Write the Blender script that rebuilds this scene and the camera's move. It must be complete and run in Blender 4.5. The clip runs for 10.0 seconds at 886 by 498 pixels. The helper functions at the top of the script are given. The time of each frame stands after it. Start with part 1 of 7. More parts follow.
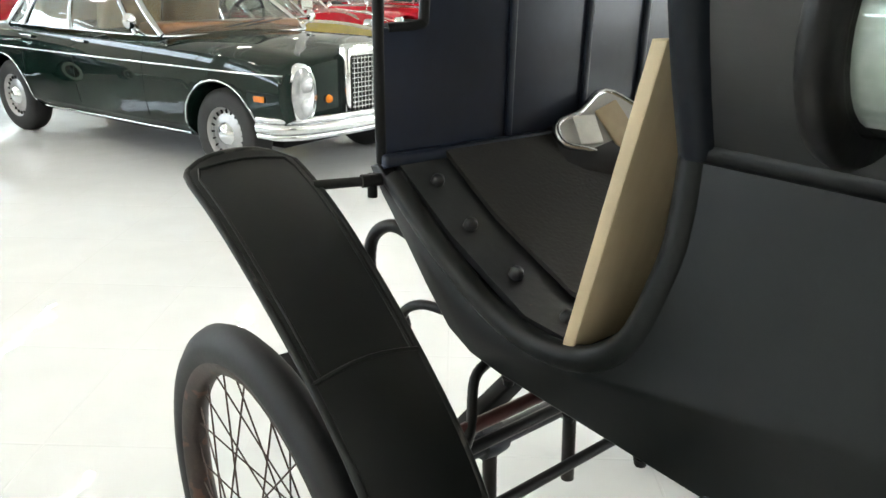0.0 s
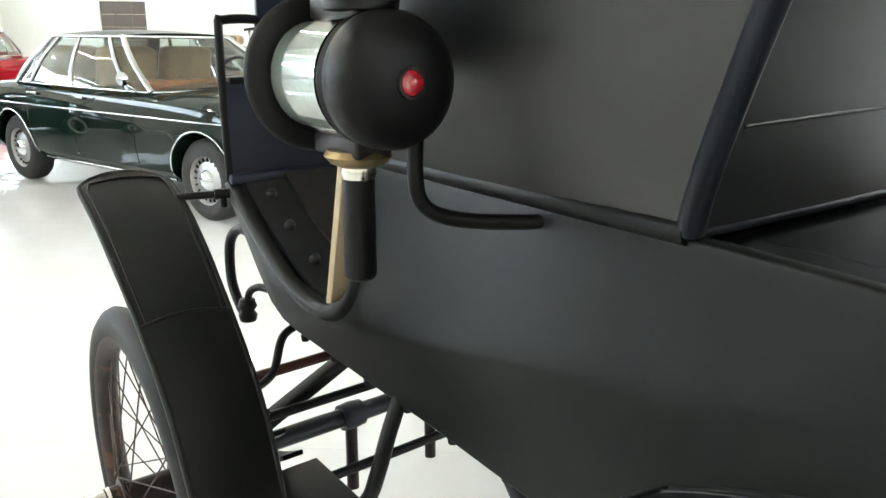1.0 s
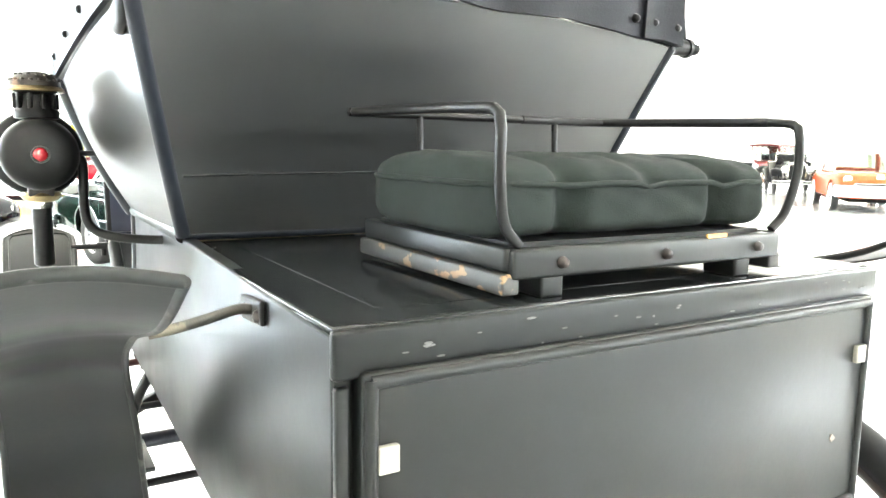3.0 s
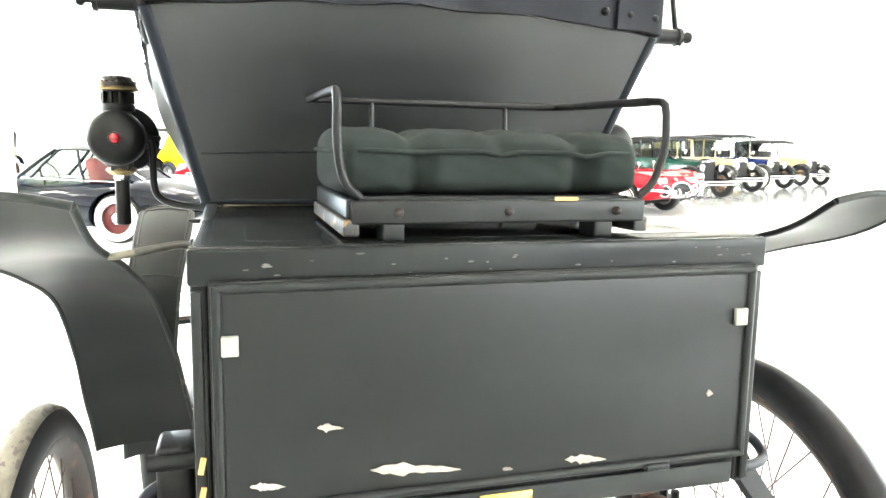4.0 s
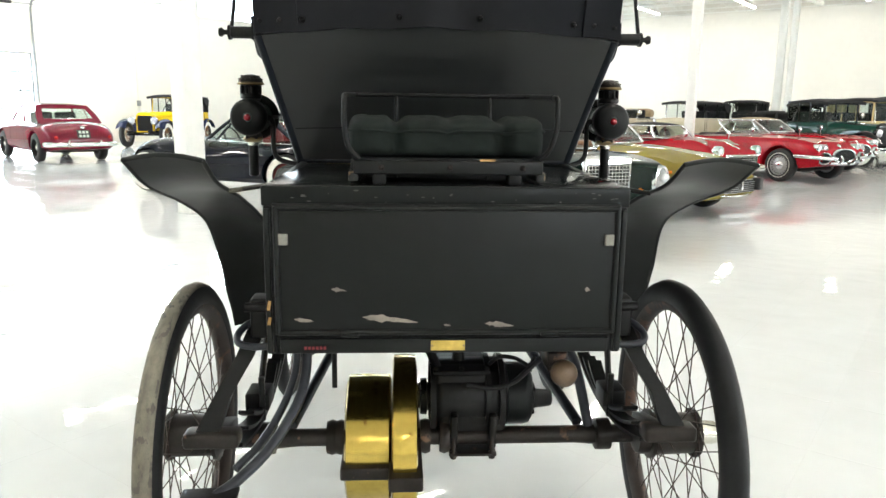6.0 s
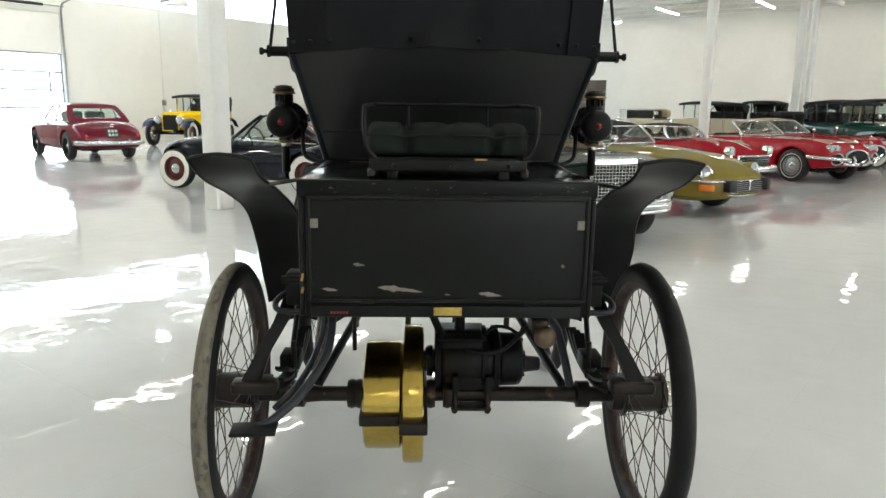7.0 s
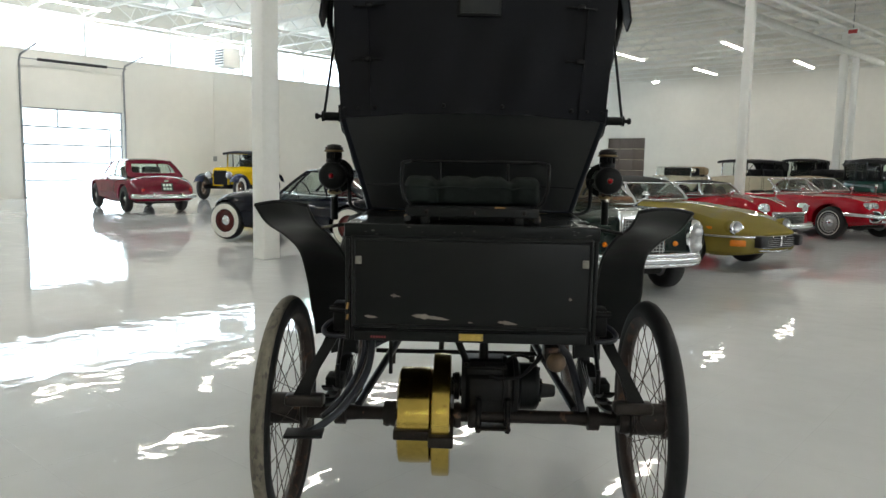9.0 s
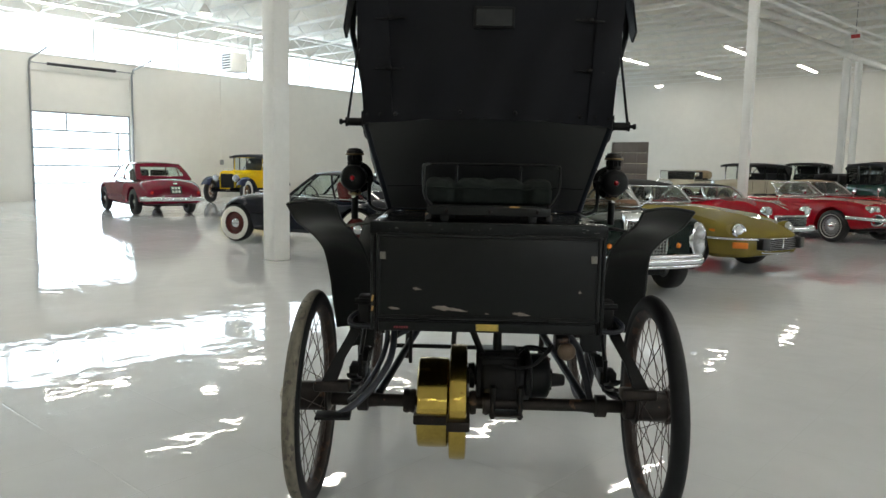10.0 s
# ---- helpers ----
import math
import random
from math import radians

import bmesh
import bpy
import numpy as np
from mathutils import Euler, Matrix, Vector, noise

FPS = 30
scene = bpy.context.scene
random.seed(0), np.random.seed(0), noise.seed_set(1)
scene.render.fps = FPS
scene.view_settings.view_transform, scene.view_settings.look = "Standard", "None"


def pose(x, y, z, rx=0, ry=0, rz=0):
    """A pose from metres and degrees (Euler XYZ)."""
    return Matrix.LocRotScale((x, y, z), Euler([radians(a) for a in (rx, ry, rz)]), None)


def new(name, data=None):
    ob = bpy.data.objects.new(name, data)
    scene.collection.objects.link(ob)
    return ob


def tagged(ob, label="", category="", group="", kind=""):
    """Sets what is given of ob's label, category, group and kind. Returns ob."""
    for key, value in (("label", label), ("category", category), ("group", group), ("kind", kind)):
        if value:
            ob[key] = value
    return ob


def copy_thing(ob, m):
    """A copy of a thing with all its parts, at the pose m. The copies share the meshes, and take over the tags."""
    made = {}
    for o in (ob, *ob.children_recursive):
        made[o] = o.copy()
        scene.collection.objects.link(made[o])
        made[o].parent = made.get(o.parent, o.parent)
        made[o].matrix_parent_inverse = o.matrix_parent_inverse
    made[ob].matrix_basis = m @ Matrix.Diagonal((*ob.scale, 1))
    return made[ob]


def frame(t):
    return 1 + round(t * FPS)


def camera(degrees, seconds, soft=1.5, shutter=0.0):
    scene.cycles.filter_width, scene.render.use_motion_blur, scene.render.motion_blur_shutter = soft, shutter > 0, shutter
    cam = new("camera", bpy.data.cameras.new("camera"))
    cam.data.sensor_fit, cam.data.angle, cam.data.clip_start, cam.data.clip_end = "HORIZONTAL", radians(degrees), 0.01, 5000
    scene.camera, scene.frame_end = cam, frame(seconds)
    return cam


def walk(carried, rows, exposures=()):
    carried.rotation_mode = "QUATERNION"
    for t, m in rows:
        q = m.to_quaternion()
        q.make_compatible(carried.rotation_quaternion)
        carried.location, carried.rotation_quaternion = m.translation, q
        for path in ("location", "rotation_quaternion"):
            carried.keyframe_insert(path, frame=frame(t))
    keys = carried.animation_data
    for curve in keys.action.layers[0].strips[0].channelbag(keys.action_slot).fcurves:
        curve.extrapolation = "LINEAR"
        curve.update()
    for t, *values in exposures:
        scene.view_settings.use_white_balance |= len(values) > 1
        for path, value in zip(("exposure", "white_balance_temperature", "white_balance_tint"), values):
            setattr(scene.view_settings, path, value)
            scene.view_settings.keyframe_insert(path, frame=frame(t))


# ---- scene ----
cam = camera(63.0, 10.0)
METRES, EYE, TILT, LEAN, TURN = 3.6, 1.332, 0.0, 0.0, -37.3
ROWS = [
    (0.0, 0.0, 0.0, 0.0, 0.37, -20.19, -1.0),
    (0.5, 0.0483, -0.0558, 0.0012, 0.96, -18.13, -0.91),
    (1.0, 0.1025, -0.1009, 0.0049, 1.28, -16.0, -0.65),
    (1.5, 0.1459, -0.1447, 0.008, 1.52, -13.36, -0.67),
    (2.0, 0.2024, -0.1789, 0.0069, 2.31, -10.43, -0.89),
    (2.5, 0.2552, -0.2125, 0.0053, 5.04, -8.56, -1.0),
    (3.0, 0.3189, -0.2293, 0.0003, 8.21, -7.74, -0.95),
    (4.5, 0.4946, -0.2704, -0.0093, 29.03, -8.51, -0.7),
    (5.0, 0.5431, -0.291, -0.0082, 31.78, -9.79, -0.58),
    (5.5, 0.5807, -0.3241, -0.0011, 33.95, -10.74, -0.65),
    (7.0, 0.6877, -0.4388, 0.0114, 37.0, -10.97, -0.83),
    (7.5, 0.7161, -0.467, 0.0173, 37.83, -10.99, -0.89),
    (8.0, 0.7371, -0.4887, 0.0195, 39.29, -10.98, -0.93),
    (8.5, 0.7509, -0.4987, 0.0182, 39.96, -8.09, -1.0),
    (9.0, 0.7583, -0.5095, 0.0111, 40.19, -6.63, -1.05),
    (9.5, 0.771, -0.5316, 0.009, 40.43, -6.4, -1.07),
    (10.0, 0.7794, -0.5574, 0.0095, 40.46, -6.35, -1.11),
]
EXPOSURES = [(0.0, 0.88), (1.0, 1.08), (1.5, 1.9), (2.0, 2.65), (2.5, 3.0), (3.2, 3.1), (4.5, 2.5), (5.0, 1.95), (5.5, 1.25), (6.2, 0.7), (7.0, 0.05), (8.0, -0.1), (8.6, -0.3), (9.0, -0.48), (10.0, -0.55)]
walk(cam, [(t, pose(0, 0, EYE, TILT, LEAN, TURN) @ pose(METRES * x, METRES * y, METRES * z, 90 + pitch, roll, yaw)) for t, x, y, z, yaw, pitch, roll in ROWS], EXPOSURES)

# ---- light ----
# the hall runs along HA (towards the far wall) and HB (towards the wall with the big door)
HALL = 38.0
HA = Vector((math.sin(radians(HALL)), math.cos(radians(HALL)), 0))
HB = Vector((-math.cos(radians(HALL)), math.sin(radians(HALL)), 0))
A_FAR, A_BACK, B_DOOR, B_BACK, DECK = 38.0, -16.0, 23.8, -24.0, 6.95


def hall(a, b, z=0.0):
    """A place in the hall's own directions."""
    return HA * a + HB * b + Vector((0, 0, z))


HALL_TURN = -HALL
world = bpy.data.worlds.new("sky")
scene.world = world
world.use_nodes = True
wn = world.node_tree.nodes
sky = wn.new("ShaderNodeTexSky")
sky.sky_type = "NISHITA"
sky.sun_disc = False
sky.sun_elevation, sky.sun_rotation = radians(38), radians(-60)
wn["Background"].inputs[1].default_value = 0.15
world.node_tree.links.new(sky.outputs[0], wn["Background"].inputs[0])


def area_lamp(name, centre, direction, width, height, power, colour=(1, 1, 1)):
    lamp = bpy.data.lights.new(name, "AREA")
    lamp.shape, lamp.size, lamp.size_y, lamp.energy, lamp.color = "RECTANGLE", width, height, power, colour
    ob = new(name, lamp)
    ob.matrix_world = Matrix.Translation(centre) @ Vector(direction).to_track_quat("-Z", "Y").to_matrix().to_4x4()
    return ob


DAY = (0.80, 0.915, 1.0)
# daylight at the high windows and the big door of the door wall
area_lamp("daylight_fill", hall(11, B_DOOR - 0.25, 5.62), -HB, 52, 1.3, 520, DAY)
area_lamp("door_daylight", hall(9.15, B_DOOR - 0.2, 1.55), -HB, 3.2, 2.9, 130, DAY)
# added fill from the unseen opposite wall, brightens the right of the hall
area_lamp("daylight_fill", hall(11, B_BACK + 0.25, 5.62), HB, 52, 1.3, 1650, (0.97, 0.97, 0.94))

# ---- materials ----
def material(name, colour, rough=0.5, metal=0.0, vary=0.0, scale=8.0, bump=0.0, bump_scale=200.0, coat=0.0, wear=None, wear_at=0.66, wear_scale=14.0, alpha=1.0, trans=0.0, ior=1.45, rough_vary=0.0, stretch=(1, 1, 1), spec=0.5):
    """A surface: base colour, two scales of variation, fine relief, and worn spots of a second colour."""
    m = bpy.data.materials.new(name)
    m.use_nodes = True
    n, l = m.node_tree.nodes, m.node_tree.links
    p = n["Principled BSDF"]
    p.inputs["Base Color"].default_value = (*colour, 1)
    p.inputs["Roughness"].default_value = rough
    p.inputs["Metallic"].default_value = metal
    p.inputs["Coat Weight"].default_value = coat
    p.inputs["Coat Roughness"].default_value = 0.04
    p.inputs["Transmission Weight"].default_value = trans
    p.inputs["IOR"].default_value = ior
    p.inputs["Specular IOR Level"].default_value = spec
    coord = n.new("ShaderNodeTexCoord")
    mapping = n.new("ShaderNodeMapping")
    mapping.inputs["Scale"].default_value = stretch
    l.new(coord.outputs["Object"], mapping.inputs["Vector"])

    def noise_at(s, detail=6.0):
        t = n.new("ShaderNodeTexNoise")
        t.inputs["Scale"].default_value, t.inputs["Detail"].default_value = s, detail
        l.new(mapping.outputs[0], t.inputs["Vector"])
        return t

    out = None
    if vary:
        big, small = noise_at(scale), noise_at(scale * 9)
        add = n.new("ShaderNodeMath")
        add.operation = "MULTIPLY_ADD"
        add.inputs[1].default_value = 0.4
        l.new(small.outputs["Fac"], add.inputs[0])
        l.new(big.outputs["Fac"], add.inputs[2])
        ramp = n.new("ShaderNodeMapRange")
        ramp.inputs["From Min"].default_value, ramp.inputs["From Max"].default_value = 0.45, 0.95
        ramp.inputs["To Min"].default_value, ramp.inputs["To Max"].default_value = 1 - vary, 1 + vary
        l.new(add.outputs[0], ramp.inputs["Value"])
        mix = n.new("ShaderNodeVectorMath")
        mix.operation = "SCALE"
        mix.inputs[0].default_value = colour
        l.new(ramp.outputs[0], mix.inputs["Scale"])
        out = mix.outputs[0]
        if rough_vary:
            rr = n.new("ShaderNodeMapRange")
            rr.inputs["From Min"].default_value, rr.inputs["From Max"].default_value = 0.35, 0.7
            rr.inputs["To Min"].default_value, rr.inputs["To Max"].default_value = max(0.02, rough - rough_vary), rough + rough_vary
            l.new(big.outputs["Fac"], rr.inputs["Value"])
            l.new(rr.outputs[0], p.inputs["Roughness"])
    if wear:
        spots = noise_at(wear_scale, 9.0)
        edge = n.new("ShaderNodeMapRange")
        edge.inputs["From Min"].default_value, edge.inputs["From Max"].default_value = wear_at, wear_at + 0.03
        l.new(spots.outputs["Fac"], edge.inputs["Value"])
        mixw = n.new("ShaderNodeMix")
        mixw.data_type = "RGBA"
        mixw.inputs["A"].default_value, mixw.inputs["B"].default_value = (*colour, 1), (*wear, 1)
        l.new(edge.outputs[0], mixw.inputs["Factor"])
        if out:
            l.new(out, mixw.inputs["A"])
        out = mixw.outputs["Result"]
    if out:
        l.new(out, p.inputs["Base Color"])
    if bump:
        fine = noise_at(bump_scale, 3.0)
        b = n.new("ShaderNodeBump")
        b.inputs["Strength"].default_value, b.inputs["Distance"].default_value = bump, 0.002
        l.new(fine.outputs["Fac"], b.inputs["Height"])
        l.new(b.outputs[0], p.inputs["Normal"])
    return m


def glow(name, colour, strength):
    m = bpy.data.materials.new(name)
    m.use_nodes = True
    p = m.node_tree.nodes["Principled BSDF"]
    p.inputs["Base Color"].default_value = (*colour, 1)
    p.inputs["Emission Color"].default_value = (*colour, 1)
    p.inputs["Emission Strength"].default_value = strength
    return m


def floor_material():
    """Pale grey poured floor: glossy, slightly wavy, with faint square joints and smears."""
    m = material("epoxy_floor", (0.69, 0.71, 0.715), rough=0.022, vary=0.06, scale=0.5, rough_vary=0.012)
    n, l = m.node_tree.nodes, m.node_tree.links
    p = n["Principled BSDF"]
    p.inputs["Specular IOR Level"].default_value = 0.5
    coord = n.new("ShaderNodeTexCoord")
    waves = n.new("ShaderNodeTexNoise")
    waves.inputs["Scale"].default_value, waves.inputs["Detail"].default_value = 1.9, 1.0
    ripples = n.new("ShaderNodeTexNoise")
    ripples.inputs["Scale"].default_value, ripples.inputs["Detail"].default_value = 6.5, 0.6
    brick = n.new("ShaderNodeTexBrick")
    brick.offset, brick.squash = 0.0, 1.0
    for key, value in (("Scale", 1.0), ("Mortar Size", 0.005), ("Brick Width", 0.61), ("Row Height", 0.61), ("Mortar Smooth", 0.4)):
        brick.inputs[key].default_value = value
    mul = n.new("ShaderNodeMath")
    mul.operation = "MULTIPLY_ADD"
    mul.inputs[1].default_value = 0.55
    joint = n.new("ShaderNodeMath")
    joint.operation = "MULTIPLY_ADD"
    joint.inputs[1].default_value = -0.26
    bump = n.new("ShaderNodeBump")
    bump.inputs["Strength"].default_value, bump.inputs["Distance"].default_value = 0.5, 0.0052
    for node in (waves, ripples, brick):
        l.new(coord.outputs["Object"], node.inputs["Vector"])
    l.new(ripples.outputs["Fac"], mul.inputs[0])
    l.new(waves.outputs["Fac"], mul.inputs[2])
    l.new(brick.outputs["Fac"], joint.inputs[0])
    l.new(mul.outputs[0], joint.inputs[2])
    l.new(joint.outputs[0], bump.inputs["Height"])
    l.new(bump.outputs[0], p.inputs["Normal"])
    return m


PAINT = material("carriage_paint", (0.0050, 0.0058, 0.0056), 0.40, spec=0.245, vary=0.25, scale=3, bump=0.05, bump_scale=90, rough_vary=0.08)
PAINT_SCUFF = material("scuffed_carriage_paint", (0.0055, 0.0065, 0.0066), 0.42, spec=1.0, vary=0.15, scale=1.6, bump=0.10, bump_scale=26, rough_vary=0.03, stretch=(1.0, 1.0, 9.0))
PAINT_GLOSS = material("glossy_box_top_paint", (0.006, 0.0068, 0.007), 0.2, spec=0.3, vary=0.25, scale=5, bump=0.04, bump_scale=60, rough_vary=0.1)
PAINT_CHIP = material("carriage_paint_chipped", (0.0045, 0.0055, 0.0055), 0.38, spec=0.2, vary=0.25, scale=4, bump=0.06, bump_scale=120, rough_vary=0.08, wear=(0.25, 0.24, 0.21), wear_at=0.73, wear_scale=40)
PAINT_WORN = material("worn_seat_board", (0.010, 0.011, 0.0105), 0.5, vary=0.5, scale=10, wear=(0.14, 0.084, 0.04), wear_at=0.595, wear_scale=44, stretch=(1, 0.6, 1), bump=0.3, bump_scale=60)
SLATE = material("slate_moulding_paint", (0.006, 0.008, 0.012), 0.40, spec=0.3, vary=0.3, scale=5, rough_vary=0.08)
NAVY = material("navy_panel_paint", (0.011, 0.016, 0.030), 0.33, vary=0.3, scale=5, bump=0.05, bump_scale=80, rough_vary=0.03)
BARE = material("bare_primer", (0.23, 0.20, 0.17), 0.7, vary=0.2, scale=40)
SCRAPE = material("scraped_paint", (0.08, 0.08, 0.075), 0.7, vary=0.3, scale=40)
OCHRE = material("bare_wood_patch", (0.42, 0.24, 0.08), 0.7, vary=0.25, scale=60)
CANVAS = material("hood_leathercloth", (0.0035, 0.004, 0.006), 0.55, spec=0.18, vary=0.3, scale=4, bump=0.35, bump_scale=320, rough_vary=0.1)
CUSHION = material("cushion_cloth", (0.0095, 0.013, 0.0115), 0.9, spec=0.2, vary=0.25, scale=9, bump=0.4, bump_scale=600)
RUBBER = material("black_rubber", (0.009, 0.009, 0.010), 0.55, spec=0.25, vary=0.3, scale=12, bump=0.15, bump_scale=80)
RUBBER_PALE = material("weathered_rubber", (0.15, 0.136, 0.105), 0.75, vary=0.3, scale=38, bump=0.3, bump_scale=70, wear=(0.09, 0.082, 0.068), wear_at=0.57, wear_scale=44, stretch=(1.6, 0.7, 0.7))
RIM = material("rusty_rim", (0.030, 0.020, 0.016), 0.55, 0.2, vary=0.5, scale=14, wear=(0.075, 0.036, 0.022), wear_at=0.58, wear_scale=24, bump=0.2)
SPOKE = material("dull_spoke", (0.05, 0.032, 0.027), 0.45, 0.5, vary=0.4, scale=20)
IRON = material("black_iron", (0.004, 0.004, 0.004), 0.42, 0.05, spec=0.25, vary=0.4, scale=12, bump=0.2, bump_scale=90)
OILY = material("oily_iron", (0.016, 0.012, 0.010), 0.42, 0.4, vary=0.5, scale=16, wear=(0.1, 0.055, 0.035), wear_at=0.62, wear_scale=18)
BRASS = material("brass", (0.52, 0.38, 0.095), 0.17, 1.0, vary=0.22, scale=7, bump=0.05, bump_scale=40, rough_vary=0.07, wear=(0.30, 0.18, 0.05), wear_at=0.66, wear_scale=16)
BRASS_DULL = material("dull_brass", (0.26, 0.19, 0.10), 0.4, 1.0, vary=0.35, scale=14)
STEEL_BLUE = material("blued_steel", (0.012, 0.014, 0.02), 0.35, 0.2, vary=0.3, scale=10)
STEEL = material("polished_steel", (0.55, 0.56, 0.57), 0.22, 1.0, vary=0.15, scale=20)
NICKEL = material("nickel", (0.6, 0.58, 0.52), 0.2, 1.0, vary=0.15, scale=24)
CHROME = material("chrome", (0.62, 0.63, 0.64), 0.07, 1.0)
JEWEL = material("red_glass", (0.32, 0.004, 0.010), 0.06, coat=1.0)
CLEAR = material("clear_glass", (0.95, 0.98, 0.96), 0.02, trans=1.0)
CREAM = material("cream_board", (0.42, 0.34, 0.22), 0.6, vary=0.15, scale=6, bump=0.15, bump_scale=40, stretch=(1, 1, 0.15))
MAT = material("ribbed_rubber_mat", (0.009, 0.0075, 0.006), 0.6, vary=0.35, scale=9, bump=0.6, bump_scale=160)
SILL = material("worn_sill", (0.010, 0.011, 0.012), 0.32, vary=0.4, scale=9, wear=(0.14, 0.06, 0.04), wear_at=0.7, wear_scale=30, bump=0.4, bump_scale=60)
WHITE_CLIP = material("ivory_clip", (0.2, 0.195, 0.165), 0.5, vary=0.2, scale=60)
RED_INK = material("red_ink", (0.22, 0.03, 0.035), 0.6)
BRASS_PLATE = material("brass_plate", (0.5, 0.36, 0.09), 0.35, 0.7, vary=0.2, scale=60)
BLUE_TAG = material("blue_card", (0.03, 0.16, 0.4), 0.4)
WALL = material("cream_wall_paint", (0.76, 0.74, 0.68), 0.75, vary=0.05, scale=0.4, bump=0.12, bump_scale=30)
WHITE_STEEL = material("white_steel_paint", (0.82, 0.82, 0.78), 0.4, vary=0.06, scale=2, bump=0.05, bump_scale=30)
DECKING = material("white_roof_deck", (0.84, 0.82, 0.75), 0.7, vary=0.06, scale=1.0)
DOOR_BROWN = material("brown_steel_door", (0.11, 0.085, 0.07), 0.45, vary=0.1, scale=3)
GREY_METAL = material("galvanised_track", (0.3, 0.31, 0.31), 0.45, 0.6, vary=0.2, scale=12)
DARK = material("dark_plastic", (0.012, 0.012, 0.013), 0.45, vary=0.2, scale=20)
FLOOR = floor_material()
TUBE = glow("lamp_tube", (1.0, 0.955, 0.87), 50.0)
SKYLIGHT = glow("bright_daylight_outside", (0.76, 0.885, 1.0), 5.5)


# ---- geometry helpers ----
def part(name, bm, mat, parent=None, label="", angle=62):
    """One mesh object from a bmesh, under a thing or a part."""
    bmesh.ops.recalc_face_normals(bm, faces=bm.faces[:])
    me = bpy.data.meshes.new(name)
    bm.to_mesh(me)
    bm.free()
    me.materials.append(mat)
    for poly in me.polygons:
        poly.use_smooth = True
    me.set_sharp_from_angle(angle=radians(angle))
    ob = new(name, me)
    if parent:
        ob.parent = parent
    if label:
        tagged(ob, label)
    return ob


def share(name, source, parent, m):
    """Another object on the same mesh."""
    ob = new(name, source.data)
    ob.parent, ob.matrix_basis = parent, m
    return ob


def box(size, centre=(0, 0, 0), turn=(0, 0, 0), bevel=0.0, bm=None, segments=2):
    bm = bm or bmesh.new()
    t = bmesh.new()
    bmesh.ops.create_cube(t, size=1)
    bmesh.ops.scale(t, vec=size, verts=t.verts)
    if bevel:
        bmesh.ops.bevel(t, geom=t.edges[:], offset=bevel, segments=segments, profile=0.5, affect="EDGES")
    bmesh.ops.transform(t, matrix=pose(*centre, *turn), verts=t.verts)
    return join(bm, t)


def join(bm, other):
    me = bpy.data.meshes.new("tmp")
    other.to_mesh(me)
    other.free()
    bm.from_mesh(me)
    bpy.data.meshes.remove(me)
    return bm


def smooth_path(points, steps=6, closed=False):
    """Catmull-Rom through the points."""
    p = [Vector(q) for q in points]
    n = len(p)
    out = []
    for i in range(n if closed else n - 1):
        if closed:
            a, b, c, d = p[i - 1], p[i], p[(i + 1) % n], p[(i + 2) % n]
        else:
            b, c = p[i], p[i + 1]
            a, d = p[i - 1] if i else 2 * b - c, p[i + 2] if i + 2 < n else 2 * c - b
        for k in range(steps):
            t = k / steps
            out.append(0.5 * ((2 * b) + (c - a) * t + (2 * a - 5 * b + 4 * c - d) * t * t + (3 * b - a - 3 * c + d) * t ** 3))
    if not closed:
        out.append(p[-1])
    return out


def tube(points, r, bm=None, seg=10, closed=False, flat=1.0):
    """A round bar along the points; r may be a list."""
    bm = bm or bmesh.new()
    pts = [Vector(q) for q in points]
    n = len(pts)
    radii = r if isinstance(r, (list, tuple)) else [r] * n
    rings, side = [], None
    for i, p in enumerate(pts):
        if closed:
            d = pts[(i + 1) % n] - pts[i - 1]
        else:
            d = pts[min(i + 1, n - 1)] - pts[max(i - 1, 0)]
        d.normalize()
        if side is None:
            side = d.cross(Vector((0, 0, 1)) if abs(d.z) < 0.9 else Vector((1, 0, 0))).normalized()
        else:
            side = (side - d * side.dot(d)).normalized()
        up = side.cross(d)
        rings.append([bm.verts.new(p + radii[i] * (math.cos(a) * side + flat * math.sin(a) * up)) for a in (2 * math.pi * k / seg for k in range(seg))])
    for i in range(n if closed else n - 1):
        a, b = rings[i], rings[(i + 1) % n]
        for k in range(seg):
            bm.faces.new((a[k], a[(k + 1) % seg], b[(k + 1) % seg], b[k]))
    if not closed:
        bm.faces.new(rings[0][::-1])
        bm.faces.new(rings[-1])
    return bm


def lathe(profile, m=None, seg=32, bm=None, closed=False):
    """A turned solid about local z from (radius, height) rows."""
    bm = bm or bmesh.new()
    m = m or Matrix()
    rings = []
    for r, z in profile:
        if r < 1e-6:
            rings.append([bm.verts.new(m @ Vector((0, 0, z)))])
        else:
            rings.append([bm.verts.new(m @ Vector((r * math.cos(a), r * math.sin(a), z))) for a in (2 * math.pi * k / seg for k in range(seg))])
    pairs = list(zip(rings, rings[1:])) + ([(rings[-1], rings[0])] if closed else [])
    for a, b in pairs:
        for k in range(seg):
            k2 = (k + 1) % seg
            if len(a) == 1 and len(b) == 1:
                continue
            if len(a) == 1:
                bm.faces.new((a[0], b[k2], b[k]))
            elif len(b) == 1:
                bm.faces.new((a[k], a[k2], b[0]))
            else:
                bm.faces.new((a[k], a[k2], b[k2], b[k]))
    if not closed:
        for ring in (rings[0], rings[-1]):
            if len(ring) > 2:
                bm.faces.new(ring)
    return bm


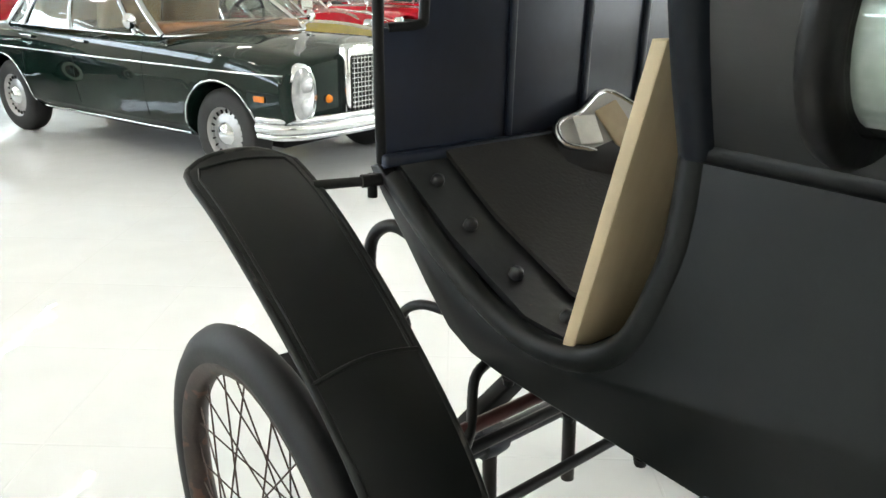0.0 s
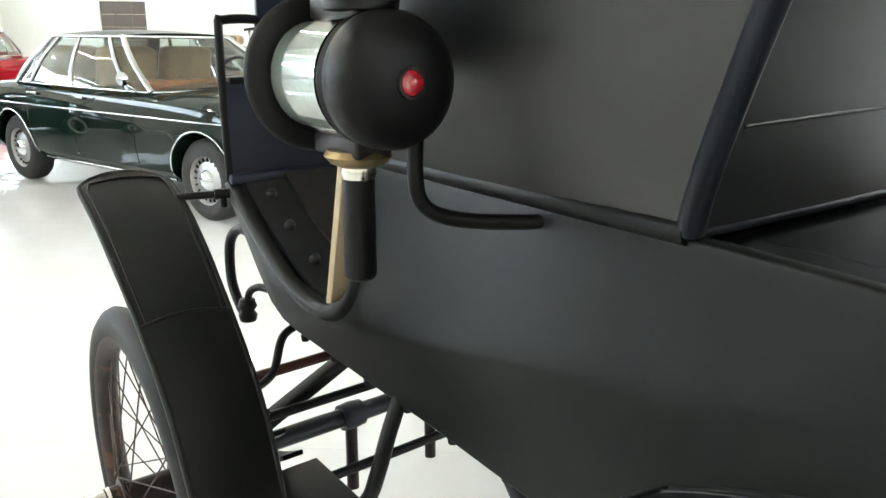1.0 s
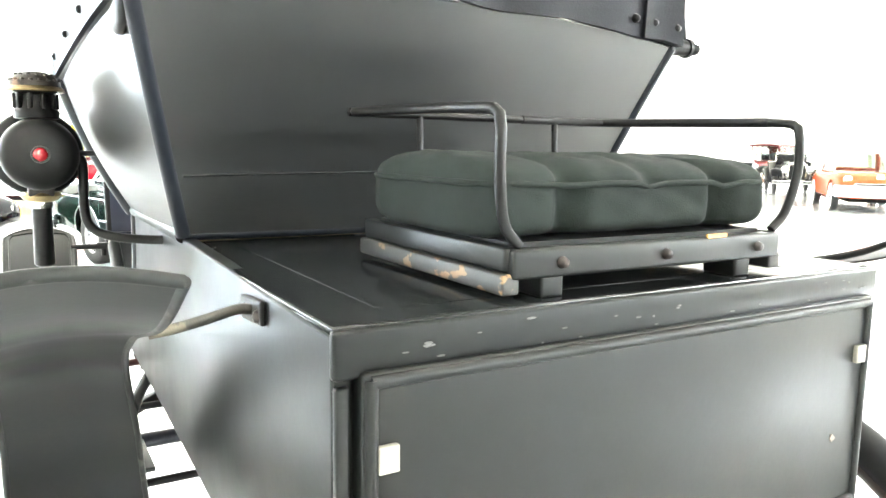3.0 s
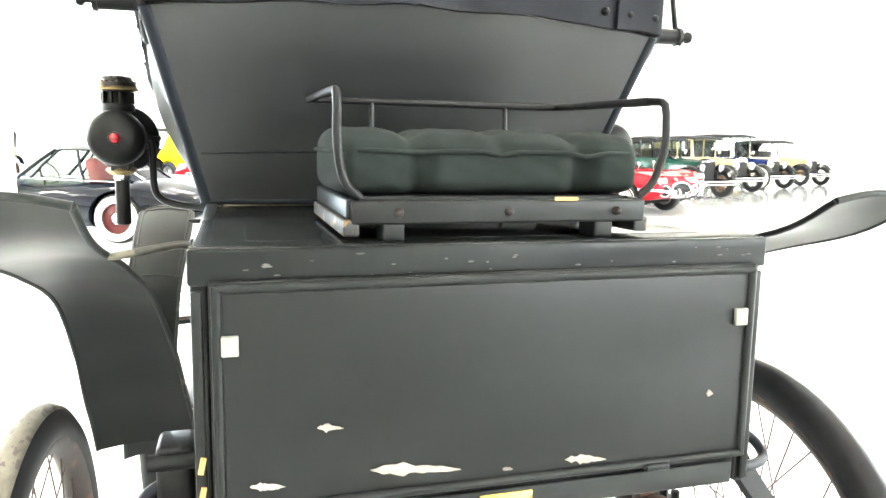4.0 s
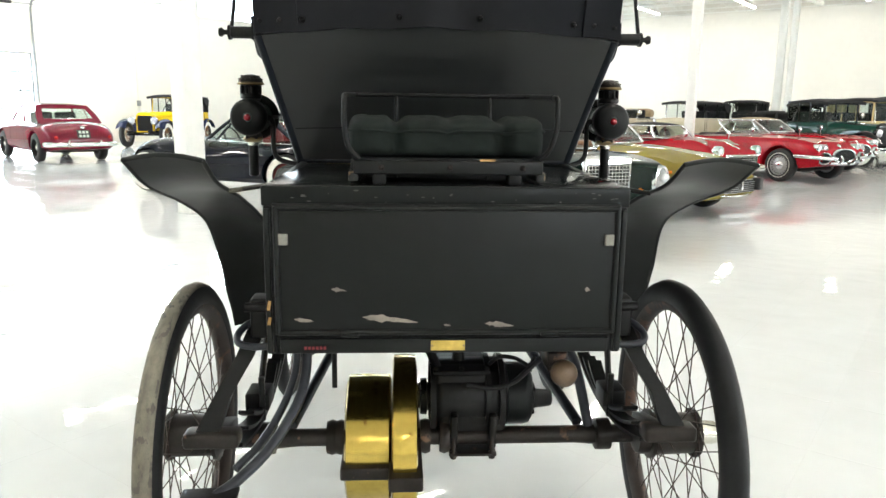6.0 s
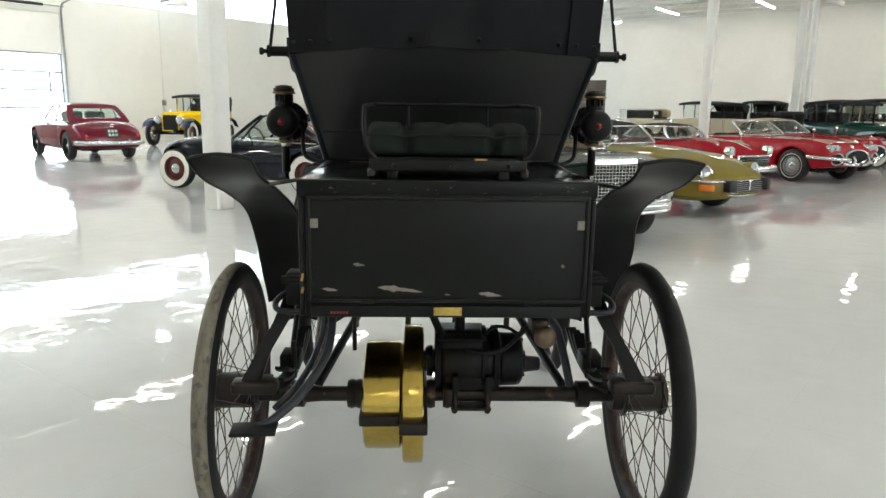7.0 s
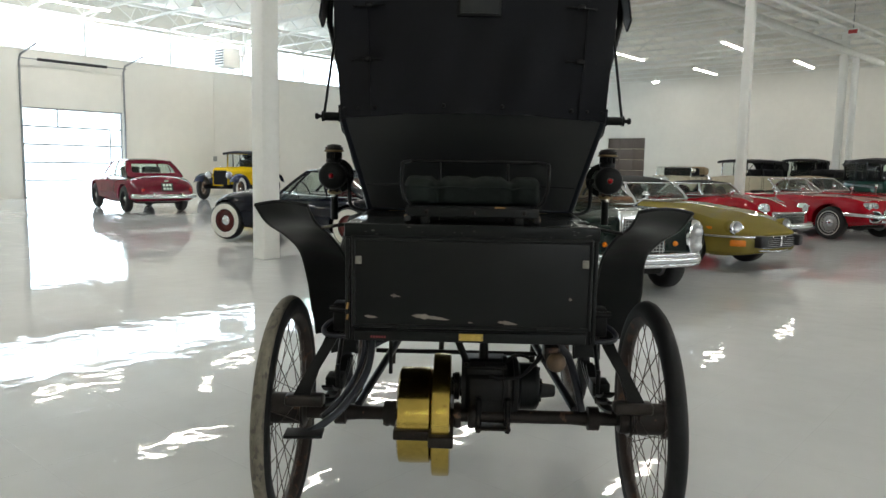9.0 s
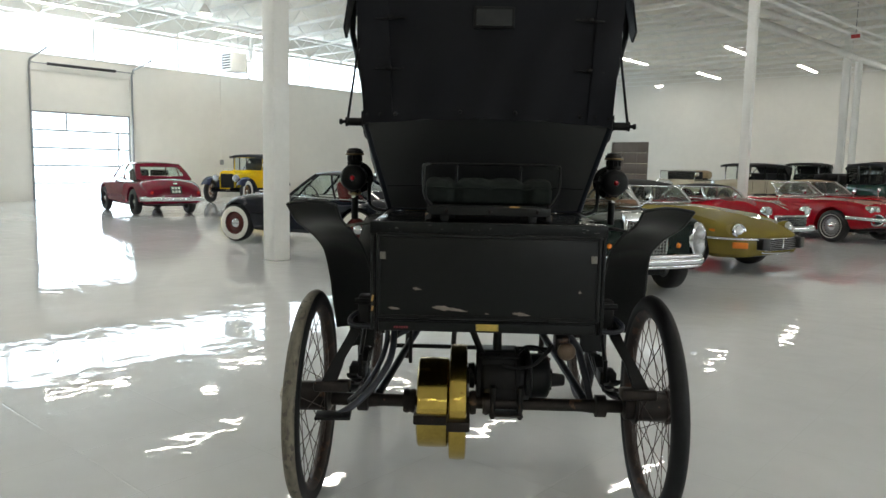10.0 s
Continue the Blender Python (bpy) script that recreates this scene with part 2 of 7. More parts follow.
def sheet(grid, thick, bm=None):
    """A sheet of metal through a grid of points, with thickness."""
    bm = bm or bmesh.new()
    g = [[Vector(p) for p in row] for row in grid]
    nu, nv = len(g), len(g[0])
    top, low = [], []
    for i in range(nu):
        rt, rl = [], []
        for j in range(nv):
            du = g[min(i + 1, nu - 1)][j] - g[max(i - 1, 0)][j]
            dv = g[i][min(j + 1, nv - 1)] - g[i][max(j - 1, 0)]
            nrm = du.cross(dv)
            nrm = nrm.normalized() if nrm.length > 1e-9 else Vector((0, 0, 1))
            rt.append(bm.verts.new(g[i][j] + nrm * thick / 2))
            rl.append(bm.verts.new(g[i][j] - nrm * thick / 2))
        top.append(rt)
        low.append(rl)
    for i in range(nu - 1):
        for j in range(nv - 1):
            bm.faces.new((top[i][j], top[i + 1][j], top[i + 1][j + 1], top[i][j + 1]))
            bm.faces.new((low[i][j], low[i][j + 1], low[i + 1][j + 1], low[i + 1][j]))
    for i in range(nu - 1):
        bm.faces.new((top[i][0], low[i][0], low[i + 1][0], top[i + 1][0]))
        bm.faces.new((top[i][-1], top[i + 1][-1], low[i + 1][-1], low[i][-1]))
    for j in range(nv - 1):
        bm.faces.new((top[0][j], top[0][j + 1], low[0][j + 1], low[0][j]))
        bm.faces.new((top[-1][j], low[-1][j], low[-1][j + 1], top[-1][j + 1]))
    return bm


def slab(outline, axis, lo, hi, bm=None, bevel=0.0):
    """A flat piece: an outline in two directions, thick along the third ('x', 'y' or 'z')."""
    bm = bm or bmesh.new()
    t = bmesh.new()

    def at(p, w):
        return {"x": (w, p[0], p[1]), "y": (p[0], w, p[1]), "z": (p[0], p[1], w)}[axis]

    a = [t.verts.new(at(p, lo)) for p in outline]
    b = [t.verts.new(at(p, hi)) for p in outline]
    n = len(outline)
    t.faces.new(a)
    t.faces.new(b[::-1])
    for i in range(n):
        t.faces.new((a[i], b[i], b[(i + 1) % n], a[(i + 1) % n]))
    bmesh.ops.recalc_face_normals(t, faces=t.faces[:])
    if bevel:
        edges = [e for e in t.edges if (e.verts[0] in a) == (e.verts[1] in a)]
        bmesh.ops.bevel(t, geom=edges, offset=bevel, segments=2, profile=0.5, affect="EDGES")
    return join(bm, t)


def loft(sections, bm=None, cap=True, closed=True):
    """A skin over rings of equal length."""
    bm = bm or bmesh.new()
    rings = [[bm.verts.new(p) for p in s] for s in sections]
    n = len(rings[0])
    for a, b in zip(rings, rings[1:]):
        for k in range(n if closed else n - 1):
            k2 = (k + 1) % n
            bm.faces.new((a[k], a[k2], b[k2], b[k]))
    if cap and closed:
        bm.faces.new(rings[0][::-1])
        bm.faces.new(rings[-1])
    return bm


def empty(name, m, label="", category="", group="", kind=""):
    ob = new(name)
    ob.empty_display_size = 0.2
    ob.matrix_basis = m
    return tagged(ob, label, category, group, kind)


def along(a, b):
    """The pose that carries local z from a to b, scaled to its length."""
    a, b = Vector(a), Vector(b)
    d = b - a
    return Matrix.Translation(a) @ d.to_track_quat("Z", "Y").to_matrix().to_4x4() @ Matrix.Diagonal((1, 1, d.length, 1))

# ---- the hall ----
HALL_M = Matrix.Rotation(radians(HALL_TURN), 4, "Z")   # local y runs along HA, local x along -HB


def hall_box(name, x0, x1, y0, y1, z0, z1, mat, parent=None, label="", bevel=0.0):
    ob = part(name, box((x1 - x0, y1 - y0, z1 - z0), ((x0 + x1) / 2, (y0 + y1) / 2, (z0 + z1) / 2), bevel=bevel), mat, parent, label)
    if parent is None:
        ob.matrix_basis = HALL_M
    return ob


XD, XB = -B_DOOR, -B_BACK      # the door wall and the one opposite
YF, YB = A_FAR, A_BACK
floor = hall_box("floor", XD - 1, XB + 1, YB - 1, YF + 1, -0.2, 0.0, FLOOR)
tagged(floor, "glossy pale grey poured floor with wavy reflections", "floor", kind="structure")
deck = hall_box("ceiling", XD - 0.5, XB + 0.5, YB - 0.5, YF + 0.5, DECK, DECK + 0.15, DECKING)
tagged(deck, "white corrugated steel roof deck over open joists", "ceiling", kind="structure")

# door wall with the big door and the strip of high windows
DOOR0, DOOR1, DOOR_H = 7.45, 10.85, 4.4
WIN0, WIN1 = 4.95, 6.3
wall_door = empty("wall_door", HALL_M, "cream painted wall with high strip windows", "wall", kind="structure")
for name, y0, y1, z0, z1 in (("lower_wall", YB, DOOR0, 0, WIN0), ("lower_wall", DOOR1, YF, 0, WIN0), ("door_head", DOOR0, DOOR1, DOOR_H, WIN0), ("upper_wall", YB, YF, WIN1, DECK)):
    hall_box(name, XD - 0.3, XD, y0, y1, z0, z1, WALL, wall_door)
bay = 3.2
y = YB
while y < YF - 0.1:
    hall_box("window_post", XD - 0.26, XD - 0.02, y - 0.035, y + 0.035, WIN0, WIN1, WHITE_STEEL, wall_door)
    y += bay
hall_box("window_sill", XD - 0.3, XD + 0.03, YB, YF, WIN0 - 0.04, WIN0 + 0.012, WHITE_STEEL, wall_door)
outside = hall_box("backdrop", XD - 0.62, XD - 0.6, YB, YF, 0.02, DECK, SKYLIGHT)
tagged(outside, "overexposed bright daylight outside the windows", "daylight", kind="structure")

wall_rear = empty("wall_rear", HALL_M, "plain cream painted rear wall", "wall", kind="structure")
hall_box("wall_panel", XD, XB, YB - 0.3, YB, 0, DECK, WALL, wall_rear)
# opposite wall, out of view; its strip windows are assumed, to let fill in
wall_opposite = empty("wall_opposite", HALL_M, "unseen cream side wall with assumed high strip windows", "wall", kind="structure")
for z0, z1 in ((0, WIN0), (WIN1, DECK)):
    hall_box("wall_panel", XB, XB + 0.3, YB, YF, z0, z1, WALL, wall_opposite)
for i in range(18):
    y = YB + i * 3.15
    hall_box("window_post", XB + 0.02, XB + 0.26, y - 0.035, y + 0.035, WIN0, WIN1, WHITE_STEEL, wall_opposite)
# glowing sheet added behind the assumed windows
tagged(hall_box("backdrop", XB + 0.6, XB + 0.62, YB, YF, WIN0 - 0.3, WIN1 + 0.3, SKYLIGHT), "overexposed bright daylight outside the windows", "daylight", kind="structure")
# far wall with its brown doorway
DW0, DW1, DWH = -18.6, -16.2, 3.15
wall_far = empty("wall_far", HALL_M, "cream painted far wall with a brown doorway", "wall", kind="structure")
hall_box("wall_panel", XD, DW0, YF, YF + 0.3, 0, DECK, WALL, wall_far)
hall_box("wall_panel", DW1, XB, YF, YF + 0.3, 0, DECK, WALL, wall_far)
hall_box("wall_panel", DW0, DW1, YF, YF + 0.3, DWH, DECK, WALL, wall_far)
brown_door = empty("door_1", HALL_M, "brown sectional door in the far wall, closed", "door", kind="structure")
for i in range(5):
    hall_box("door_panel", DW0, DW1, YF + 0.1, YF + 0.15, i * DWH / 5 + 0.006, (i + 1) * DWH / 5 - 0.006, DOOR_BROWN, brown_door, bevel=0.008)
for x in (DW0 + 0.75, DW0 + 1.6):
    hall_box("door_stile", x - 0.04, x + 0.04, YF + 0.07, YF + 0.1, 0.02, DWH - 0.02, DOOR_BROWN, brown_door)

# overhead door: glazed rows below, a solid panel above, tracks and springs
big_door = empty("door_2", HALL_M, "white overhead door with glazed rows, daylight behind", "door", kind="structure")
GLZ = 3.03
rows = 5
for i in range(rows + 1):
    z = i * GLZ / rows
    hall_box("rail", XD - 0.12, XD - 0.07, DOOR0, DOOR1, max(0.01, z - 0.03), z + 0.03, GREY_METAL, big_door)
for i, ys in enumerate(((DOOR0 + 0.03,), (DOOR1 - 0.03,), (DOOR0 + 1.15,), (DOOR1 - 0.45,))):
    for yy in ys:
        z0, z1 = (0.0, GLZ) if i < 2 else ((2.43, GLZ) if i == 2 else (0.6, 2.4))
        hall_box("stile", XD - 0.115, XD - 0.075, yy - 0.025, yy + 0.025, z0, z1, GREY_METAL, big_door)
hall_box("header_panel", XD - 0.14, XD - 0.06, DOOR0, DOOR1, GLZ + 0.03, DOOR_H, WALL, big_door)
for yy in (DOOR0 - 0.04, DOOR1 + 0.04):
    part("track", tube([(XD + 0.06, yy, 0.02), (XD + 0.06, yy, 4.5), (XD + 0.2, yy, 4.72), (XD + 1.6, yy, 4.95)], 0.035), GREY_METAL, big_door)
    part("hanger", tube([(XD + 1.5, yy, 4.9), (XD + 1.5, yy, 5.5)], 0.02), GREY_METAL, big_door)
part("spring", tube([(XD + 0.16, DOOR0 + 0.5, 4.62), (XD + 0.16, DOOR1 - 0.6, 4.62)], 0.05, seg=12), DARK, big_door)
part("shaft", tube([(XD + 0.16, DOOR0 - 0.1, 4.62), (XD + 0.16, DOOR1 + 0.1, 4.62)], 0.018), GREY_METAL, big_door)

# steel joists under the deck: chords along the hall, with diagonals
def joist(y):
    j = bmesh.new()
    for z in (6.35, 6.9):
        for d in (-0.03, 0.03):
            box((XB - XD, 0.03, 0.05), ((XB + XD) / 2, y + d, z), bm=j)
    xx, up = XD, True
    while xx < XB - 0.6:
        a, b = (6.37, 6.88) if up else (6.88, 6.37)
        tube([(xx, y, a), (xx + 0.6, y, b)], 0.014, j, seg=4)
        xx += 0.6
        up = not up
    return j


joist_set = empty("roof_trusses", HALL_M, "white open-web steel roof joists", "roof truss", kind="structure")
first = part("joist", joist(0.0), WHITE_STEEL, joist_set)
first.location.y = YB + 0.8
yy = YB + 0.8 + 1.65
while yy < YF:
    share("joist", first, joist_set, pose(0, yy, 0))
    yy += 1.65
gird = bmesh.new()
for z in (5.95, 6.75):
    box((0.14, YF - YB, 0.1), (0, (YF + YB) / 2, z), bm=gird)
yy, up = YB, True
while yy < YF - 0.9:
    a, b = (6.0, 6.7) if up else (6.7, 6.0)
    tube([(0, yy, a), (0, yy + 0.9, b)], 0.03, gird, seg=4)
    yy, up = yy + 0.9, not up
g0 = part("girder", gird, WHITE_STEEL, joist_set)
g0.location.x = XD + 1.2


def column(name, x, y, wide=0.25):
    c = empty(name, pose(x, y, 0, 0, 0, HALL_TURN), "white painted square steel column", "column", kind="structure")
    part("shaft", box((wide, wide, DECK - 0.05), (0, 0, (DECK - 0.05) / 2 + 0.001), bevel=0.012), WHITE_STEEL, c)
    part("cap_plate", box((wide + 0.08, wide + 0.08, 0.03), (0, 0, DECK - 0.04)), WHITE_STEEL, c)
    return c


column("column_1", -1.95, 7.0, 0.27)
column("column_2", 7.04, 13.9, 0.19)
column("column_3", 15.55, 27.3, 0.27)
tagged(part("downpipe", tube([(15.86, 27.0, 0.02), (15.86, 27.0, 6.0)], 0.13), WHITE_STEEL), "white painted drain pipe beside a column", "pipe")
PIPE_RUNS = (
    ("white painted drain pipe under the roof", (-1.0, 8.9, 6.02), (18.0, 29.2, 6.0), 0.13),
    ("white painted pipe under the roof", (2.0, 11.7, 6.0), (11.6, 21.0, 6.0), 0.075),
    ("white sprinkler pipe under the roof", (1.6, 10.0, 6.0), (16.5, 25.4, 6.0), 0.06),
    ("thin white sprinkler pipe under the roof", (1.9, 10.0, 6.06), (16.2, 24.5, 6.06), 0.04),
)
for text, p0, p1, r in PIPE_RUNS:
    run = tagged(part("ceiling_pipe", tube([p0, tuple((Vector(p0) + Vector(p1)) / 2), p1], r), WHITE_STEEL), text, "pipe", "pipes under the roof")
    for f in (0.35, 0.5, 0.65, 0.8, 0.95):
        q = Vector(p0).lerp(Vector(p1), f)
        part("hanger", tube([(q.x, q.y, q.z + r * 0.8), (q.x, q.y, DECK - 0.02)], 0.012, seg=5), WHITE_STEEL, run)

# ceiling lights
def strip_light(a, b, z=6.25, length=2.9):
    h = empty("ceiling_light", Matrix.Translation(hall(a, b, z)) @ Matrix.Rotation(radians(HALL_TURN), 4, "Z"), "long white fluorescent fixture, lit", "ceiling light", "ceiling lights")
    part("housing", box((0.16, length, 0.05), (0, 0, 0.04), bevel=0.008), WHITE_STEEL, h)
    part("tube", box((0.13, length - 0.08, 0.03), (0, 0, -0.001), bevel=0.012), TUBE, h)
    for s in (-1, 1):
        part("rod", tube([(0, s * length * 0.35, 0.06), (0, s * length * 0.35, DECK - z - 0.05)], 0.006, seg=5), WHITE_STEEL, h)
    return h


LIGHT_ROWS = [(a, b - 0.13 * (a - 30)) for a in (-11, -4.9, 1.6, 8.2, 14.5, 21.4, 28.1, 34.7) for b in (12.2, 7.6, 2.9, -6.5, -15.5) if not (a == 21.4 and b > 0) and not (a == 28.1 and b == 2.9)] + [(8.2, 21.9), (14.2, 21.3)]
light = strip_light(*LIGHT_ROWS[0])
for a, b in LIGHT_ROWS[1:]:
    copy_thing(light, Matrix.Translation(hall(a, b, 6.25)) @ Matrix.Rotation(radians(HALL_TURN), 4, "Z"))


def dome_light(a, b, z=6.1):
    h = empty("dome_light", Matrix.Translation(hall(a, b, z)), "round white high-bay lamp, lit", "ceiling light", "dome lamps")
    part("shade", lathe([(0.05, 0.3), (0.09, 0.22), (0.2, 0.06), (0.26, 0.0), (0.25, -0.01), (0.18, 0.05), (0.05, 0.2)], seg=20, closed=True), WHITE_STEEL, h)
    part("bulb", lathe([(0.0, -0.09), (0.12, -0.07), (0.2, -0.01), (0.2, 0.03), (0.0, 0.04)], seg=16), TUBE, h)
    part("stem", tube([(0, 0, 0.28), (0, 0, DECK - z - 0.02)], 0.012, seg=6), WHITE_STEEL, h)
    return h


dome = dome_light(10.8, 18.5)
copy_thing(dome, Matrix.Translation(hall(36.2, 14.9, 6.1)))


def unit_heater(a, b, z):
    h = empty("unit_heater", Matrix.Translation(hall(a, b, z)) @ Matrix.Rotation(radians(HALL_TURN), 4, "Z"), "white hanging unit heater with dark louvres", "heater")
    part("case", box((0.7, 0.75, 0.75), (0, 0, 0), bevel=0.03), WHITE_STEEL, h)
    for i in range(6):
        part("louvre", box((0.6, 0.03, 0.05), (0, -0.385, -0.25 + i * 0.1), (25, 0, 0)), DARK, h)
    for s in (-1, 1):
        part("hanger", tube([(s * 0.28, 0, 0.37), (s * 0.28, 0, DECK - z)], 0.012, seg=6), GREY_METAL, h)
    part("flue", tube([(0.1, 0.37, 0.1), (0.1, 0.7, 0.15), (0.1, 0.75, 0.6), (0.1, 0.75, 1.3)], 0.07), WHITE_STEEL, h)
    part("gas_valve", box((0.1, 0.14, 0.1), (0, 0.5, -0.3), bevel=0.01), DARK, h)
    return h


unit_heater(14.75, 23.0, 5.42)
exit_sign = empty("exit_sign", Matrix.Translation(hall(24.7, 2.95, 5.85)) @ HALL_M, "small white hanging sign with a red panel", "sign")
part("case", box((0.34, 0.05, 0.22), bevel=0.008), WHITE_STEEL, exit_sign)
part("red_panel", box((0.26, 0.01, 0.12), (0, -0.028, 0)), material("sign_red", (0.5, 0.05, 0.05), 0.4), exit_sign)
part("stem", tube([(0, 0, 0.1), (0, 0, DECK - 5.87)], 0.012, seg=6), GREY_METAL, exit_sign)
tagged(part("conduit", tube([tuple(hall(14.6, B_DOOR - 0.02, 0.9)), tuple(hall(14.6, B_DOOR - 0.02, 4.9))], 0.014), WALL), "thin white conduit up the wall", "conduit")
switch = tagged(part("switch_box", box((0.08, 0.14, 0.2), bevel=0.008), GREY_METAL), "small grey switch box on the wall", "switch")
switch.matrix_basis = Matrix.Translation(hall(14.6, B_DOOR - 0.04, 1.45)) @ HALL_M

# ---- the electric carriage ----
PALE_LINER = material("pale_lamp_liner", (0.42, 0.48, 0.44), 0.35, 0.4, vary=0.3, scale=18)
WORN_ARM = material("worn_iron_arm", (0.035, 0.033, 0.028), 0.5, 0.3, vary=0.4, scale=20, wear=(0.10, 0.09, 0.066), wear_at=0.55, wear_scale=30)
WORN_EDGE = material("worn_fender_edge", (0.010, 0.011, 0.0105), 0.48, spec=0.25, vary=0.3, scale=12, wear=(0.05, 0.048, 0.044), wear_at=0.60, wear_scale=9)
# silver foot plate: its bright reflection is put into a pale matt colour
PLATE_SHEEN = material("painted_plate_sheen", (0.42, 0.42, 0.40), 0.4, vary=0.1, scale=30)
WHITEN = material("white_pad", (0.75, 0.74, 0.70), 0.5, vary=0.1, scale=40)
# local x to its right, y forward from the back of the box, z up
CARRIAGE = empty("electric_carriage", pose(1.040, -0.765, 0, 0, 0, 1.5), "black antique electric carriage with folding hood and wire wheels", "carriage")
SIDE = 0.414
BOX_T, BOX_B = 1.172, 0.787


def hull_outline():
    """The side of the body, seen from the side: (y, z)."""
    lip = smooth_path([(1.172, 1.19, 0), (1.174, 1.12, 0), (1.184, 1.06, 0), (1.225, 0.956, 0), (1.304, 0.905, 0), (1.427, 0.908, 0), (1.577, 0.977, 0), (1.71, 1.068, 0)], 5)
    front = [(1.735, 1.06), (1.70, 1.02), (1.64, 0.963), (1.583, 0.905), (1.53, 0.858), (1.48, 0.838), (1.42, 0.832)]
    return [(0.0, BOX_B), (0.0, BOX_T), (0.6, 1.186)] + [(p.x, p.y) for p in lip] + front + [(1.0, 0.826), (0.6, 0.812), (0.3, 0.798)]


for s in (-1, 1):
    x0, x1 = (s * SIDE, s * (SIDE - 0.022))
    part("body_side", slab(hull_outline(), "x", min(x0, x1), max(x0, x1), bevel=0.004), PAINT, CARRIAGE)
    # rolled lip round the entrance
    lip = [(s * (SIDE - 0.011), y, z) for y, z in hull_outline()[3:-11]]
    part("entrance_lip", tube(lip, 0.018, seg=10), PAINT, CARRIAGE)
part("body_bottom", slab([(0.004, BOX_B + 0.004), (0.3, 0.80), (0.6, 0.815), (1.0, 0.829), (1.42, 0.836), (1.53, 0.862), (1.64, 0.968), (1.735, 1.062), (1.72, 1.072), (1.6, 0.99), (1.5, 0.90), (1.42, 0.86), (0.6, 0.84), (0.004, 0.82)], "x", -SIDE + 0.022, SIDE - 0.022), PAINT, CARRIAGE)
# toe board, sill and mat inside the entrance
part("toe_board", sheet([[(x, y, z) for x in (-0.39, 0.39)] for y, z in ((1.19, 0.905), (1.40, 0.915), (1.56, 0.985), (1.70, 1.07), (1.715, 1.085))], 0.012), SILL, CARRIAGE)
part("floor_mat", sheet([[(x, y, z + 0.014) for x in (-0.30, 0.30)] for y, z in ((1.215, 0.908), (1.40, 0.916), (1.56, 0.986), (1.69, 1.066))], 0.008), MAT, CARRIAGE, "dark ribbed rubber floor mat")
for y, z in ((1.27, 0.912), (1.36, 0.916), (1.46, 0.945), (1.56, 0.99), (1.64, 1.04)):
    part("bolt", lathe([(0, 0.014), (0.008, 0.013), (0.011, 0.006), (0.011, 0.0)], pose(-0.352, y, z + 0.004, 25), seg=10), SILL, CARRIAGE)
# seat front board, cream edge
board = slab([(1.300, 0.915), (1.318, 0.915), (1.236, 1.285), (1.218, 1.285)], "x", -0.408, 0.39, bevel=0.002)
part("seat_front_board", board, CREAM, CARRIAGE, "cream board leaning in the entrance")

# dash
dash_y = 1.705
part("dash_panel", slab([(-0.41, 1.06), (0.41, 1.06), (0.41, 1.27), (0.335, 1.27), (0.335, 1.58), (-0.335, 1.58), (-0.335, 1.27), (-0.41, 1.27)], "y", dash_y - 0.007, dash_y + 0.007, bevel=0.003), NAVY, CARRIAGE, "navy painted dash panel")
for x in (-0.155, 0.035, 0.2):
    part("dash_batten", box((0.012, 0.010, 0.49), (x, dash_y - 0.011, 1.33), bevel=0.003), NAVY, CARRIAGE)
part("dash_lower_rail", box((0.83, 0.02, 0.02), (0, dash_y - 0.012, 1.075), bevel=0.005), NAVY, CARRIAGE)
for s in (-1, 1):
    loop = smooth_path([(s * 0.41, dash_y, 1.07), (s * 0.413, dash_y, 1.20), (s * 0.413, dash_y, 1.37), (s * 0.405, dash_y, 1.385), (s * 0.34, dash_y, 1.388), (s * 0.33, dash_y, 1.375), (s * 0.33, dash_y, 1.29), (s * 0.34, dash_y, 1.272), (s * 0.40, dash_y, 1.268)], 4)
    part("dash_rail", tube(loop, 0.009, seg=8), IRON, CARRIAGE)
    part("dash_bolt", tube([(s * 0.428, dash_y, 1.055), (s * 0.428, dash_y, 1.018)], 0.008, seg=8), IRON, CARRIAGE)
    part("fender_stay", tube([(s * 0.42, dash_y - 0.005, 1.045), (s * 0.508, 1.745, 1.040)], 0.008, seg=8), IRON, CARRIAGE)
    part("stay_socket", tube([(s * 0.415, dash_y - 0.003, 1.045), (s * 0.445, dash_y + 0.004, 1.045)], 0.0105, seg=10), IRON, CARRIAGE)
# foot pedals: a black case with silver-rimmed plates
pedal = part("foot_pedal", box((0.24, 0.13, 0.05), (0.03, 1.63, 1.045), (32, 0, -24), bevel=0.022), DARK, CARRIAGE, "black pedal case with silver rim and pale pads")
PM = pose(0.060, 1.630, 1.085, 52, 0, -14) @ Matrix.Diagonal((1.05, 1.15, 1, 1))
rim_pts = [PM @ Vector((0.11 * math.cos(a) * (1 + 0.12 * math.cos(2 * a)), 0.055 * math.sin(a) * (1 + 0.25 * math.cos(4 * a)), 0)) for a in (2 * math.pi * i / 40 for i in range(40))]
part("rim", tube(rim_pts, 0.007, closed=True, seg=8), STEEL, pedal)
plate_pts = [(0.105 * math.cos(a) * (1 + 0.12 * math.cos(2 * a)), 0.052 * math.sin(a) * (1 + 0.25 * math.cos(4 * a))) for a in (2 * math.pi * i / 40 for i in range(40))]
pp = part("foot_plate", slab(plate_pts, "z", -0.004, 0.004), PLATE_SHEEN, pedal, "silvered foot plate, its bright sheen painted as pale colour")
pp.matrix_basis = PM
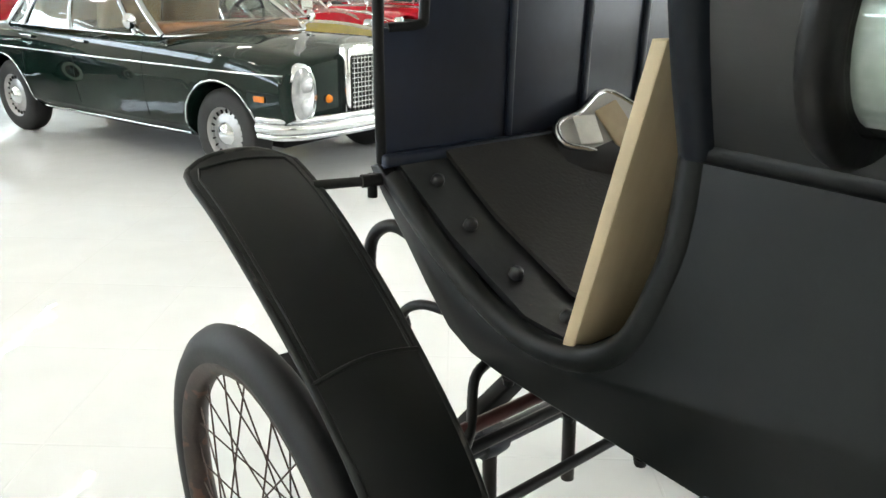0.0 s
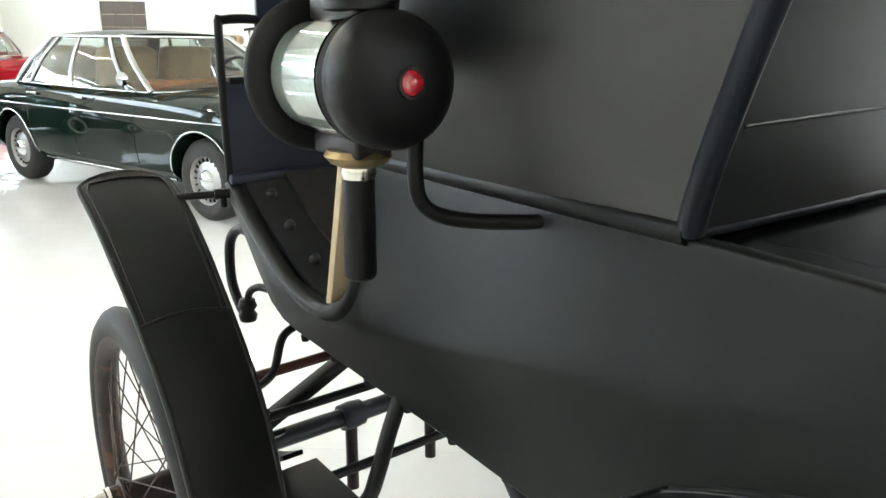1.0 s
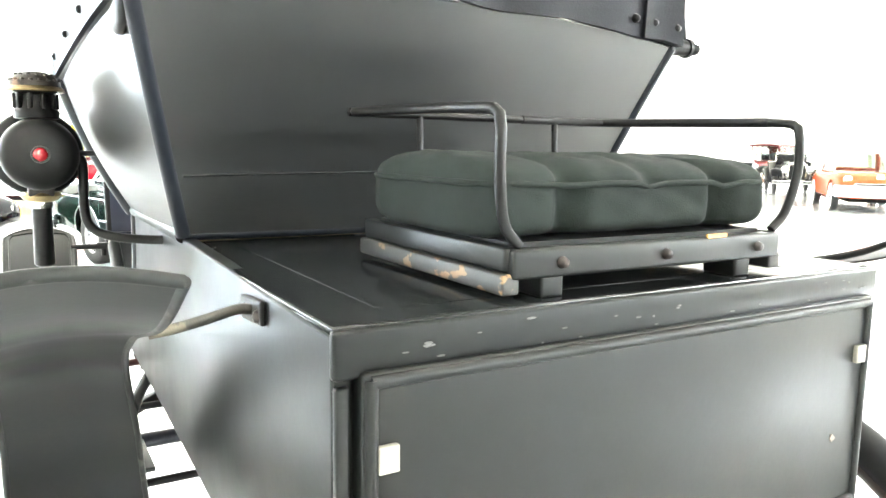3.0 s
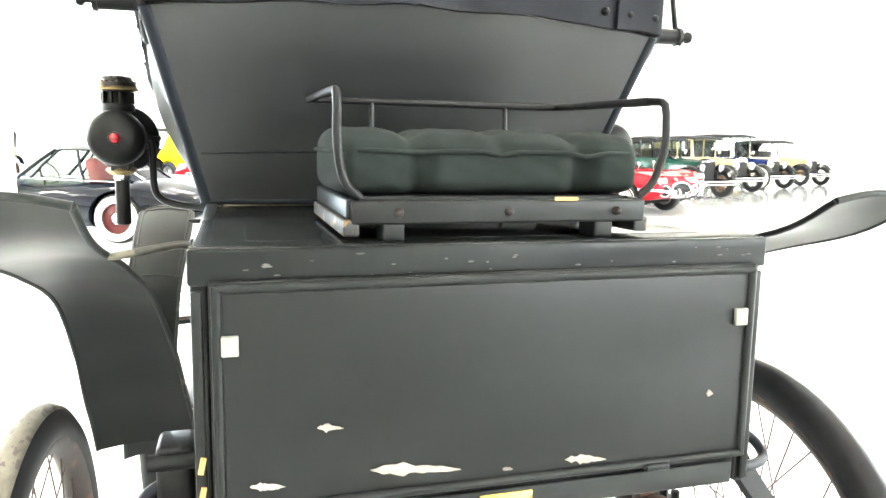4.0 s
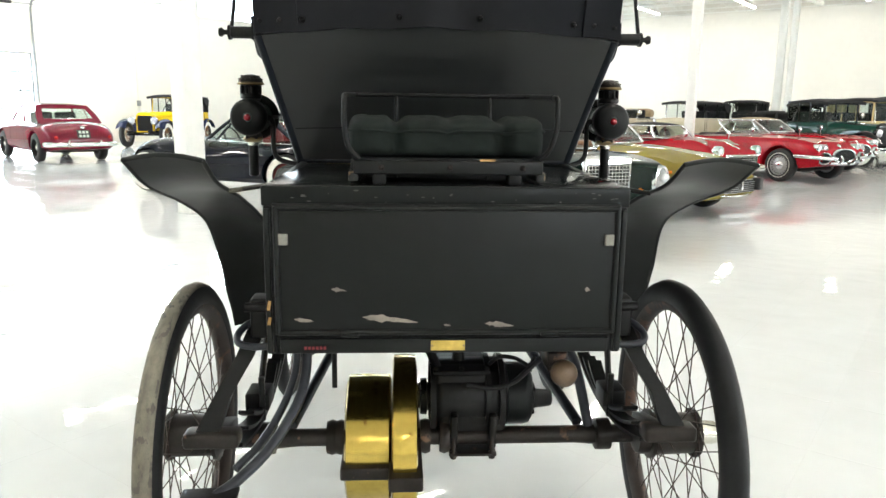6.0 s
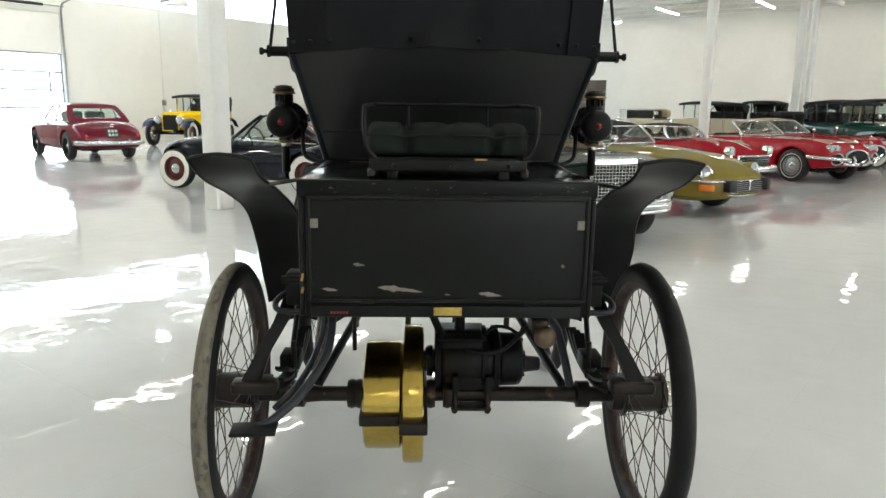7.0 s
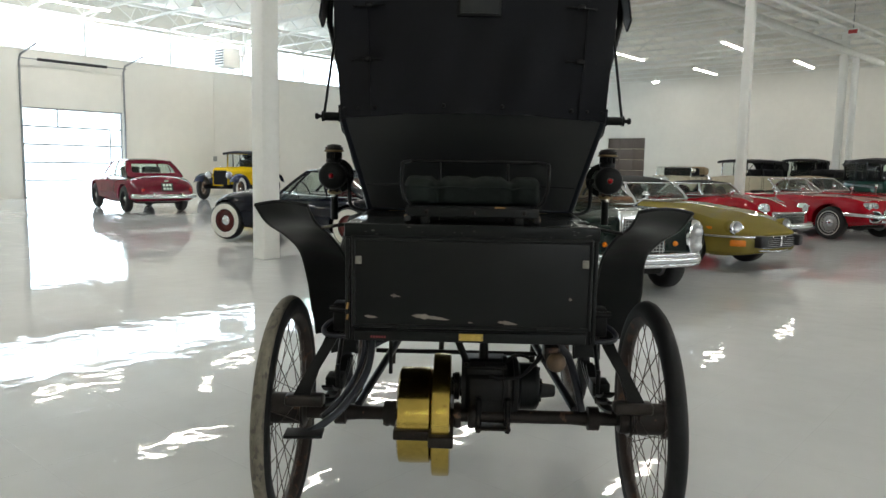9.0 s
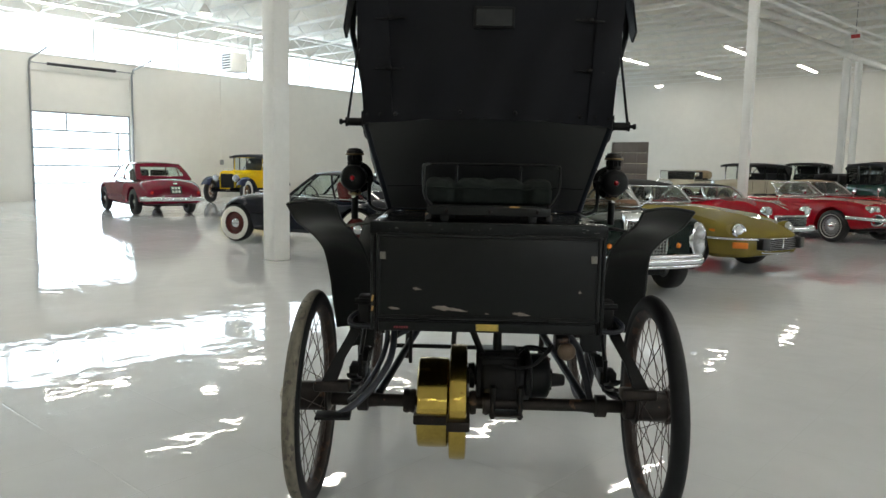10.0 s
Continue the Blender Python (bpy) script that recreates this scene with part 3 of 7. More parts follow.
for dx, w, dy in ((-0.065, 0.045, 0.0), (0.0, 0.055, 0.0), (0.065, 0.045, 0.0)):
    pd = part("pad", box((w, 0.05 if dx else 0.085, 0.006), (dx, dy, 0.008), (0, 0, 20 if dx == 0 else 0), bevel=0.003), CREAM if dx == 0 else WHITEN, pedal)
    pd.matrix_basis = PM
low_rim = [pose(0.03, 1.62, 1.035, 32, 0, -24) @ Vector((0.125 * math.cos(a), 0.072 * math.sin(a) * (1 + 0.2 * math.cos(3 * a)), 0)) for a in (math.pi + math.pi * i / 20 for i in range(21))]
part("rim", tube(low_rim, 0.005, seg=8), STEEL, pedal)
part("tag", box((0.05, 0.03, 0.002), (-0.30, 1.335, 0.928), (8, 0, 20)), BLUE_TAG, CARRIAGE, "small blue card")

# box behind: back frame, lid, clips, plate and chips
part("box_back", box((2 * SIDE - 0.046, 0.02, BOX_T - BOX_B - 0.012), (0, 0.012, (BOX_T + BOX_B) / 2)), PAINT, CARRIAGE)
part("box_top", slab([(-SIDE + 0.002, 0.003), (SIDE - 0.002, 0.003), (SIDE - 0.002, 0.64), (-SIDE + 0.002, 0.64)], "z", BOX_T - 0.004, BOX_T + 0.008, bevel=0.003), PAINT_GLOSS, CARRIAGE, "flat black box top")
part("top_panel", slab([(-0.335, 0.05), (0.335, 0.05), (0.345, 0.06), (0.345, 0.60), (-0.345, 0.60), (-0.345, 0.06)], "z", BOX_T + 0.0070, BOX_T + 0.0085, bevel=0.0003), PAINT_GLOSS, CARRIAGE)
part("top_edge_strip", box((2 * SIDE + 0.004, 0.012, 0.045), (0, -0.004, BOX_T - 0.016), bevel=0.004), PAINT_CHIP, CARRIAGE, "chipped painted edge strip")
for s in (-1, 1):
    part("corner_strip", box((0.014, 0.010, BOX_T - BOX_B - 0.05), (s * (SIDE - 0.008), -0.003, (BOX_T + BOX_B) / 2 - 0.02), bevel=0.003), PAINT, CARRIAGE)
part("bottom_strip", box((2 * SIDE - 0.062, 0.010, 0.036), (0, -0.003, BOX_B + 0.020), bevel=0.003), PAINT, CARRIAGE)
lid = part("box_lid", box((0.788, 0.022, 0.304), (0.002, -0.006, 0.988), bevel=0.003), PAINT, CARRIAGE, "dark grey hinged rear lid with chipped paint")
for a, b, c, d in ((-0.384, 0.389, 1.131, 1.131), (-0.384, 0.389, 0.843, 0.843)):
    part("moulding", tube([(a, -0.016, c), (b, -0.016, d)], 0.007, seg=8), PAINT, lid)
for x in (-0.383, 0.388):
    part("moulding", tube([(x, -0.016, 0.84), (x, -0.016, 1.134)], 0.007, seg=8), PAINT, lid)
for x in (-0.368, 0.370):
    part("clip", box((0.021, 0.008, 0.026), (x, -0.020, 1.060), bevel=0.002), WHITE_CLIP, lid, "ivory coloured clip")
for x in (-0.222, 0.239):
    part("hinge", box((0.04, 0.014, 0.012), (x, -0.020, 0.838), bevel=0.003), PAINT, lid)


def chip(x, z, w, h, seed, mat=BARE):
    """A flake of missing paint with a ragged edge, thick near one end and drawn out at the other."""
    rnd = random.Random(seed)
    n = 15
    upper, lower = [], []
    for i in range(n):
        u = i / (n - 1)
        body = max(0.06, math.sin(math.pi * u ** 0.7)) * (0.55 + 0.7 * rnd.random())
        zc = z + 0.10 * w * (0.5 - u)
        upper.append((x + w * (u - 0.5), zc + h * 0.55 * body))
        lower.append((x + w * (u - 0.5 + rnd.uniform(-0.01, 0.01)), zc - h * 0.45 * body * (0.5 + 0.8 * rnd.random())))
    return part("paint_chip", slab(upper + lower[::-1], "y", -0.0185, -0.0165), mat, lid, "bare patch where paint has flaked")


chip(-0.246, 0.943, 0.034, 0.010, 1)
chip(-0.131, 0.873, 0.125, 0.017, 2)
chip(-0.326, 0.872, 0.044, 0.011, 3)
chip(0.123, 0.860, 0.066, 0.012, 4)
chip(0.002, 0.859, 0.016, 0.006, 5)
chip(0.326, 0.943, 0.012, 0.010, 6)
for z, h in ((0.905, 0.022), (0.868, 0.018)):
    part("paint_chip", box((0.007, 0.002, h), (-0.405, -0.0092, z), (0, 12, 0)), OCHRE, CARRIAGE, "bare wood patch")
plate = part("maker_plate", box((0.08, 0.003, 0.024), (0.004, -0.0095, 0.808), bevel=0.001), BRASS_PLATE, CARRIAGE, "small rectangular brass plate")
for x in (-0.033, 0.041):
    part("screw", lathe([(0, 0.002), (0.003, 0.0015), (0.003, 0)], pose(x, -0.011, 0.808, 90), seg=8), BRASS_DULL, plate)
for i in range(6):
    part("red_mark", box((0.006, 0.0015, 0.007), (-0.325 + i * 0.0088, -0.0088, 0.803)), RED_INK, CARRIAGE, "small red painted mark")
for i in range(30):
    rnd = random.Random(50 + i)
    x = rnd.uniform(-0.38, 0.4)
    part("paint_chip", lathe([(0, 0.0012), (rnd.uniform(0.0006, 0.0016), 0.0008), (rnd.uniform(0.0008, 0.0022), 0)], pose(x, -0.0102, BOX_T - 0.002 - 0.034 * rnd.random(), 90) @ Matrix.Diagonal((rnd.uniform(0.8, 3.6), 0.7, 1, 1)), seg=7), SCRAPE, CARRIAGE)
for s in (-1, 1):
    part("tail_hook", tube(smooth_path([(s * 0.40, 0.03, 0.797), (s * 0.45, 0.03, 0.794), (s * 0.487, 0.045, 0.797), (s * 0.498, 0.075, 0.808), (s * 0.482, 0.10, 0.825), (s * 0.455, 0.115, 0.835)], 5), 0.009, seg=8), STEEL_BLUE, CARRIAGE)
    part("spring_hanger", box((0.05, 0.07, 0.10), (s * 0.445, 0.12, 0.845), bevel=0.008), IRON, CARRIAGE)
    part("hanger_bolt", tube([(s * 0.41, 0.085, 0.875), (s * 0.48, 0.085, 0.875)], 0.012, seg=6), IRON, CARRIAGE)

# tub: leaning back panel and bulging sides with mouldings
TB, TT = (0.632, 1.192), (0.478, 1.545)      # bottom and top of the back panel: y, z
XB0, XT0 = 0.412, 0.500


def tub_back(w, h):
    """w from -1 to 1 across, h from 0 to 1 up."""
    crown = 0.028 * h * (1 - w * w)
    return (w * (XB0 + (XT0 - XB0) * h), TB[0] + (TT[0] - TB[0]) * h ** 1.15 - 0.012 * (1 - w * w), TB[1] + (TT[1] - TB[1]) * h + crown)


part("tub_back", sheet([[tub_back(-1 + 2 * i / 16, j / 10) for i in range(17)] for j in range(11)], 0.014), PAINT_SCUFF, CARRIAGE, "dark grey leaning back panel")
part("tub_moulding", tube([tub_back(-1 + 2 * i / 16, 0) for i in range(17)], 0.009, seg=8), SLATE, CARRIAGE)
part("tub_seam", tube([(x, y - 0.007, z) for x, y, z in (tub_back(-0.96 + 1.92 * i / 12, 0.27) for i in range(13))], 0.0025, seg=6), PAINT, CARRIAGE)
for s in (-1, 1):
    part("tub_moulding", tube([tub_back(s, j / 10) for j in range(11)], 0.013, seg=10), SLATE, CARRIAGE)

    def tub_side(f, h, s=s):
        """f from 0 at the back to 1 at the front, h from 0 to 1 up."""
        b = tub_back(s, h)
        y0, y1 = b[1], 1.165 - 0.045 * h
        bulge = 0.035 * math.sin(math.pi * min(1, h)) * math.sin(math.pi * f * 0.9) + 0.045 * h * f
        zz = 1.19 + (b[2] - 1.19) * (1 - 0.20 * f ** 1.5)
        return (b[0] + s * bulge, y0 + (y1 - y0) * f, zz)

    part("tub_side", sheet([[tub_side(i / 12, j / 10) for i in range(13)] for j in range(11)], 0.014), PAINT_SCUFF, CARRIAGE, "bulging dark side panel of the seat tub")
    part("tub_moulding", tube([tub_side(i / 12, 0) for i in range(13)], 0.014, seg=10), PAINT, CARRIAGE)
    part("tub_moulding", tube([tub_side(i / 12, 1) for i in range(13)], 0.016, seg=10), PAINT, CARRIAGE)
    part("tub_moulding", tube([tub_side(1, j / 10) for j in range(11)], 0.021, seg=10), SLATE, CARRIAGE)
    # folded hood edge over the side, with studs
    part("hood_skirt", sheet([[(p[0] + s * 0.012, p[1], p[2] + dz) for p in (tub_side(i / 12, 1) for i in range(13))] for dz in (-0.012, 0.02, 0.05)], 0.012), CANVAS, CARRIAGE)
    for i in (2, 5, 8, 11):
        p = tub_side(i / 12, 1)
        part("stud", lathe([(0, 0.008), (0.006, 0.005), (0.007, 0)], pose(p[0] + s * 0.018, p[1], p[2] + 0.02, 0, s * 90, 0), seg=8), IRON, CARRIAGE)
    # hood hinge bar
    bar = part("hood_bar", tube([(s * 0.46, 0.51, 1.553), (s * 0.585, 0.51, 1.553)], 0.0165, seg=14), IRON, CARRIAGE)
    part("bar_knob", lathe([(0.0, 0.03), (0.011, 0.028), (0.013, 0.02), (0.007, 0.014), (0.007, 0.004), (0.02, 0.002), (0.02, -0.006), (0, -0.006)], pose(s * 0.585, 0.51, 1.553, 0, s * 90, 0), seg=14), IRON, bar)
    part("hinge_disc", lathe([(0, 0.012), (0.075, 0.012), (0.08, 0.006), (0.08, 0)], pose(s * 0.50, 0.55, 1.565, 0, s * 90, 0), seg=24), IRON, CARRIAGE)
# seat inside, seen past the arm
part("driver_seat", box((0.76, 0.42, 0.10), (0, 0.88, 1.235), bevel=0.03), CUSHION, CARRIAGE)

# hood: back curtain, sides, roof, stays
HB0, HB1 = (0.463, 1.548), (0.50, 2.16)


def curtain(w, h):
    wave = 0.004 * math.sin(9 * w + 4 * h) + 0.005 * math.sin(17 * w - 7 * h)
    low = -0.007 * (1 - h) ** 6 * (1 - (2 * abs(((w + 1) * 2.1) % 1 - 0.5)) ** 2)
    half = 0.503 + 0.048 * h
    return (w * half, HB0[0] + (HB1[0] - HB0[0]) * h + wave * (1 - 0.4 * h) - 0.016 * (1 - w * w), HB0[1] + (HB1[1] - HB0[1]) * h + 0.024 * (1 - w * w) * (1 - h) + low)


part("hood_curtain", sheet([[curtain(-1 + i / 24, j / 20) for i in range(49)] for j in range(21)], 0.008), CANVAS, CARRIAGE, "black leathercloth rear curtain of the hood", 60)
part("curtain_strip", sheet([[(x, y - 0.010, z) for x, y, z in (curtain(-1 + 0.235 * i / 6, j / 20) for i in range(7))] for j in range(21)], 0.006), CANVAS, CARRIAGE)
part("curtain_strip", sheet([[(x, y - 0.010, z) for x, y, z in (curtain(0.80 + 0.2 * i / 6, j / 20) for i in range(7))] for j in range(21)], 0.006), CANVAS, CARRIAGE)
part("hood_roof", sheet([[(0.551 * w, y, z + 0.03 * (1 - w * w)) for w in (-1, -0.6, 0, 0.6, 1)] for y, z in ((0.495, 2.155), (0.6, 2.21), (0.95, 2.25), (1.35, 2.2), (1.62, 2.08))], 0.01), CANVAS, CARRIAGE)
for s in (-1, 1):
    part("hood_valance", sheet([[(s * (0.553 + 0.042 * h), y, 2.2 - h * d) for y, d in ((0.50, 0.27), (0.56, 0.30), (0.64, 0.24), (0.9, 0.12), (1.3, 0.10), (1.6, 0.10))] for h in (0, 0.5, 1)], 0.008), CANVAS, CARRIAGE)
    part("hood_bow", tube([(s * 0.50, 0.56, 1.56), (s * 0.528, 0.60, 1.73), (s * 0.578, 0.62, 1.93), (s * 0.575, 0.66, 2.17)], 0.012, seg=8), IRON, CARRIAGE)
    part("hood_bow", tube([(s * 0.50, 0.58, 1.56), (s * 0.545, 0.95, 1.9), (s * 0.545, 1.2, 2.18)], 0.012, seg=8), IRON, CARRIAGE)
    part("stay_strap", tube([(s * 0.578, 0.512, 1.57), (s * 0.558, 0.52, 1.72), (s * 0.540, 0.53, 1.86), (s * 0.545, 0.56, 2.08)], 0.0055, seg=6), IRON, CARRIAGE)
    for z, xx in ((1.965, 0.40), (1.765, 0.405)):
        strap = part("strap", box((0.12, 0.006, 0.008), (s * xx, 0.462, z), (0, s * 3, 0), bevel=0.002), IRON, CARRIAGE)
        part("buckle", box((0.026, 0.014, 0.018), (s * xx, 0.456, z + 0.002), bevel=0.004), IRON, strap)
    for wx in (0.22, 0.74, 0.86, 0.97):
        x, y, z = curtain(s * wx, 0.05)
        part("stud", lathe([(0, 0.010), (0.005, 0.009), (0.008, 0.004), (0.009, 0)], pose(x, y - 0.008, z, 90), seg=8), IRON, CARRIAGE)
win = part("hood_window", box((0.165, 0.022, 0.085), (0.017, 0.466, 1.972), bevel=0.003), IRON, CARRIAGE, "small framed window in the hood")
part("pane", box((0.142, 0.004, 0.062), (0.017, 0.4538, 1.972)), material("smoky_pane", (0.02, 0.022, 0.022), 0.35, spec=0.3, vary=0.2, scale=30), win)

# rumble seat on the box: boards, cushion, rail
seat_board = part("rumble_board", box((0.43, 0.02, 0.032), (0.002, 0.022, 1.219), bevel=0.004), PAINT, CARRIAGE, "front board of the rumble seat")
for x in (-0.15, 0.005, 0.17):
    part("bolt", lathe([(0, 0.007), (0.005, 0.006), (0.007, 0.0)], pose(x, 0.011, 1.219, 90), seg=10), OILY, seat_board)
for s in (-1, 1):
    part("rumble_side_board", box((0.018, 0.34, 0.026), (s * 0.21, 0.19, 1.2235), bevel=0.003), PAINT, CARRIAGE)
    part("rumble_runner", box((0.022, 0.35, 0.022), (s * 0.213, 0.19, 1.1985), bevel=0.003), PAINT_WORN, CARRIAGE, "worn runner with bare ochre wood")
    part("seat_foot", box((0.03, 0.05, 0.026), (s * 0.155, 0.045, 1.193), bevel=0.003), PAINT, CARRIAGE)
part("rumble_bottom", box((0.40, 0.31, 0.012), (0, 0.19, 1.233)), PAINT, CARRIAGE)
part("paint_chip", box((0.035, 0.003, 0.005), (0.09, 0.0105, 1.2365)), OCHRE, seat_board)


def cushion_grid():
    """A square tufted cushion: rounded slab with pull-ins along its length and a piped edge."""
    rows = []
    nx, ns = 84, 64
    for i in range(nx + 1):
        u = -1 + 2 * i / nx
        x = 0.226 * u
        end = max(0.0, 1 - ((abs(u) - 0.88) / 0.12) ** 2) if abs(u) > 0.88 else 1.0
        end = 0.72 + 0.28 * math.sqrt(max(0.0, end))
        pulls = [math.exp(-((x - c) / 0.018) ** 2) for c in (-0.118, 0.005, 0.128)]
        ring = []
        for j in range(ns):
            a = 2 * math.pi * j / ns
            ca, sa = math.cos(a), math.sin(a)
            k = (abs(ca) ** 5 + abs(sa) ** 5) ** (-1 / 5)
            pull = pulls[0] + pulls[2] + (0.45 * pulls[1] if sa > 0.3 else 0.05 * pulls[1])
            yy = 0.185 + 0.15 * k * ca * end * (1 - 0.17 * pull)
            hz = 0.042 * k * sa * end
            zz = 1.280 + hz * (1 - 0.14 * pull * (sa > 0.3)) + (0.012 * (1 - (k * ca) ** 2) * (1 - pull) if sa > 0.3 else 0)
            if sa > 0.3:
                for tx in (-0.172, -0.06, 0.068, 0.178):
                    for ty in (0.115, 0.185, 0.255):
                        d2 = ((x - tx) ** 2 + (yy - ty) ** 2) / 0.016 ** 2
                        zz -= 0.006 * math.exp(-d2)
                zz += 0.0016 * math.sin(95 * x + 40 * yy) * math.sin(70 * yy - 30 * x)
            else:
                yy += 0.0014 * math.sin(80 * x + 50 * zz) * math.sin(120 * zz)
            ring.append((x, yy, zz))
        rows.append(ring)
    return rows


cushion = part("rumble_cushion", loft(cushion_grid()), CUSHION, CARRIAGE, "grey-green tufted cloth cushion", 60)
piping = []
for i in range(60):
    a = 2 * math.pi * i / 60
    ca, sa = math.cos(a), math.sin(a)
    k = (abs(ca) ** 9 + abs(sa) ** 9) ** (-1 / 9)
    x = 0.229 * k * ca
    pull = sum(math.exp(-((x - c) / 0.014) ** 2) for c in (-0.118, 0.0, 0.128))
    piping.append((x, 0.185 + (0.153 - 0.007 * pull) * k * sa, 1.300 - 0.006 * pull))
part("piping", tube(piping, 0.0035, closed=True, seg=6), CUSHION, cushion)

rail = smooth_path([(-0.200, 0.022, 1.238), (-0.222, 0.018, 1.262), (-0.231, 0.014, 1.31), (-0.231, 0.014, 1.355)], 4) + smooth_path([(-0.231, 0.018, 1.371), (-0.231, 0.06, 1.378), (-0.231, 0.33, 1.384), (-0.225, 0.375, 1.385), (-0.19, 0.385, 1.385), (0.2, 0.385, 1.385), (0.237, 0.375, 1.385), (0.245, 0.33, 1.384), (0.245, 0.06, 1.378), (0.245, 0.018, 1.371)], 5) + smooth_path([(0.245, 0.014, 1.355), (0.245, 0.014, 1.31), (0.232, 0.018, 1.262), (0.21, 0.022, 1.238)], 4)
seat_rail = part("seat_rail", tube(rail, 0.0060, seg=10), IRON, CARRIAGE, "bent iron rail round the rumble seat")
for x in (-0.118, 0.137):
    part("rail_post", tube([(x, 0.385, 1.385), (x, 0.375, 1.18)], 0.0050, seg=8), IRON, seat_rail)
part("rail_wrap", tube([(0.07, 0.385, 1.385), (0.2, 0.385, 1.385), (0.237, 0.375, 1.385), (0.245, 0.33, 1.384), (0.245, 0.06, 1.378)], 0.0070, seg=10), RUBBER, seat_rail, "dark leather wrapped part of the rail")

# fenders
def fender(line, width):
    """A sheet along (y, z) with outer and inner x along it."""
    p = smooth_path([(y, z, 0) for y, z in line], 5)
    w = smooth_path([(a, b, 0) for a, b in width], 5)
    grid = []
    for q, e in zip(p, w):
        grid.append([(e.x + (e.y - e.x) * i / 8, q.x, q.y + 0.012 * math.sin(math.pi * i / 8)) for i in range(9)])
    return grid


REAR_LINE = [(-0.012, 1.232), (0.11, 1.166), (0.34, 1.098), (0.56, 1.010), (0.68, 0.872), (0.745, 0.755), (0.782, 0.68), (0.80, 0.615)]
REAR_WIDE = [(-0.706, -0.536), (-0.700, -0.536), (-0.692, -0.532), (-0.690, -0.520), (-0.690, -0.50), (-0.69, -0.485), (-0.685, -0.475), (-0.68, -0.47)]
FRONT_LINE = [(1.845, 1.072), (1.72, 1.028), (1.60, 0.970), (1.455, 0.888), (1.34, 0.79), (1.26, 0.67), (1.215, 0.53), (1.20, 0.42)]
FRONT_WIDE = [(-0.676, -0.498), (-0.676, -0.502), (-0.676, -0.510), (-0.677, -0.524), (-0.676, -0.53), (-0.675, -0.535), (-0.67, -0.54), (-0.67, -0.545)]
for line, wide, label in ((REAR_LINE, REAR_WIDE, "black flared rear fender with rolled edge"), (FRONT_LINE, FRONT_WIDE, "black board-like front fender with beaded edge")):
    base = fender(line, wide)
    for s in (-1, 1):
        grid = base if s < 0 else [[(-x, y, z) for x, y, z in row] for row in base]
        if line is REAR_LINE:
            # both rear fenders hang a little to the right at their lower ends
            lean = 0.012 if s < 0 else 0.045
            # the inner edge is rolled up a little along the flare
            grid = [[(x, y, z + 0.008 * (i / 8) ** 2 * math.sin(math.pi * min(1, max(0, (y - 0.02) / 0.5)))) for i, (x, y, z) in enumerate(row)] for row in grid]
            grid = [[(x + lean * min(1, max(0, (1.13 - z) / 0.28)), y, z) for x, y, z in row] for row in grid]
        if line is FRONT_LINE:
            grid = [list(row) for row in grid]
            for j, inset in ((0, 0.010), (1, 0.002)):
                mid_x = (grid[j][0][0] + grid[j][8][0]) / 2
                half = abs(grid[j][8][0] - grid[j][0][0]) / 2
                for i in range(9):
                    q = grid[j][i]
                    u = 2 * i / 8 - 1
                    grid[j][i] = (mid_x + (q[0] - mid_x) * (1 - inset / half), q[1] - (0.014 * u ** 4 if j == 0 else 0.004 * u ** 4), q[2] - (0.006 * u ** 4 if j == 0 else 0))
        f = part("fender", sheet(grid, 0.006), PAINT, CARRIAGE, label)
        edge = [row[0] for row in grid]
        part("edge_bead", tube(edge, 0.0055, seg=10), WORN_EDGE, f)
        part("edge_bead", tube([row[-1] for row in grid], 0.0055, seg=10), WORN_EDGE, f)
        part("edge_bead", tube(grid[0], 0.0060, seg=10), WORN_EDGE, f)
        mid = grid[15]
        part("joint_bead", tube([(x, y, z + 0.003) for x, y, z in mid], 0.0035, seg=6), PAINT, f)

        def in_set(i, w, row_grid=grid):
            a, b = Vector(row_grid[i][0]), Vector(row_grid[i][8])
            p = a.lerp(b, w)
            return (p.x, p.y, p.z + 0.003 + 0.012 * math.sin(math.pi * w))

        last = 15 if line is FRONT_LINE else 30
        inner = [in_set(i, 0.075) for i in range(last, 1, -1)] + [in_set(1, w) for w in (0.11, 0.2, 0.35, 0.5, 0.65, 0.8, 0.89)] + [in_set(i, 0.925) for i in range(2, last + 1)]
        part("inner_bead", tube(inner, 0.0025, seg=6), PAINT, f)
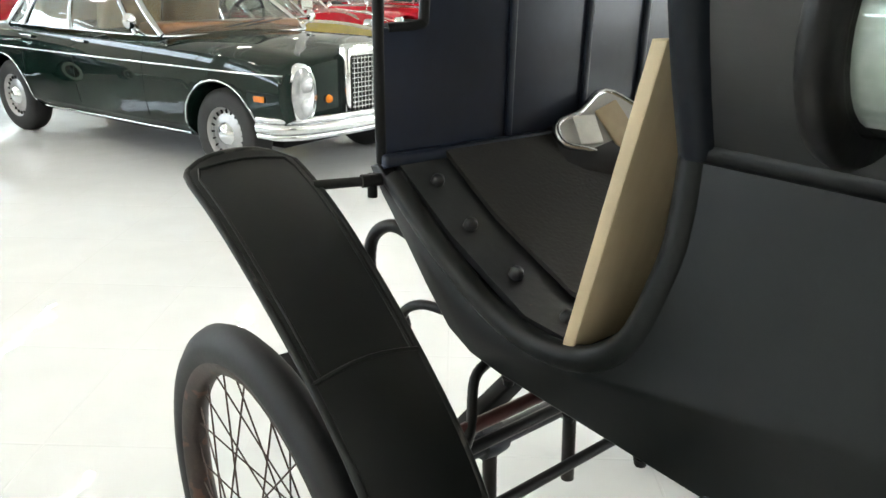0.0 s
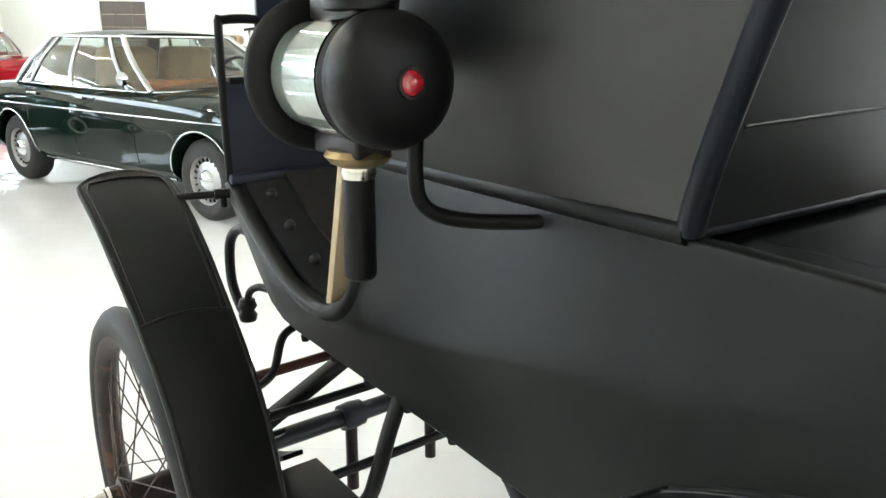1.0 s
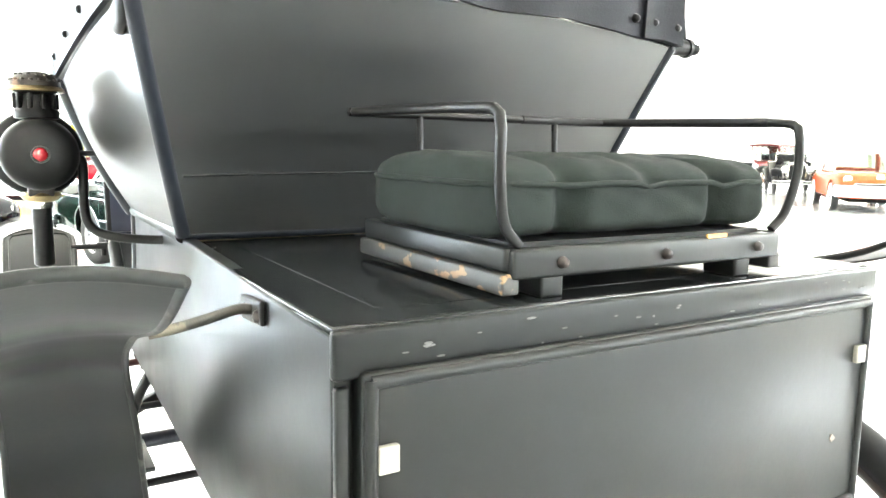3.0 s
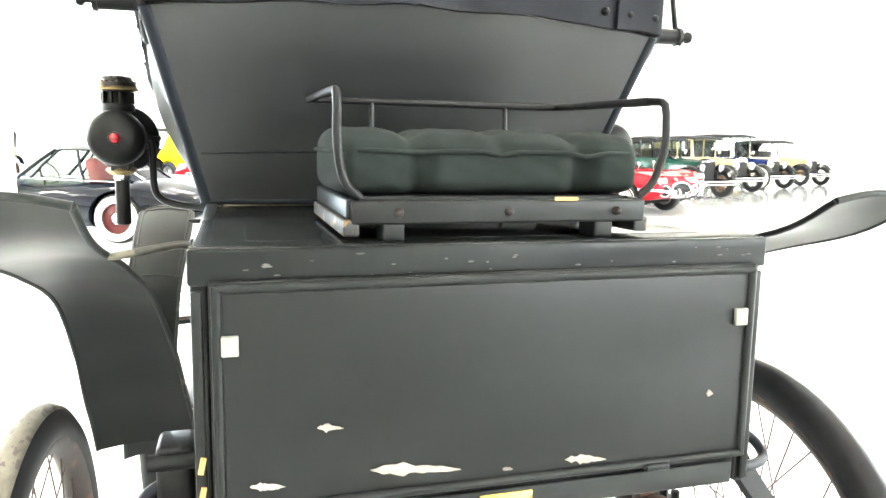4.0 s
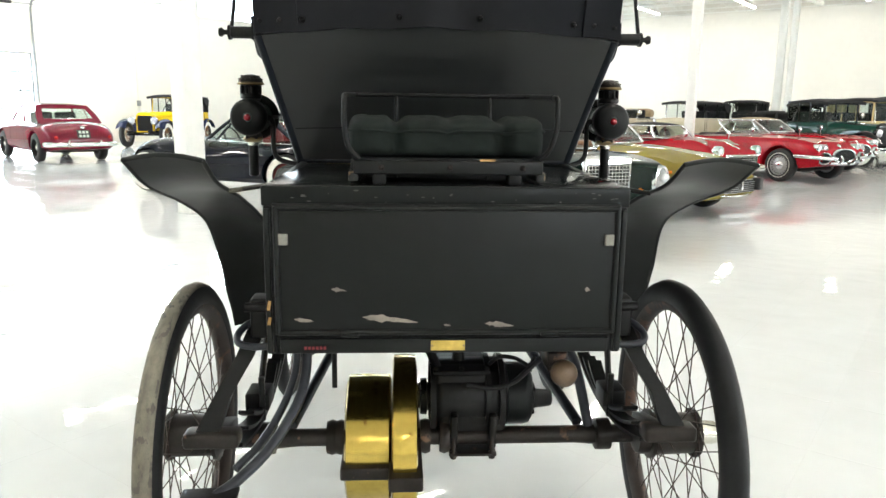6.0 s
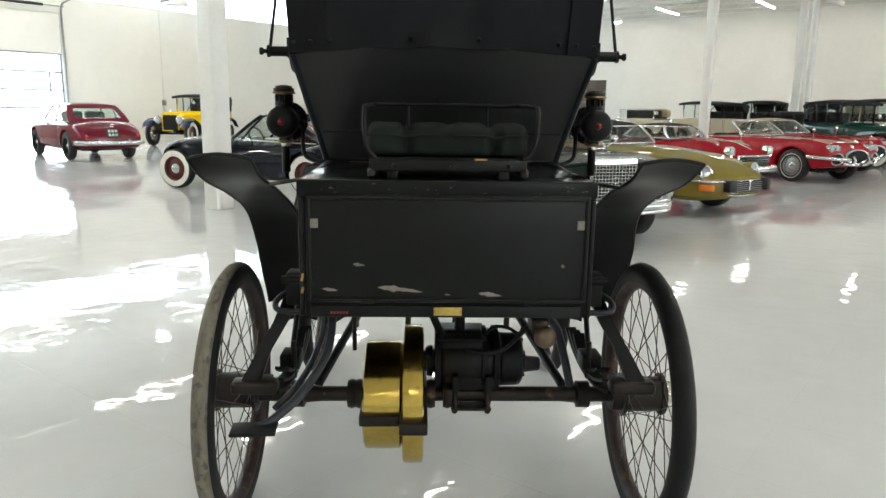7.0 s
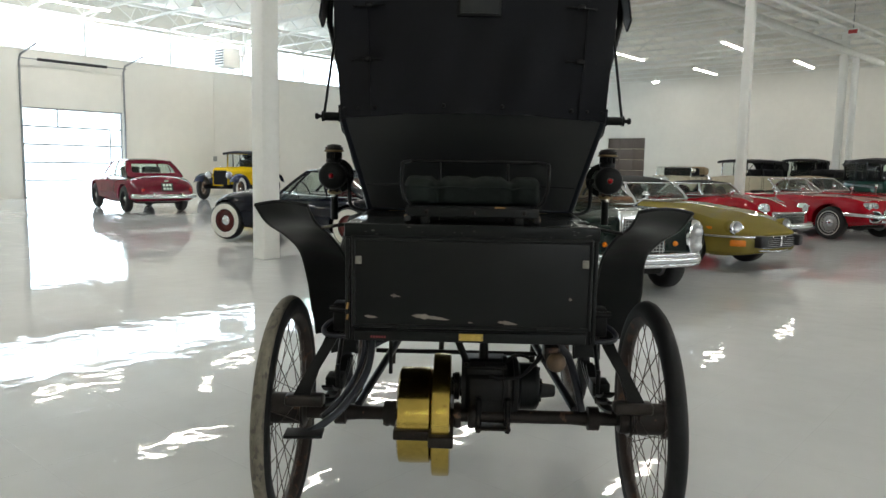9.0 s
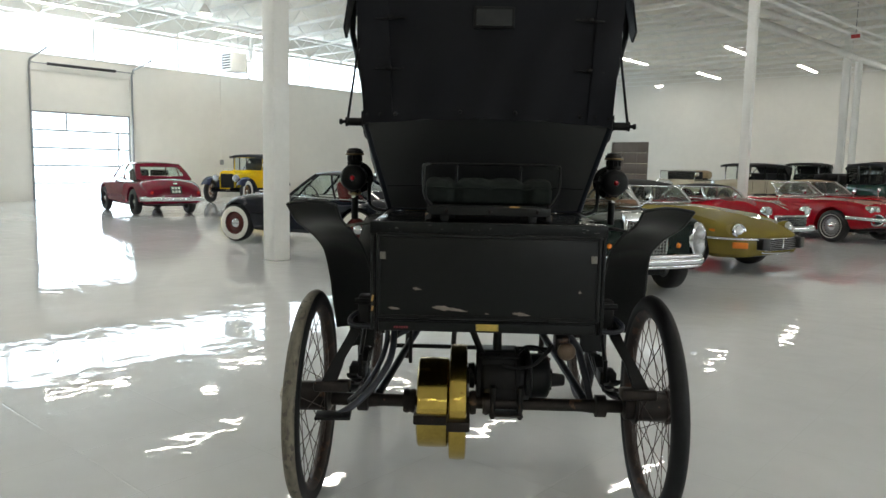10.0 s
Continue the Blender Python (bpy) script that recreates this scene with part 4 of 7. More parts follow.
for s in (-1, 1):
    part("fender_bracket", box((0.007, 0.080, 0.028), (s * 0.418, 0.224, 1.152), (-4, 0, 0), bevel=0.003), IRON, CARRIAGE)
    part("bracket_rivet", lathe([(0, 0.006), (0.006, 0.004), (0.008, 0)], pose(s * 0.421, 0.196, 1.150, 0, s * 90, 0), seg=10), OILY, CARRIAGE)
    part("bracket_rivet", lathe([(0, 0.006), (0.006, 0.004), (0.008, 0)], pose(s * 0.421, 0.243, 1.150, 0, s * 90, 0), seg=10), IRON, CARRIAGE)
    part("fender_arm", tube(smooth_path([(s * 0.42, 0.222, 1.153), (s * 0.438, 0.216, 1.156), (s * 0.47, 0.200, 1.153), (s * 0.508, 0.194, 1.147), (s * 0.533, 0.196, 1.1435)], 4), 0.0062, seg=8), WORN_ARM if s < 0 else IRON, CARRIAGE)
    part("fender_arm", tube(smooth_path([(s * 0.39, 1.46, 0.83), (s * 0.43, 1.45, 0.815), (s * 0.47, 1.41, 0.77), (s * 0.535, 1.36, 0.77)], 5), 0.008, seg=8), IRON, CARRIAGE)
    step = part("step", box((0.17, 0.20, 0.012), (s * 0.465, 1.33, 0.548), bevel=0.003), PAINT, CARRIAGE, "flat black step plate")
    part("step_hanger", tube(smooth_path([(s * 0.40, 1.10, 0.835), (s * 0.43, 1.088, 0.79), (s * 0.45, 1.088, 0.73), (s * 0.452, 1.12, 0.66), (s * 0.455, 1.19, 0.59), (s * 0.46, 1.26, 0.552), (s * 0.463, 1.30, 0.546)], 5), 0.0125, seg=10), IRON, CARRIAGE)


# wheels
SPOKE_MESH = None


def wire_wheel(name, x, y, r, side, pale, label):
    """A wire wheel about the x axis: tyre, rim, hub and crossed spokes."""
    global SPOKE_MESH
    w = part(name, lathe([(r + dr, h) for dr, h in ((-0.075, -0.012), (-0.066, -0.024), (-0.045, -0.032), (-0.022, -0.028), (-0.006, -0.015), (0, 0), (-0.006, 0.015), (-0.022, 0.028), (-0.045, 0.032), (-0.066, 0.024), (-0.075, 0.012))], pose(x, y, r, 0, 90, 0), seg=72, closed=True), RUBBER, CARRIAGE, label)
    if pale:
        part("tread", lathe([(r + dr + 0.0012, h) for dr, h in ((-0.052, -0.031), (-0.036, -0.0325), (-0.022, -0.0285), (-0.006, -0.0155), (0, 0), (-0.006, 0.0155), (-0.012, 0.0205), (-0.016, 0.0195), (-0.010, 0.012), (-0.006, 0), (-0.02, -0.02), (-0.045, -0.026))], pose(x, y, r, 0, 90, 0), seg=72, closed=True), RUBBER_PALE, w, "weathered pale tread band")
    part("rim", lathe([(r - 0.068, -0.026), (r - 0.062, -0.026), (r - 0.066, 0), (r - 0.062, 0.026), (r - 0.068, 0.026), (r - 0.086, 0.014), (r - 0.09, 0), (r - 0.086, -0.014)], pose(x, y, r, 0, 90, 0), seg=72, closed=True), RIM, w, "rust-brown steel rim")
    part("hub", lathe([(0, -0.105), (0.052, -0.105), (0.056, -0.095), (0.056, -0.072), (0.070, -0.070), (0.070, -0.060), (0.060, -0.056), (0.058, 0.056), (0.070, 0.060), (0.070, 0.070), (0.054, 0.074), (0.046, 0.08), (0, 0.08)] if y < 1 else [(0, -0.09), (0.035, -0.09), (0.036, -0.06), (0.048, -0.058), (0.048, -0.05), (0.034, -0.046), (0.034, 0.046), (0.048, 0.05), (0.048, 0.058), (0.036, 0.06), (0.034, 0.08), (0, 0.08)], pose(x, y, r, 0, 90, 0), seg=24), OILY, w, "brown oily hub drum")
    part("hub_cap", lathe([(0, 0.055), (0.012, 0.055), (0.014, 0.05), (0.032, 0.048), (0.034, 0.01), (0.038, 0.0), (0, 0)], pose(x + side * 0.08, y, r, 0, side * 90, 0), seg=20), NICKEL, w, "nickel hub cap")
    n = 40
    for i in range(n):
        a = 2 * math.pi * i / n
        flange = -0.06 if i % 2 else 0.06
        lean = 0.62 if (i // 2) % 2 else -0.62
        p0 = (x + flange, y + 0.055 * math.cos(a + lean * 2.0), r + 0.055 * math.sin(a + lean * 2.0))
        p1 = (x, y + (r - 0.082) * math.cos(a), r + (r - 0.082) * math.sin(a))
        if SPOKE_MESH is None:
            SPOKE_MESH = part("spoke", tube([(0, 0, 0), (0, 0, 1)], 0.0017, seg=5), SPOKE, w)
            SPOKE_MESH.matrix_basis = along(p0, p1)
        else:
            share("spoke", SPOKE_MESH, w, along(p0, p1))
    return w


REAR_Y, FRONT_Y, RW, FW = 0.322, 1.735, 0.437, 0.408
wire_wheel("wheel", -0.687, REAR_Y + 0.010, RW - 0.004, -1, True, "rear wire wheel with weathered pale tyre")
wire_wheel("wheel", 0.671, REAR_Y - 0.038, RW + 0.005, 1, False, "rear wire wheel with dark rubber tyre")
wire_wheel("wheel", -0.625, FRONT_Y, FW, -1, False, "front wire wheel with dark rubber tyre")
wire_wheel("wheel", 0.625, FRONT_Y, FW, 1, False, "front wire wheel with dark rubber tyre")

# rear axle, gear cases, motor
def turned(name, profile, x, y, z, mat, parent=CARRIAGE, label="", seg=28):
    return part(name, lathe(profile, pose(x, y, z, 0, 90, 0), seg=seg), mat, parent, label)


AY, AZ = REAR_Y, RW - 0.012
axle = turned("rear_axle", [(0, -0.64), (0.026, -0.64), (0.026, -0.50), (0.045, -0.50), (0.045, -0.46), (0.03, -0.455), (0.025, -0.40), (0.025, 0.40), (0.03, 0.455), (0.045, 0.46), (0.045, 0.50), (0.026, 0.50), (0.026, 0.64), (0, 0.64)], 0, AY, AZ, OILY, label="oily brown rear axle tube")
for x in (-0.30, -0.275, -0.035, 0.02):
    turned("collar", [(0, -0.014), (0.045, -0.014), (0.05, 0), (0.045, 0.014), (0, 0.014)], x, AY, AZ, OILY, axle)
gear = turned("gear_case", [(0, -0.062), (0.165, -0.062), (0.178, -0.056), (0.18, 0), (0.178, 0.056), (0.165, 0.062), (0, 0.062)], -0.193, AY, AZ, BRASS, label="polished brass gear drum", seg=48)
turned("gear_case_flange", [(0, -0.034), (0.214, -0.034), (0.228, -0.03), (0.23, 0), (0.228, 0.03), (0.214, 0.034), (0, 0.034)], -0.094, AY, AZ + 0.005, BRASS, gear, seg=48)
part("gear_clamp", box((0.15, 0.40, 0.036), (-0.188, AY, AZ - 0.012), bevel=0.006), OILY, gear)
part("gear_clamp", box((0.088, 0.52, 0.04), (-0.092, AY, AZ - 0.012), bevel=0.006), OILY, gear)
MY, MZ = AY + 0.09, 0.518
motor = turned("motor", [(0, -0.115), (0.085, -0.115), (0.104, -0.105), (0.108, -0.09), (0.108, 0.085), (0.10, 0.095), (0, 0.095)], 0.105, MY, MZ, IRON, label="black iron electric motor", seg=36)
part("yoke", box((0.150, 0.17, 0.09), (0.068, MY, 0.566), bevel=0.012), IRON, motor)
cover = part("cover_plate", box((0.162, 0.19, 0.010), (0.068, MY, 0.616), bevel=0.003), IRON, motor)
for x in (-0.004, 0.068, 0.14):
    part("screw", lathe([(0, 0.008), (0.006, 0.007), (0.007, 0)], pose(x, MY - 0.08, 0.621), seg=8), IRON, cover)
for x in (-0.012, 0.145, 0.185):
    part("band", lathe([(0.106, -0.008), (0.119, -0.008), (0.119, 0.008), (0.106, 0.008)], pose(x, MY, MZ, 0, 90, 0), seg=32, closed=True), IRON, motor)
bell = part("end_bell", lathe([(0, 0.088), (0.03, 0.088), (0.034, 0.078), (0.074, 0.075), (0.088, 0.066), (0.092, 0.05), (0.092, 0.0), (0, 0.0)], pose(0.205, MY, MZ, 0, 90, 0), seg=32), PAINT_CHIP, motor, "chipped dark green end bell")
for i in range(6):
    a = math.pi / 6 + math.pi * i / 3
    part("bolt", lathe([(0, 0.009), (0.007, 0.008), (0.008, 0)], pose(0.277, MY + 0.07 * math.cos(a), MZ + 0.07 * math.sin(a), 0, 90, 0), seg=6), IRON, bell)
part("end_knob", lathe([(0, 0.055), (0.020, 0.055), (0.024, 0.05), (0.029, 0.006), (0.033, 0.0), (0, 0)], pose(0.287, MY - 0.02, 0.508, 0, 90, 0), seg=20), DARK, bell, "black moulded end knob")
for x in (0.045, 0.155):
    part("clamp_strap", lathe([(0.030, -0.011), (0.037, -0.011), (0.037, 0.011), (0.030, 0.011)], pose(x, AY, AZ, 0, 90, 0), seg=20, closed=True), IRON, motor)
    part("clamp_lug", box((0.022, 0.026, 0.08), (x, AY - 0.030, AZ + 0.04), (8, 0, 0), bevel=0.005), IRON, motor)
    for dy in (-0.034, 0.034):
        part("bolt", lathe([(0, -0.018), (0.009, -0.018), (0.011, -0.010), (0.011, 0.0), (0.006, 0.004), (0.006, 0.05), (0, 0.05)], pose(x, AY + dy, AZ - 0.036), seg=8), OILY, motor)
part("clamp_plate", box((0.135, 0.09, 0.008), (0.10, AY, AZ - 0.040), bevel=0.002), OILY, motor)
part("axle_saddle", box((0.19, 0.09, 0.07), (0.10, AY + 0.03, AZ + 0.035), bevel=0.012), IRON, motor)
turned("coupling", [(0, -0.03), (0.034, -0.03), (0.036, -0.012), (0.052, -0.010), (0.054, 0.008), (0.04, 0.012), (0.038, 0.035), (0, 0.035)], -0.038, MY - 0.02, MZ, IRON, motor)
part("oil_ring", tube([(-0.052, MY - 0.10 + 0.011 * math.cos(a), 0.578 + 0.011 * math.sin(a)) for a in (2 * math.pi * i / 14 for i in range(14))], 0.004, closed=True, seg=6), IRON, motor)
part("oil_stem", tube([(-0.052, MY - 0.10, 0.567), (-0.040, MY - 0.06, 0.545)], 0.006, seg=6), IRON, motor)
part("motor_hanger", tube([(0.064, MY, 0.615), (0.064, MY, 0.70), (0.066, MY - 0.02, 0.81)], [0.020, 0.017, 0.020], seg=10), IRON, motor)
part("motor_strut", tube([(0.0, MY - 0.04, 0.615), (-0.075, AY, 0.80)], 0.014, seg=8), IRON, motor)
part("cable", tube(smooth_path([(0.08, MY - 0.12, 0.592), (0.14, MY - 0.13, 0.585), (0.20, MY - 0.14, 0.600), (0.245, MY - 0.17, 0.655), (0.275, MY - 0.20, 0.70)], 6), 0.0075, seg=8), RUBBER, motor)
part("cable", tube(smooth_path([(0.15, MY - 0.06, 0.63), (0.175, MY - 0.09, 0.662), (0.215, MY - 0.12, 0.668), (0.25, MY - 0.14, 0.655), (0.262, MY - 0.16, 0.69)], 6), 0.006, seg=8), RUBBER, motor)
part("bent_stay", tube(smooth_path([(0.30, 0.20, 0.775), (0.335, 0.22, 0.725), (0.372, 0.26, 0.672), (0.41, 0.30, 0.56), (0.435, 0.31, 0.46)], 6), 0.0145, seg=12), STEEL_BLUE, CARRIAGE, "bent blued steel stay tube")
part("rear_step_brace", tube(smooth_path([(-0.36, 0.10, 0.80), (-0.362, 0.08, 0.72), (-0.385, 0.02, 0.65), (-0.425, -0.06, 0.595), (-0.47, -0.12, 0.562)], 6), 0.0095, seg=10), STEEL_BLUE, CARRIAGE)
part("cup", lathe([(0, -0.03), (0.018, -0.03), (0.03, -0.018), (0.034, 0.0), (0.03, 0.016), (0.016, 0.026), (0, 0.028)], pose(0.296, 0.05, 0.714, 90, 0, 0), seg=20), material("tan_bakelite", (0.09, 0.058, 0.034), 0.4, vary=0.3, scale=20), CARRIAGE, "round tan insulator cup")
part("cup_bracket", box((0.05, 0.10, 0.05), (0.285, 0.12, 0.735), bevel=0.006), OILY, CARRIAGE)
part("brake_rod", tube([(-0.285, AY - 0.06, 0.60), (-0.285, AY - 0.06, 0.80)], 0.008, seg=6), IRON, CARRIAGE)

# springs, shackles and radius rods
for s in (-1, 1):
    for k, off in enumerate((0.0, 0.011, 0.022)):
        wide = 0.32 - 0.07 * k
        part("leaf_spring", sheet([[(s * 0.50 + dx, AY + wide * t, 0.505 + off + 0.055 * t * t) for dx in (-0.02, 0.02)] for t in (i / 8 - 1 for i in range(17))], 0.009), IRON, CARRIAGE)
        part("leaf_spring", sheet([[(s * 0.46 + dx, FRONT_Y - 0.05 + wide * t, 0.52 + off + 0.10 * t * t) for dx in (-0.02, 0.02)] for t in (i / 8 - 1 for i in range(17))], 0.009), IRON, CARRIAGE)
    strut = bmesh.new()
    loft([[(s * (cx + dx), cy + dy, cz) for dx, dy in ((-w, -0.016), (w, -0.016), (w, 0.016), (-w, 0.016))] for cx, cy, cz, w in ((0.458, 0.12, 0.815, 0.022), (0.485, 0.085, 0.75, 0.021), (0.53, 0.045, 0.67, 0.020), (0.56, 0.01, 0.595, 0.028))], bm=strut)
    part("spring_perch", strut, IRON, CARRIAGE, "flat tapering iron spring perch")
    part("shackle", box((0.13, 0.06, 0.038), (s * 0.55, 0.005, 0.578), bevel=0.010), OILY, CARRIAGE)
    part("spring_clamp", box((0.065, 0.09, 0.05), (s * 0.50, AY, 0.55), bevel=0.006), IRON, CARRIAGE)
    part("clamp_bolt", tube([(s * 0.485, AY - 0.045, 0.50), (s * 0.485, AY - 0.045, 0.625)], 0.009, seg=6), IRON, CARRIAGE)
    part("axle_link", box((0.035, 0.26, 0.035), (s * 0.555, AY - 0.16, 0.53), (-18, 0, s * -8), bevel=0.005), IRON, CARRIAGE)
    part("spring_strut", tube([(s * 0.46, 0.28, 0.80), (s * 0.50, AY + 0.02, 0.57)], 0.015, flat=0.6, seg=8), IRON, CARRIAGE)
part("rear_step_arm", tube(smooth_path([(-0.335, 0.10, 0.80), (-0.335, 0.06, 0.72), (-0.35, 0.0, 0.66), (-0.40, -0.09, 0.595), (-0.455, -0.15, 0.555), (-0.50, -0.19, 0.535)], 6), 0.0125, seg=10), STEEL_BLUE, CARRIAGE)
part("rear_body_iron", tube(smooth_path([(-0.235, 0.30, 0.80), (-0.24, 0.30, 0.77), (-0.27, 0.28, 0.745), (-0.32, 0.25, 0.725), (-0.37, 0.22, 0.70)], 5), 0.013, seg=10), STEEL_BLUE, CARRIAGE)
part("rear_step", box((0.118, 0.075, 0.010), (-0.508, -0.205, 0.541), (0, 0, 4), bevel=0.003), IRON, CARRIAGE, "flat iron step plate")
for s in (-1, 1):
    part("radius_rod", tube([(s * 0.42, AY + 0.05, 0.44), (s * 0.28, 0.9, 0.62), (s * 0.15, 1.3, 0.80)], 0.016, seg=10), STEEL_BLUE, CARRIAGE)
# front axle and steering
part("front_axle", tube([(-0.60, FRONT_Y, FW), (-0.45, FRONT_Y, FW + 0.02), (0.45, FRONT_Y, FW + 0.02), (0.60, FRONT_Y, FW)], 0.024, seg=12), STEEL_BLUE, CARRIAGE, "blued steel front axle tube")
for x in (-0.40, -0.125, 0.125, 0.40):
    part("axle_lug", lathe([(0, -0.03), (0.033, -0.03), (0.036, 0), (0.033, 0.03), (0, 0.03)], pose(x, FRONT_Y, FW + 0.02, 0, 90, 0), seg=16), STEEL_BLUE, CARRIAGE)
    part("axle_drop", tube([(x, FRONT_Y, FW + 0.02), (x - 0.01, FRONT_Y - 0.02, 0.23)], 0.016, seg=10), OILY, CARRIAGE)
part("lower_rod", tube([(-0.5, FRONT_Y - 0.06, 0.315), (0.5, FRONT_Y - 0.06, 0.315)], 0.013, seg=10), IRON, CARRIAGE)
part("truss_rod", tube([(-0.50, FRONT_Y - 0.18, 0.60), (0.3, FRONT_Y - 0.18, 0.60)], 0.011, seg=8), IRON, CARRIAGE)
part("truss_bar", box((0.5, 0.035, 0.03), (-0.22, FRONT_Y - 0.14, 0.66), (0, -26, 0), bevel=0.005), IRON, CARRIAGE)
part("tie_rod", tube([(-0.56, 1.42, 0.765), (-0.1, 1.40, 0.785)], 0.010, seg=8), material("maroon_rod", (0.06, 0.02, 0.018), 0.4, 0.3, vary=0.3), CARRIAGE)
part("tie_rod_end", lathe([(0, 0), (0.02, 0), (0.02, 0.03), (0, 0.03)], pose(-0.565, 1.42, 0.75), seg=10), RIM, CARRIAGE)
part("steering_arm", tube([(-0.56, 1.42, 0.755), (-0.57, 1.46, 0.72), (-0.61, 1.55, 0.66)], 0.010, seg=8), IRON, CARRIAGE)
for s in (-1, 1):
    # curled front body iron
    part("body_iron", tube(smooth_path([(s * 0.385, 1.62, 0.95), (s * 0.40, 1.69, 0.97), (s * 0.405, 1.745, 0.93), (s * 0.41, 1.74, 0.85), (s * 0.41, 1.70, 0.80), (s * 0.41, 1.665, 0.785)], 6), 0.011, seg=10), IRON, CARRIAGE)
    part("bell_button", lathe([(0, 0.0), (0.017, 0.003), (0.02, 0.015), (0.014, 0.025), (0.02, 0.035), (0.016, 0.05), (0, 0.054)], pose(s * 0.41, 1.66, 0.775, 0, 0, 0), seg=14), IRON, CARRIAGE)
    part("iron_clamp", tube(smooth_path([(s * 0.41, 1.665, 0.80), (s * 0.412, 1.64, 0.845), (s * 0.408, 1.60, 0.868), (s * 0.40, 1.555, 0.872)], 5), 0.008, seg=8), IRON, CARRIAGE)
for i in range(7):
    part("bolt", lathe([(0, -0.012), (0.007, -0.01), (0.009, 0)], pose(-SIDE + 0.011, 0.75 + i * 0.11, 0.826), seg=8), IRON, CARRIAGE)


# side lamps: axis along y, red jewel behind
def carriage_lamp(s):
    cx, cy, cz = s * 0.602, 0.865, 1.316
    back = pose(cx, 0.788, cz, 90, 0, 0)       # local z points to -y
    lamp = part("carriage_lamp", lathe([(0, 0.002), (0.03, 0.0), (0.046, -0.004), (0.055, -0.010), (0.0595, -0.020), (0.0605, -0.034), (0.0600, -0.044), (0.056, -0.047), (0.059, -0.056), (0.055, -0.060), (0, -0.060)], back, seg=40), IRON, CARRIAGE, "black carriage lamp with red rear jewel and brass trim")
    part("jewel", lathe([(0, 0.010), (0.007, 0.009), (0.0105, 0.0055), (0.0115, 0.0)], back @ pose(0, 0, 0.0005), seg=20), JEWEL, lamp, "red glass jewel")
    part("jewel_ring", lathe([(0.0112, 0.004), (0.0135, 0.004), (0.015, -0.002), (0.0112, -0.002)], back, seg=24, closed=True), OILY, lamp)
    part("glass_drum", lathe([(0.056, -0.062), (0.058, -0.062), (0.058, -0.162), (0.056, -0.162)], back, seg=36, closed=True), CLEAR, lamp, "clear glass drum")
    part("reflector", lathe([(0, -0.063), (0.052, -0.064), (0.052, -0.158), (0.049, -0.158), (0.047, -0.070), (0, -0.068)], back, seg=30), PALE_LINER, lamp, "pale lining behind the glass")
    for a in (90, 270):
        part("strap", box((0.040, 0.082, 0.022), (cx, 0.886, cz + (0.062 if a == 90 else -0.062)), bevel=0.004), OILY, lamp)
    part("front_bezel", lathe([(0.052, -0.158), (0.073, -0.160), (0.077, -0.166), (0.074, -0.174), (0.062, -0.180), (0.058, -0.170), (0.050, -0.166)], back, seg=40, closed=True), IRON, lamp)
    part("front_lens", lathe([(0, -0.184), (0.03, -0.181), (0.058, -0.172), (0.058, -0.167), (0, -0.167)], back, seg=30), CLEAR, lamp)
    part("chimney", lathe([(0, 0.055), (0.034, 0.06), (0.036, 0.072), (0.028, 0.079), (0.025, 0.100), (0.034, 0.104), (0.032, 0.112), (0, 0.112)], pose(cx, cy, cz), seg=28), IRON, lamp)
    for i in range(10):
        a = 2 * math.pi * i / 10
        part("fin", box((0.006, 0.010, 0.026), (cx + 0.030 * math.cos(a), cy + 0.030 * math.sin(a), cz + 0.089), (0, 0, math.degrees(a) + 90), bevel=0.001), IRON, lamp)
    part("cap_brim", lathe([(0.026, 0.107), (0.043, 0.105), (0.0445, 0.108), (0.040, 0.114), (0.026, 0.115)], pose(cx, cy, cz), seg=32, closed=True), BRASS_DULL, lamp, "dull brass cap brim")
    part("cap", lathe([(0.041, 0.112), (0.038, 0.122), (0.030, 0.131), (0.016, 0.1375), (0, 0.139)], pose(cx, cy, cz), seg=28), OILY, lamp, "pierced dark cap")
    for ring_r, z, n in ((0.0375, 0.122, 18), (0.028, 0.1315, 13)):
        for i in range(n):
            a = 2 * math.pi * i / n
            part("cap_bead", lathe([(0, 0.004), (0.003, 0.003), (0.004, 0)], pose(cx + ring_r * math.cos(a), cy + ring_r * math.sin(a), cz + z), seg=6), OILY, lamp)
    part("collar", lathe([(0, -0.066), (0.030, -0.066), (0.033, -0.072), (0.027, -0.079), (0.017, -0.083), (0, -0.083)], pose(cx, cy + 0.01, cz), seg=24), BRASS_DULL, lamp, "dull brass collar")
    part("neck", lathe([(0, -0.082), (0.0165, -0.082), (0.0175, -0.088), (0.0160, -0.094), (0, -0.094)], pose(cx, cy + 0.01, cz), seg=20), NICKEL, lamp)
    part("stem", lathe([(0, -0.092), (0.0155, -0.092), (0.0165, -0.192), (0.013, -0.196), (0, -0.196)], pose(cx, cy + 0.01, cz), seg=20), IRON, lamp)
    part("lamp_arm", tube(smooth_path([(s * 0.405, 0.81, 1.165), (s * 0.43, 0.83, 1.163), (s * 0.49, 0.86, 1.168), (s * 0.525, 0.873, 1.185), (s * 0.535, 0.875, 1.22), (s * 0.535, 0.873, 1.30), (s * 0.55, 0.87, 1.315)], 5), 0.0085, seg=10), IRON, lamp)
    part("arm_screw", tube([(s * 0.55, 0.87, 1.318), (s * 0.515, 0.87, 1.318)], 0.005, seg=8), IRON, lamp)


carriage_lamp(-1)
carriage_lamp(1)

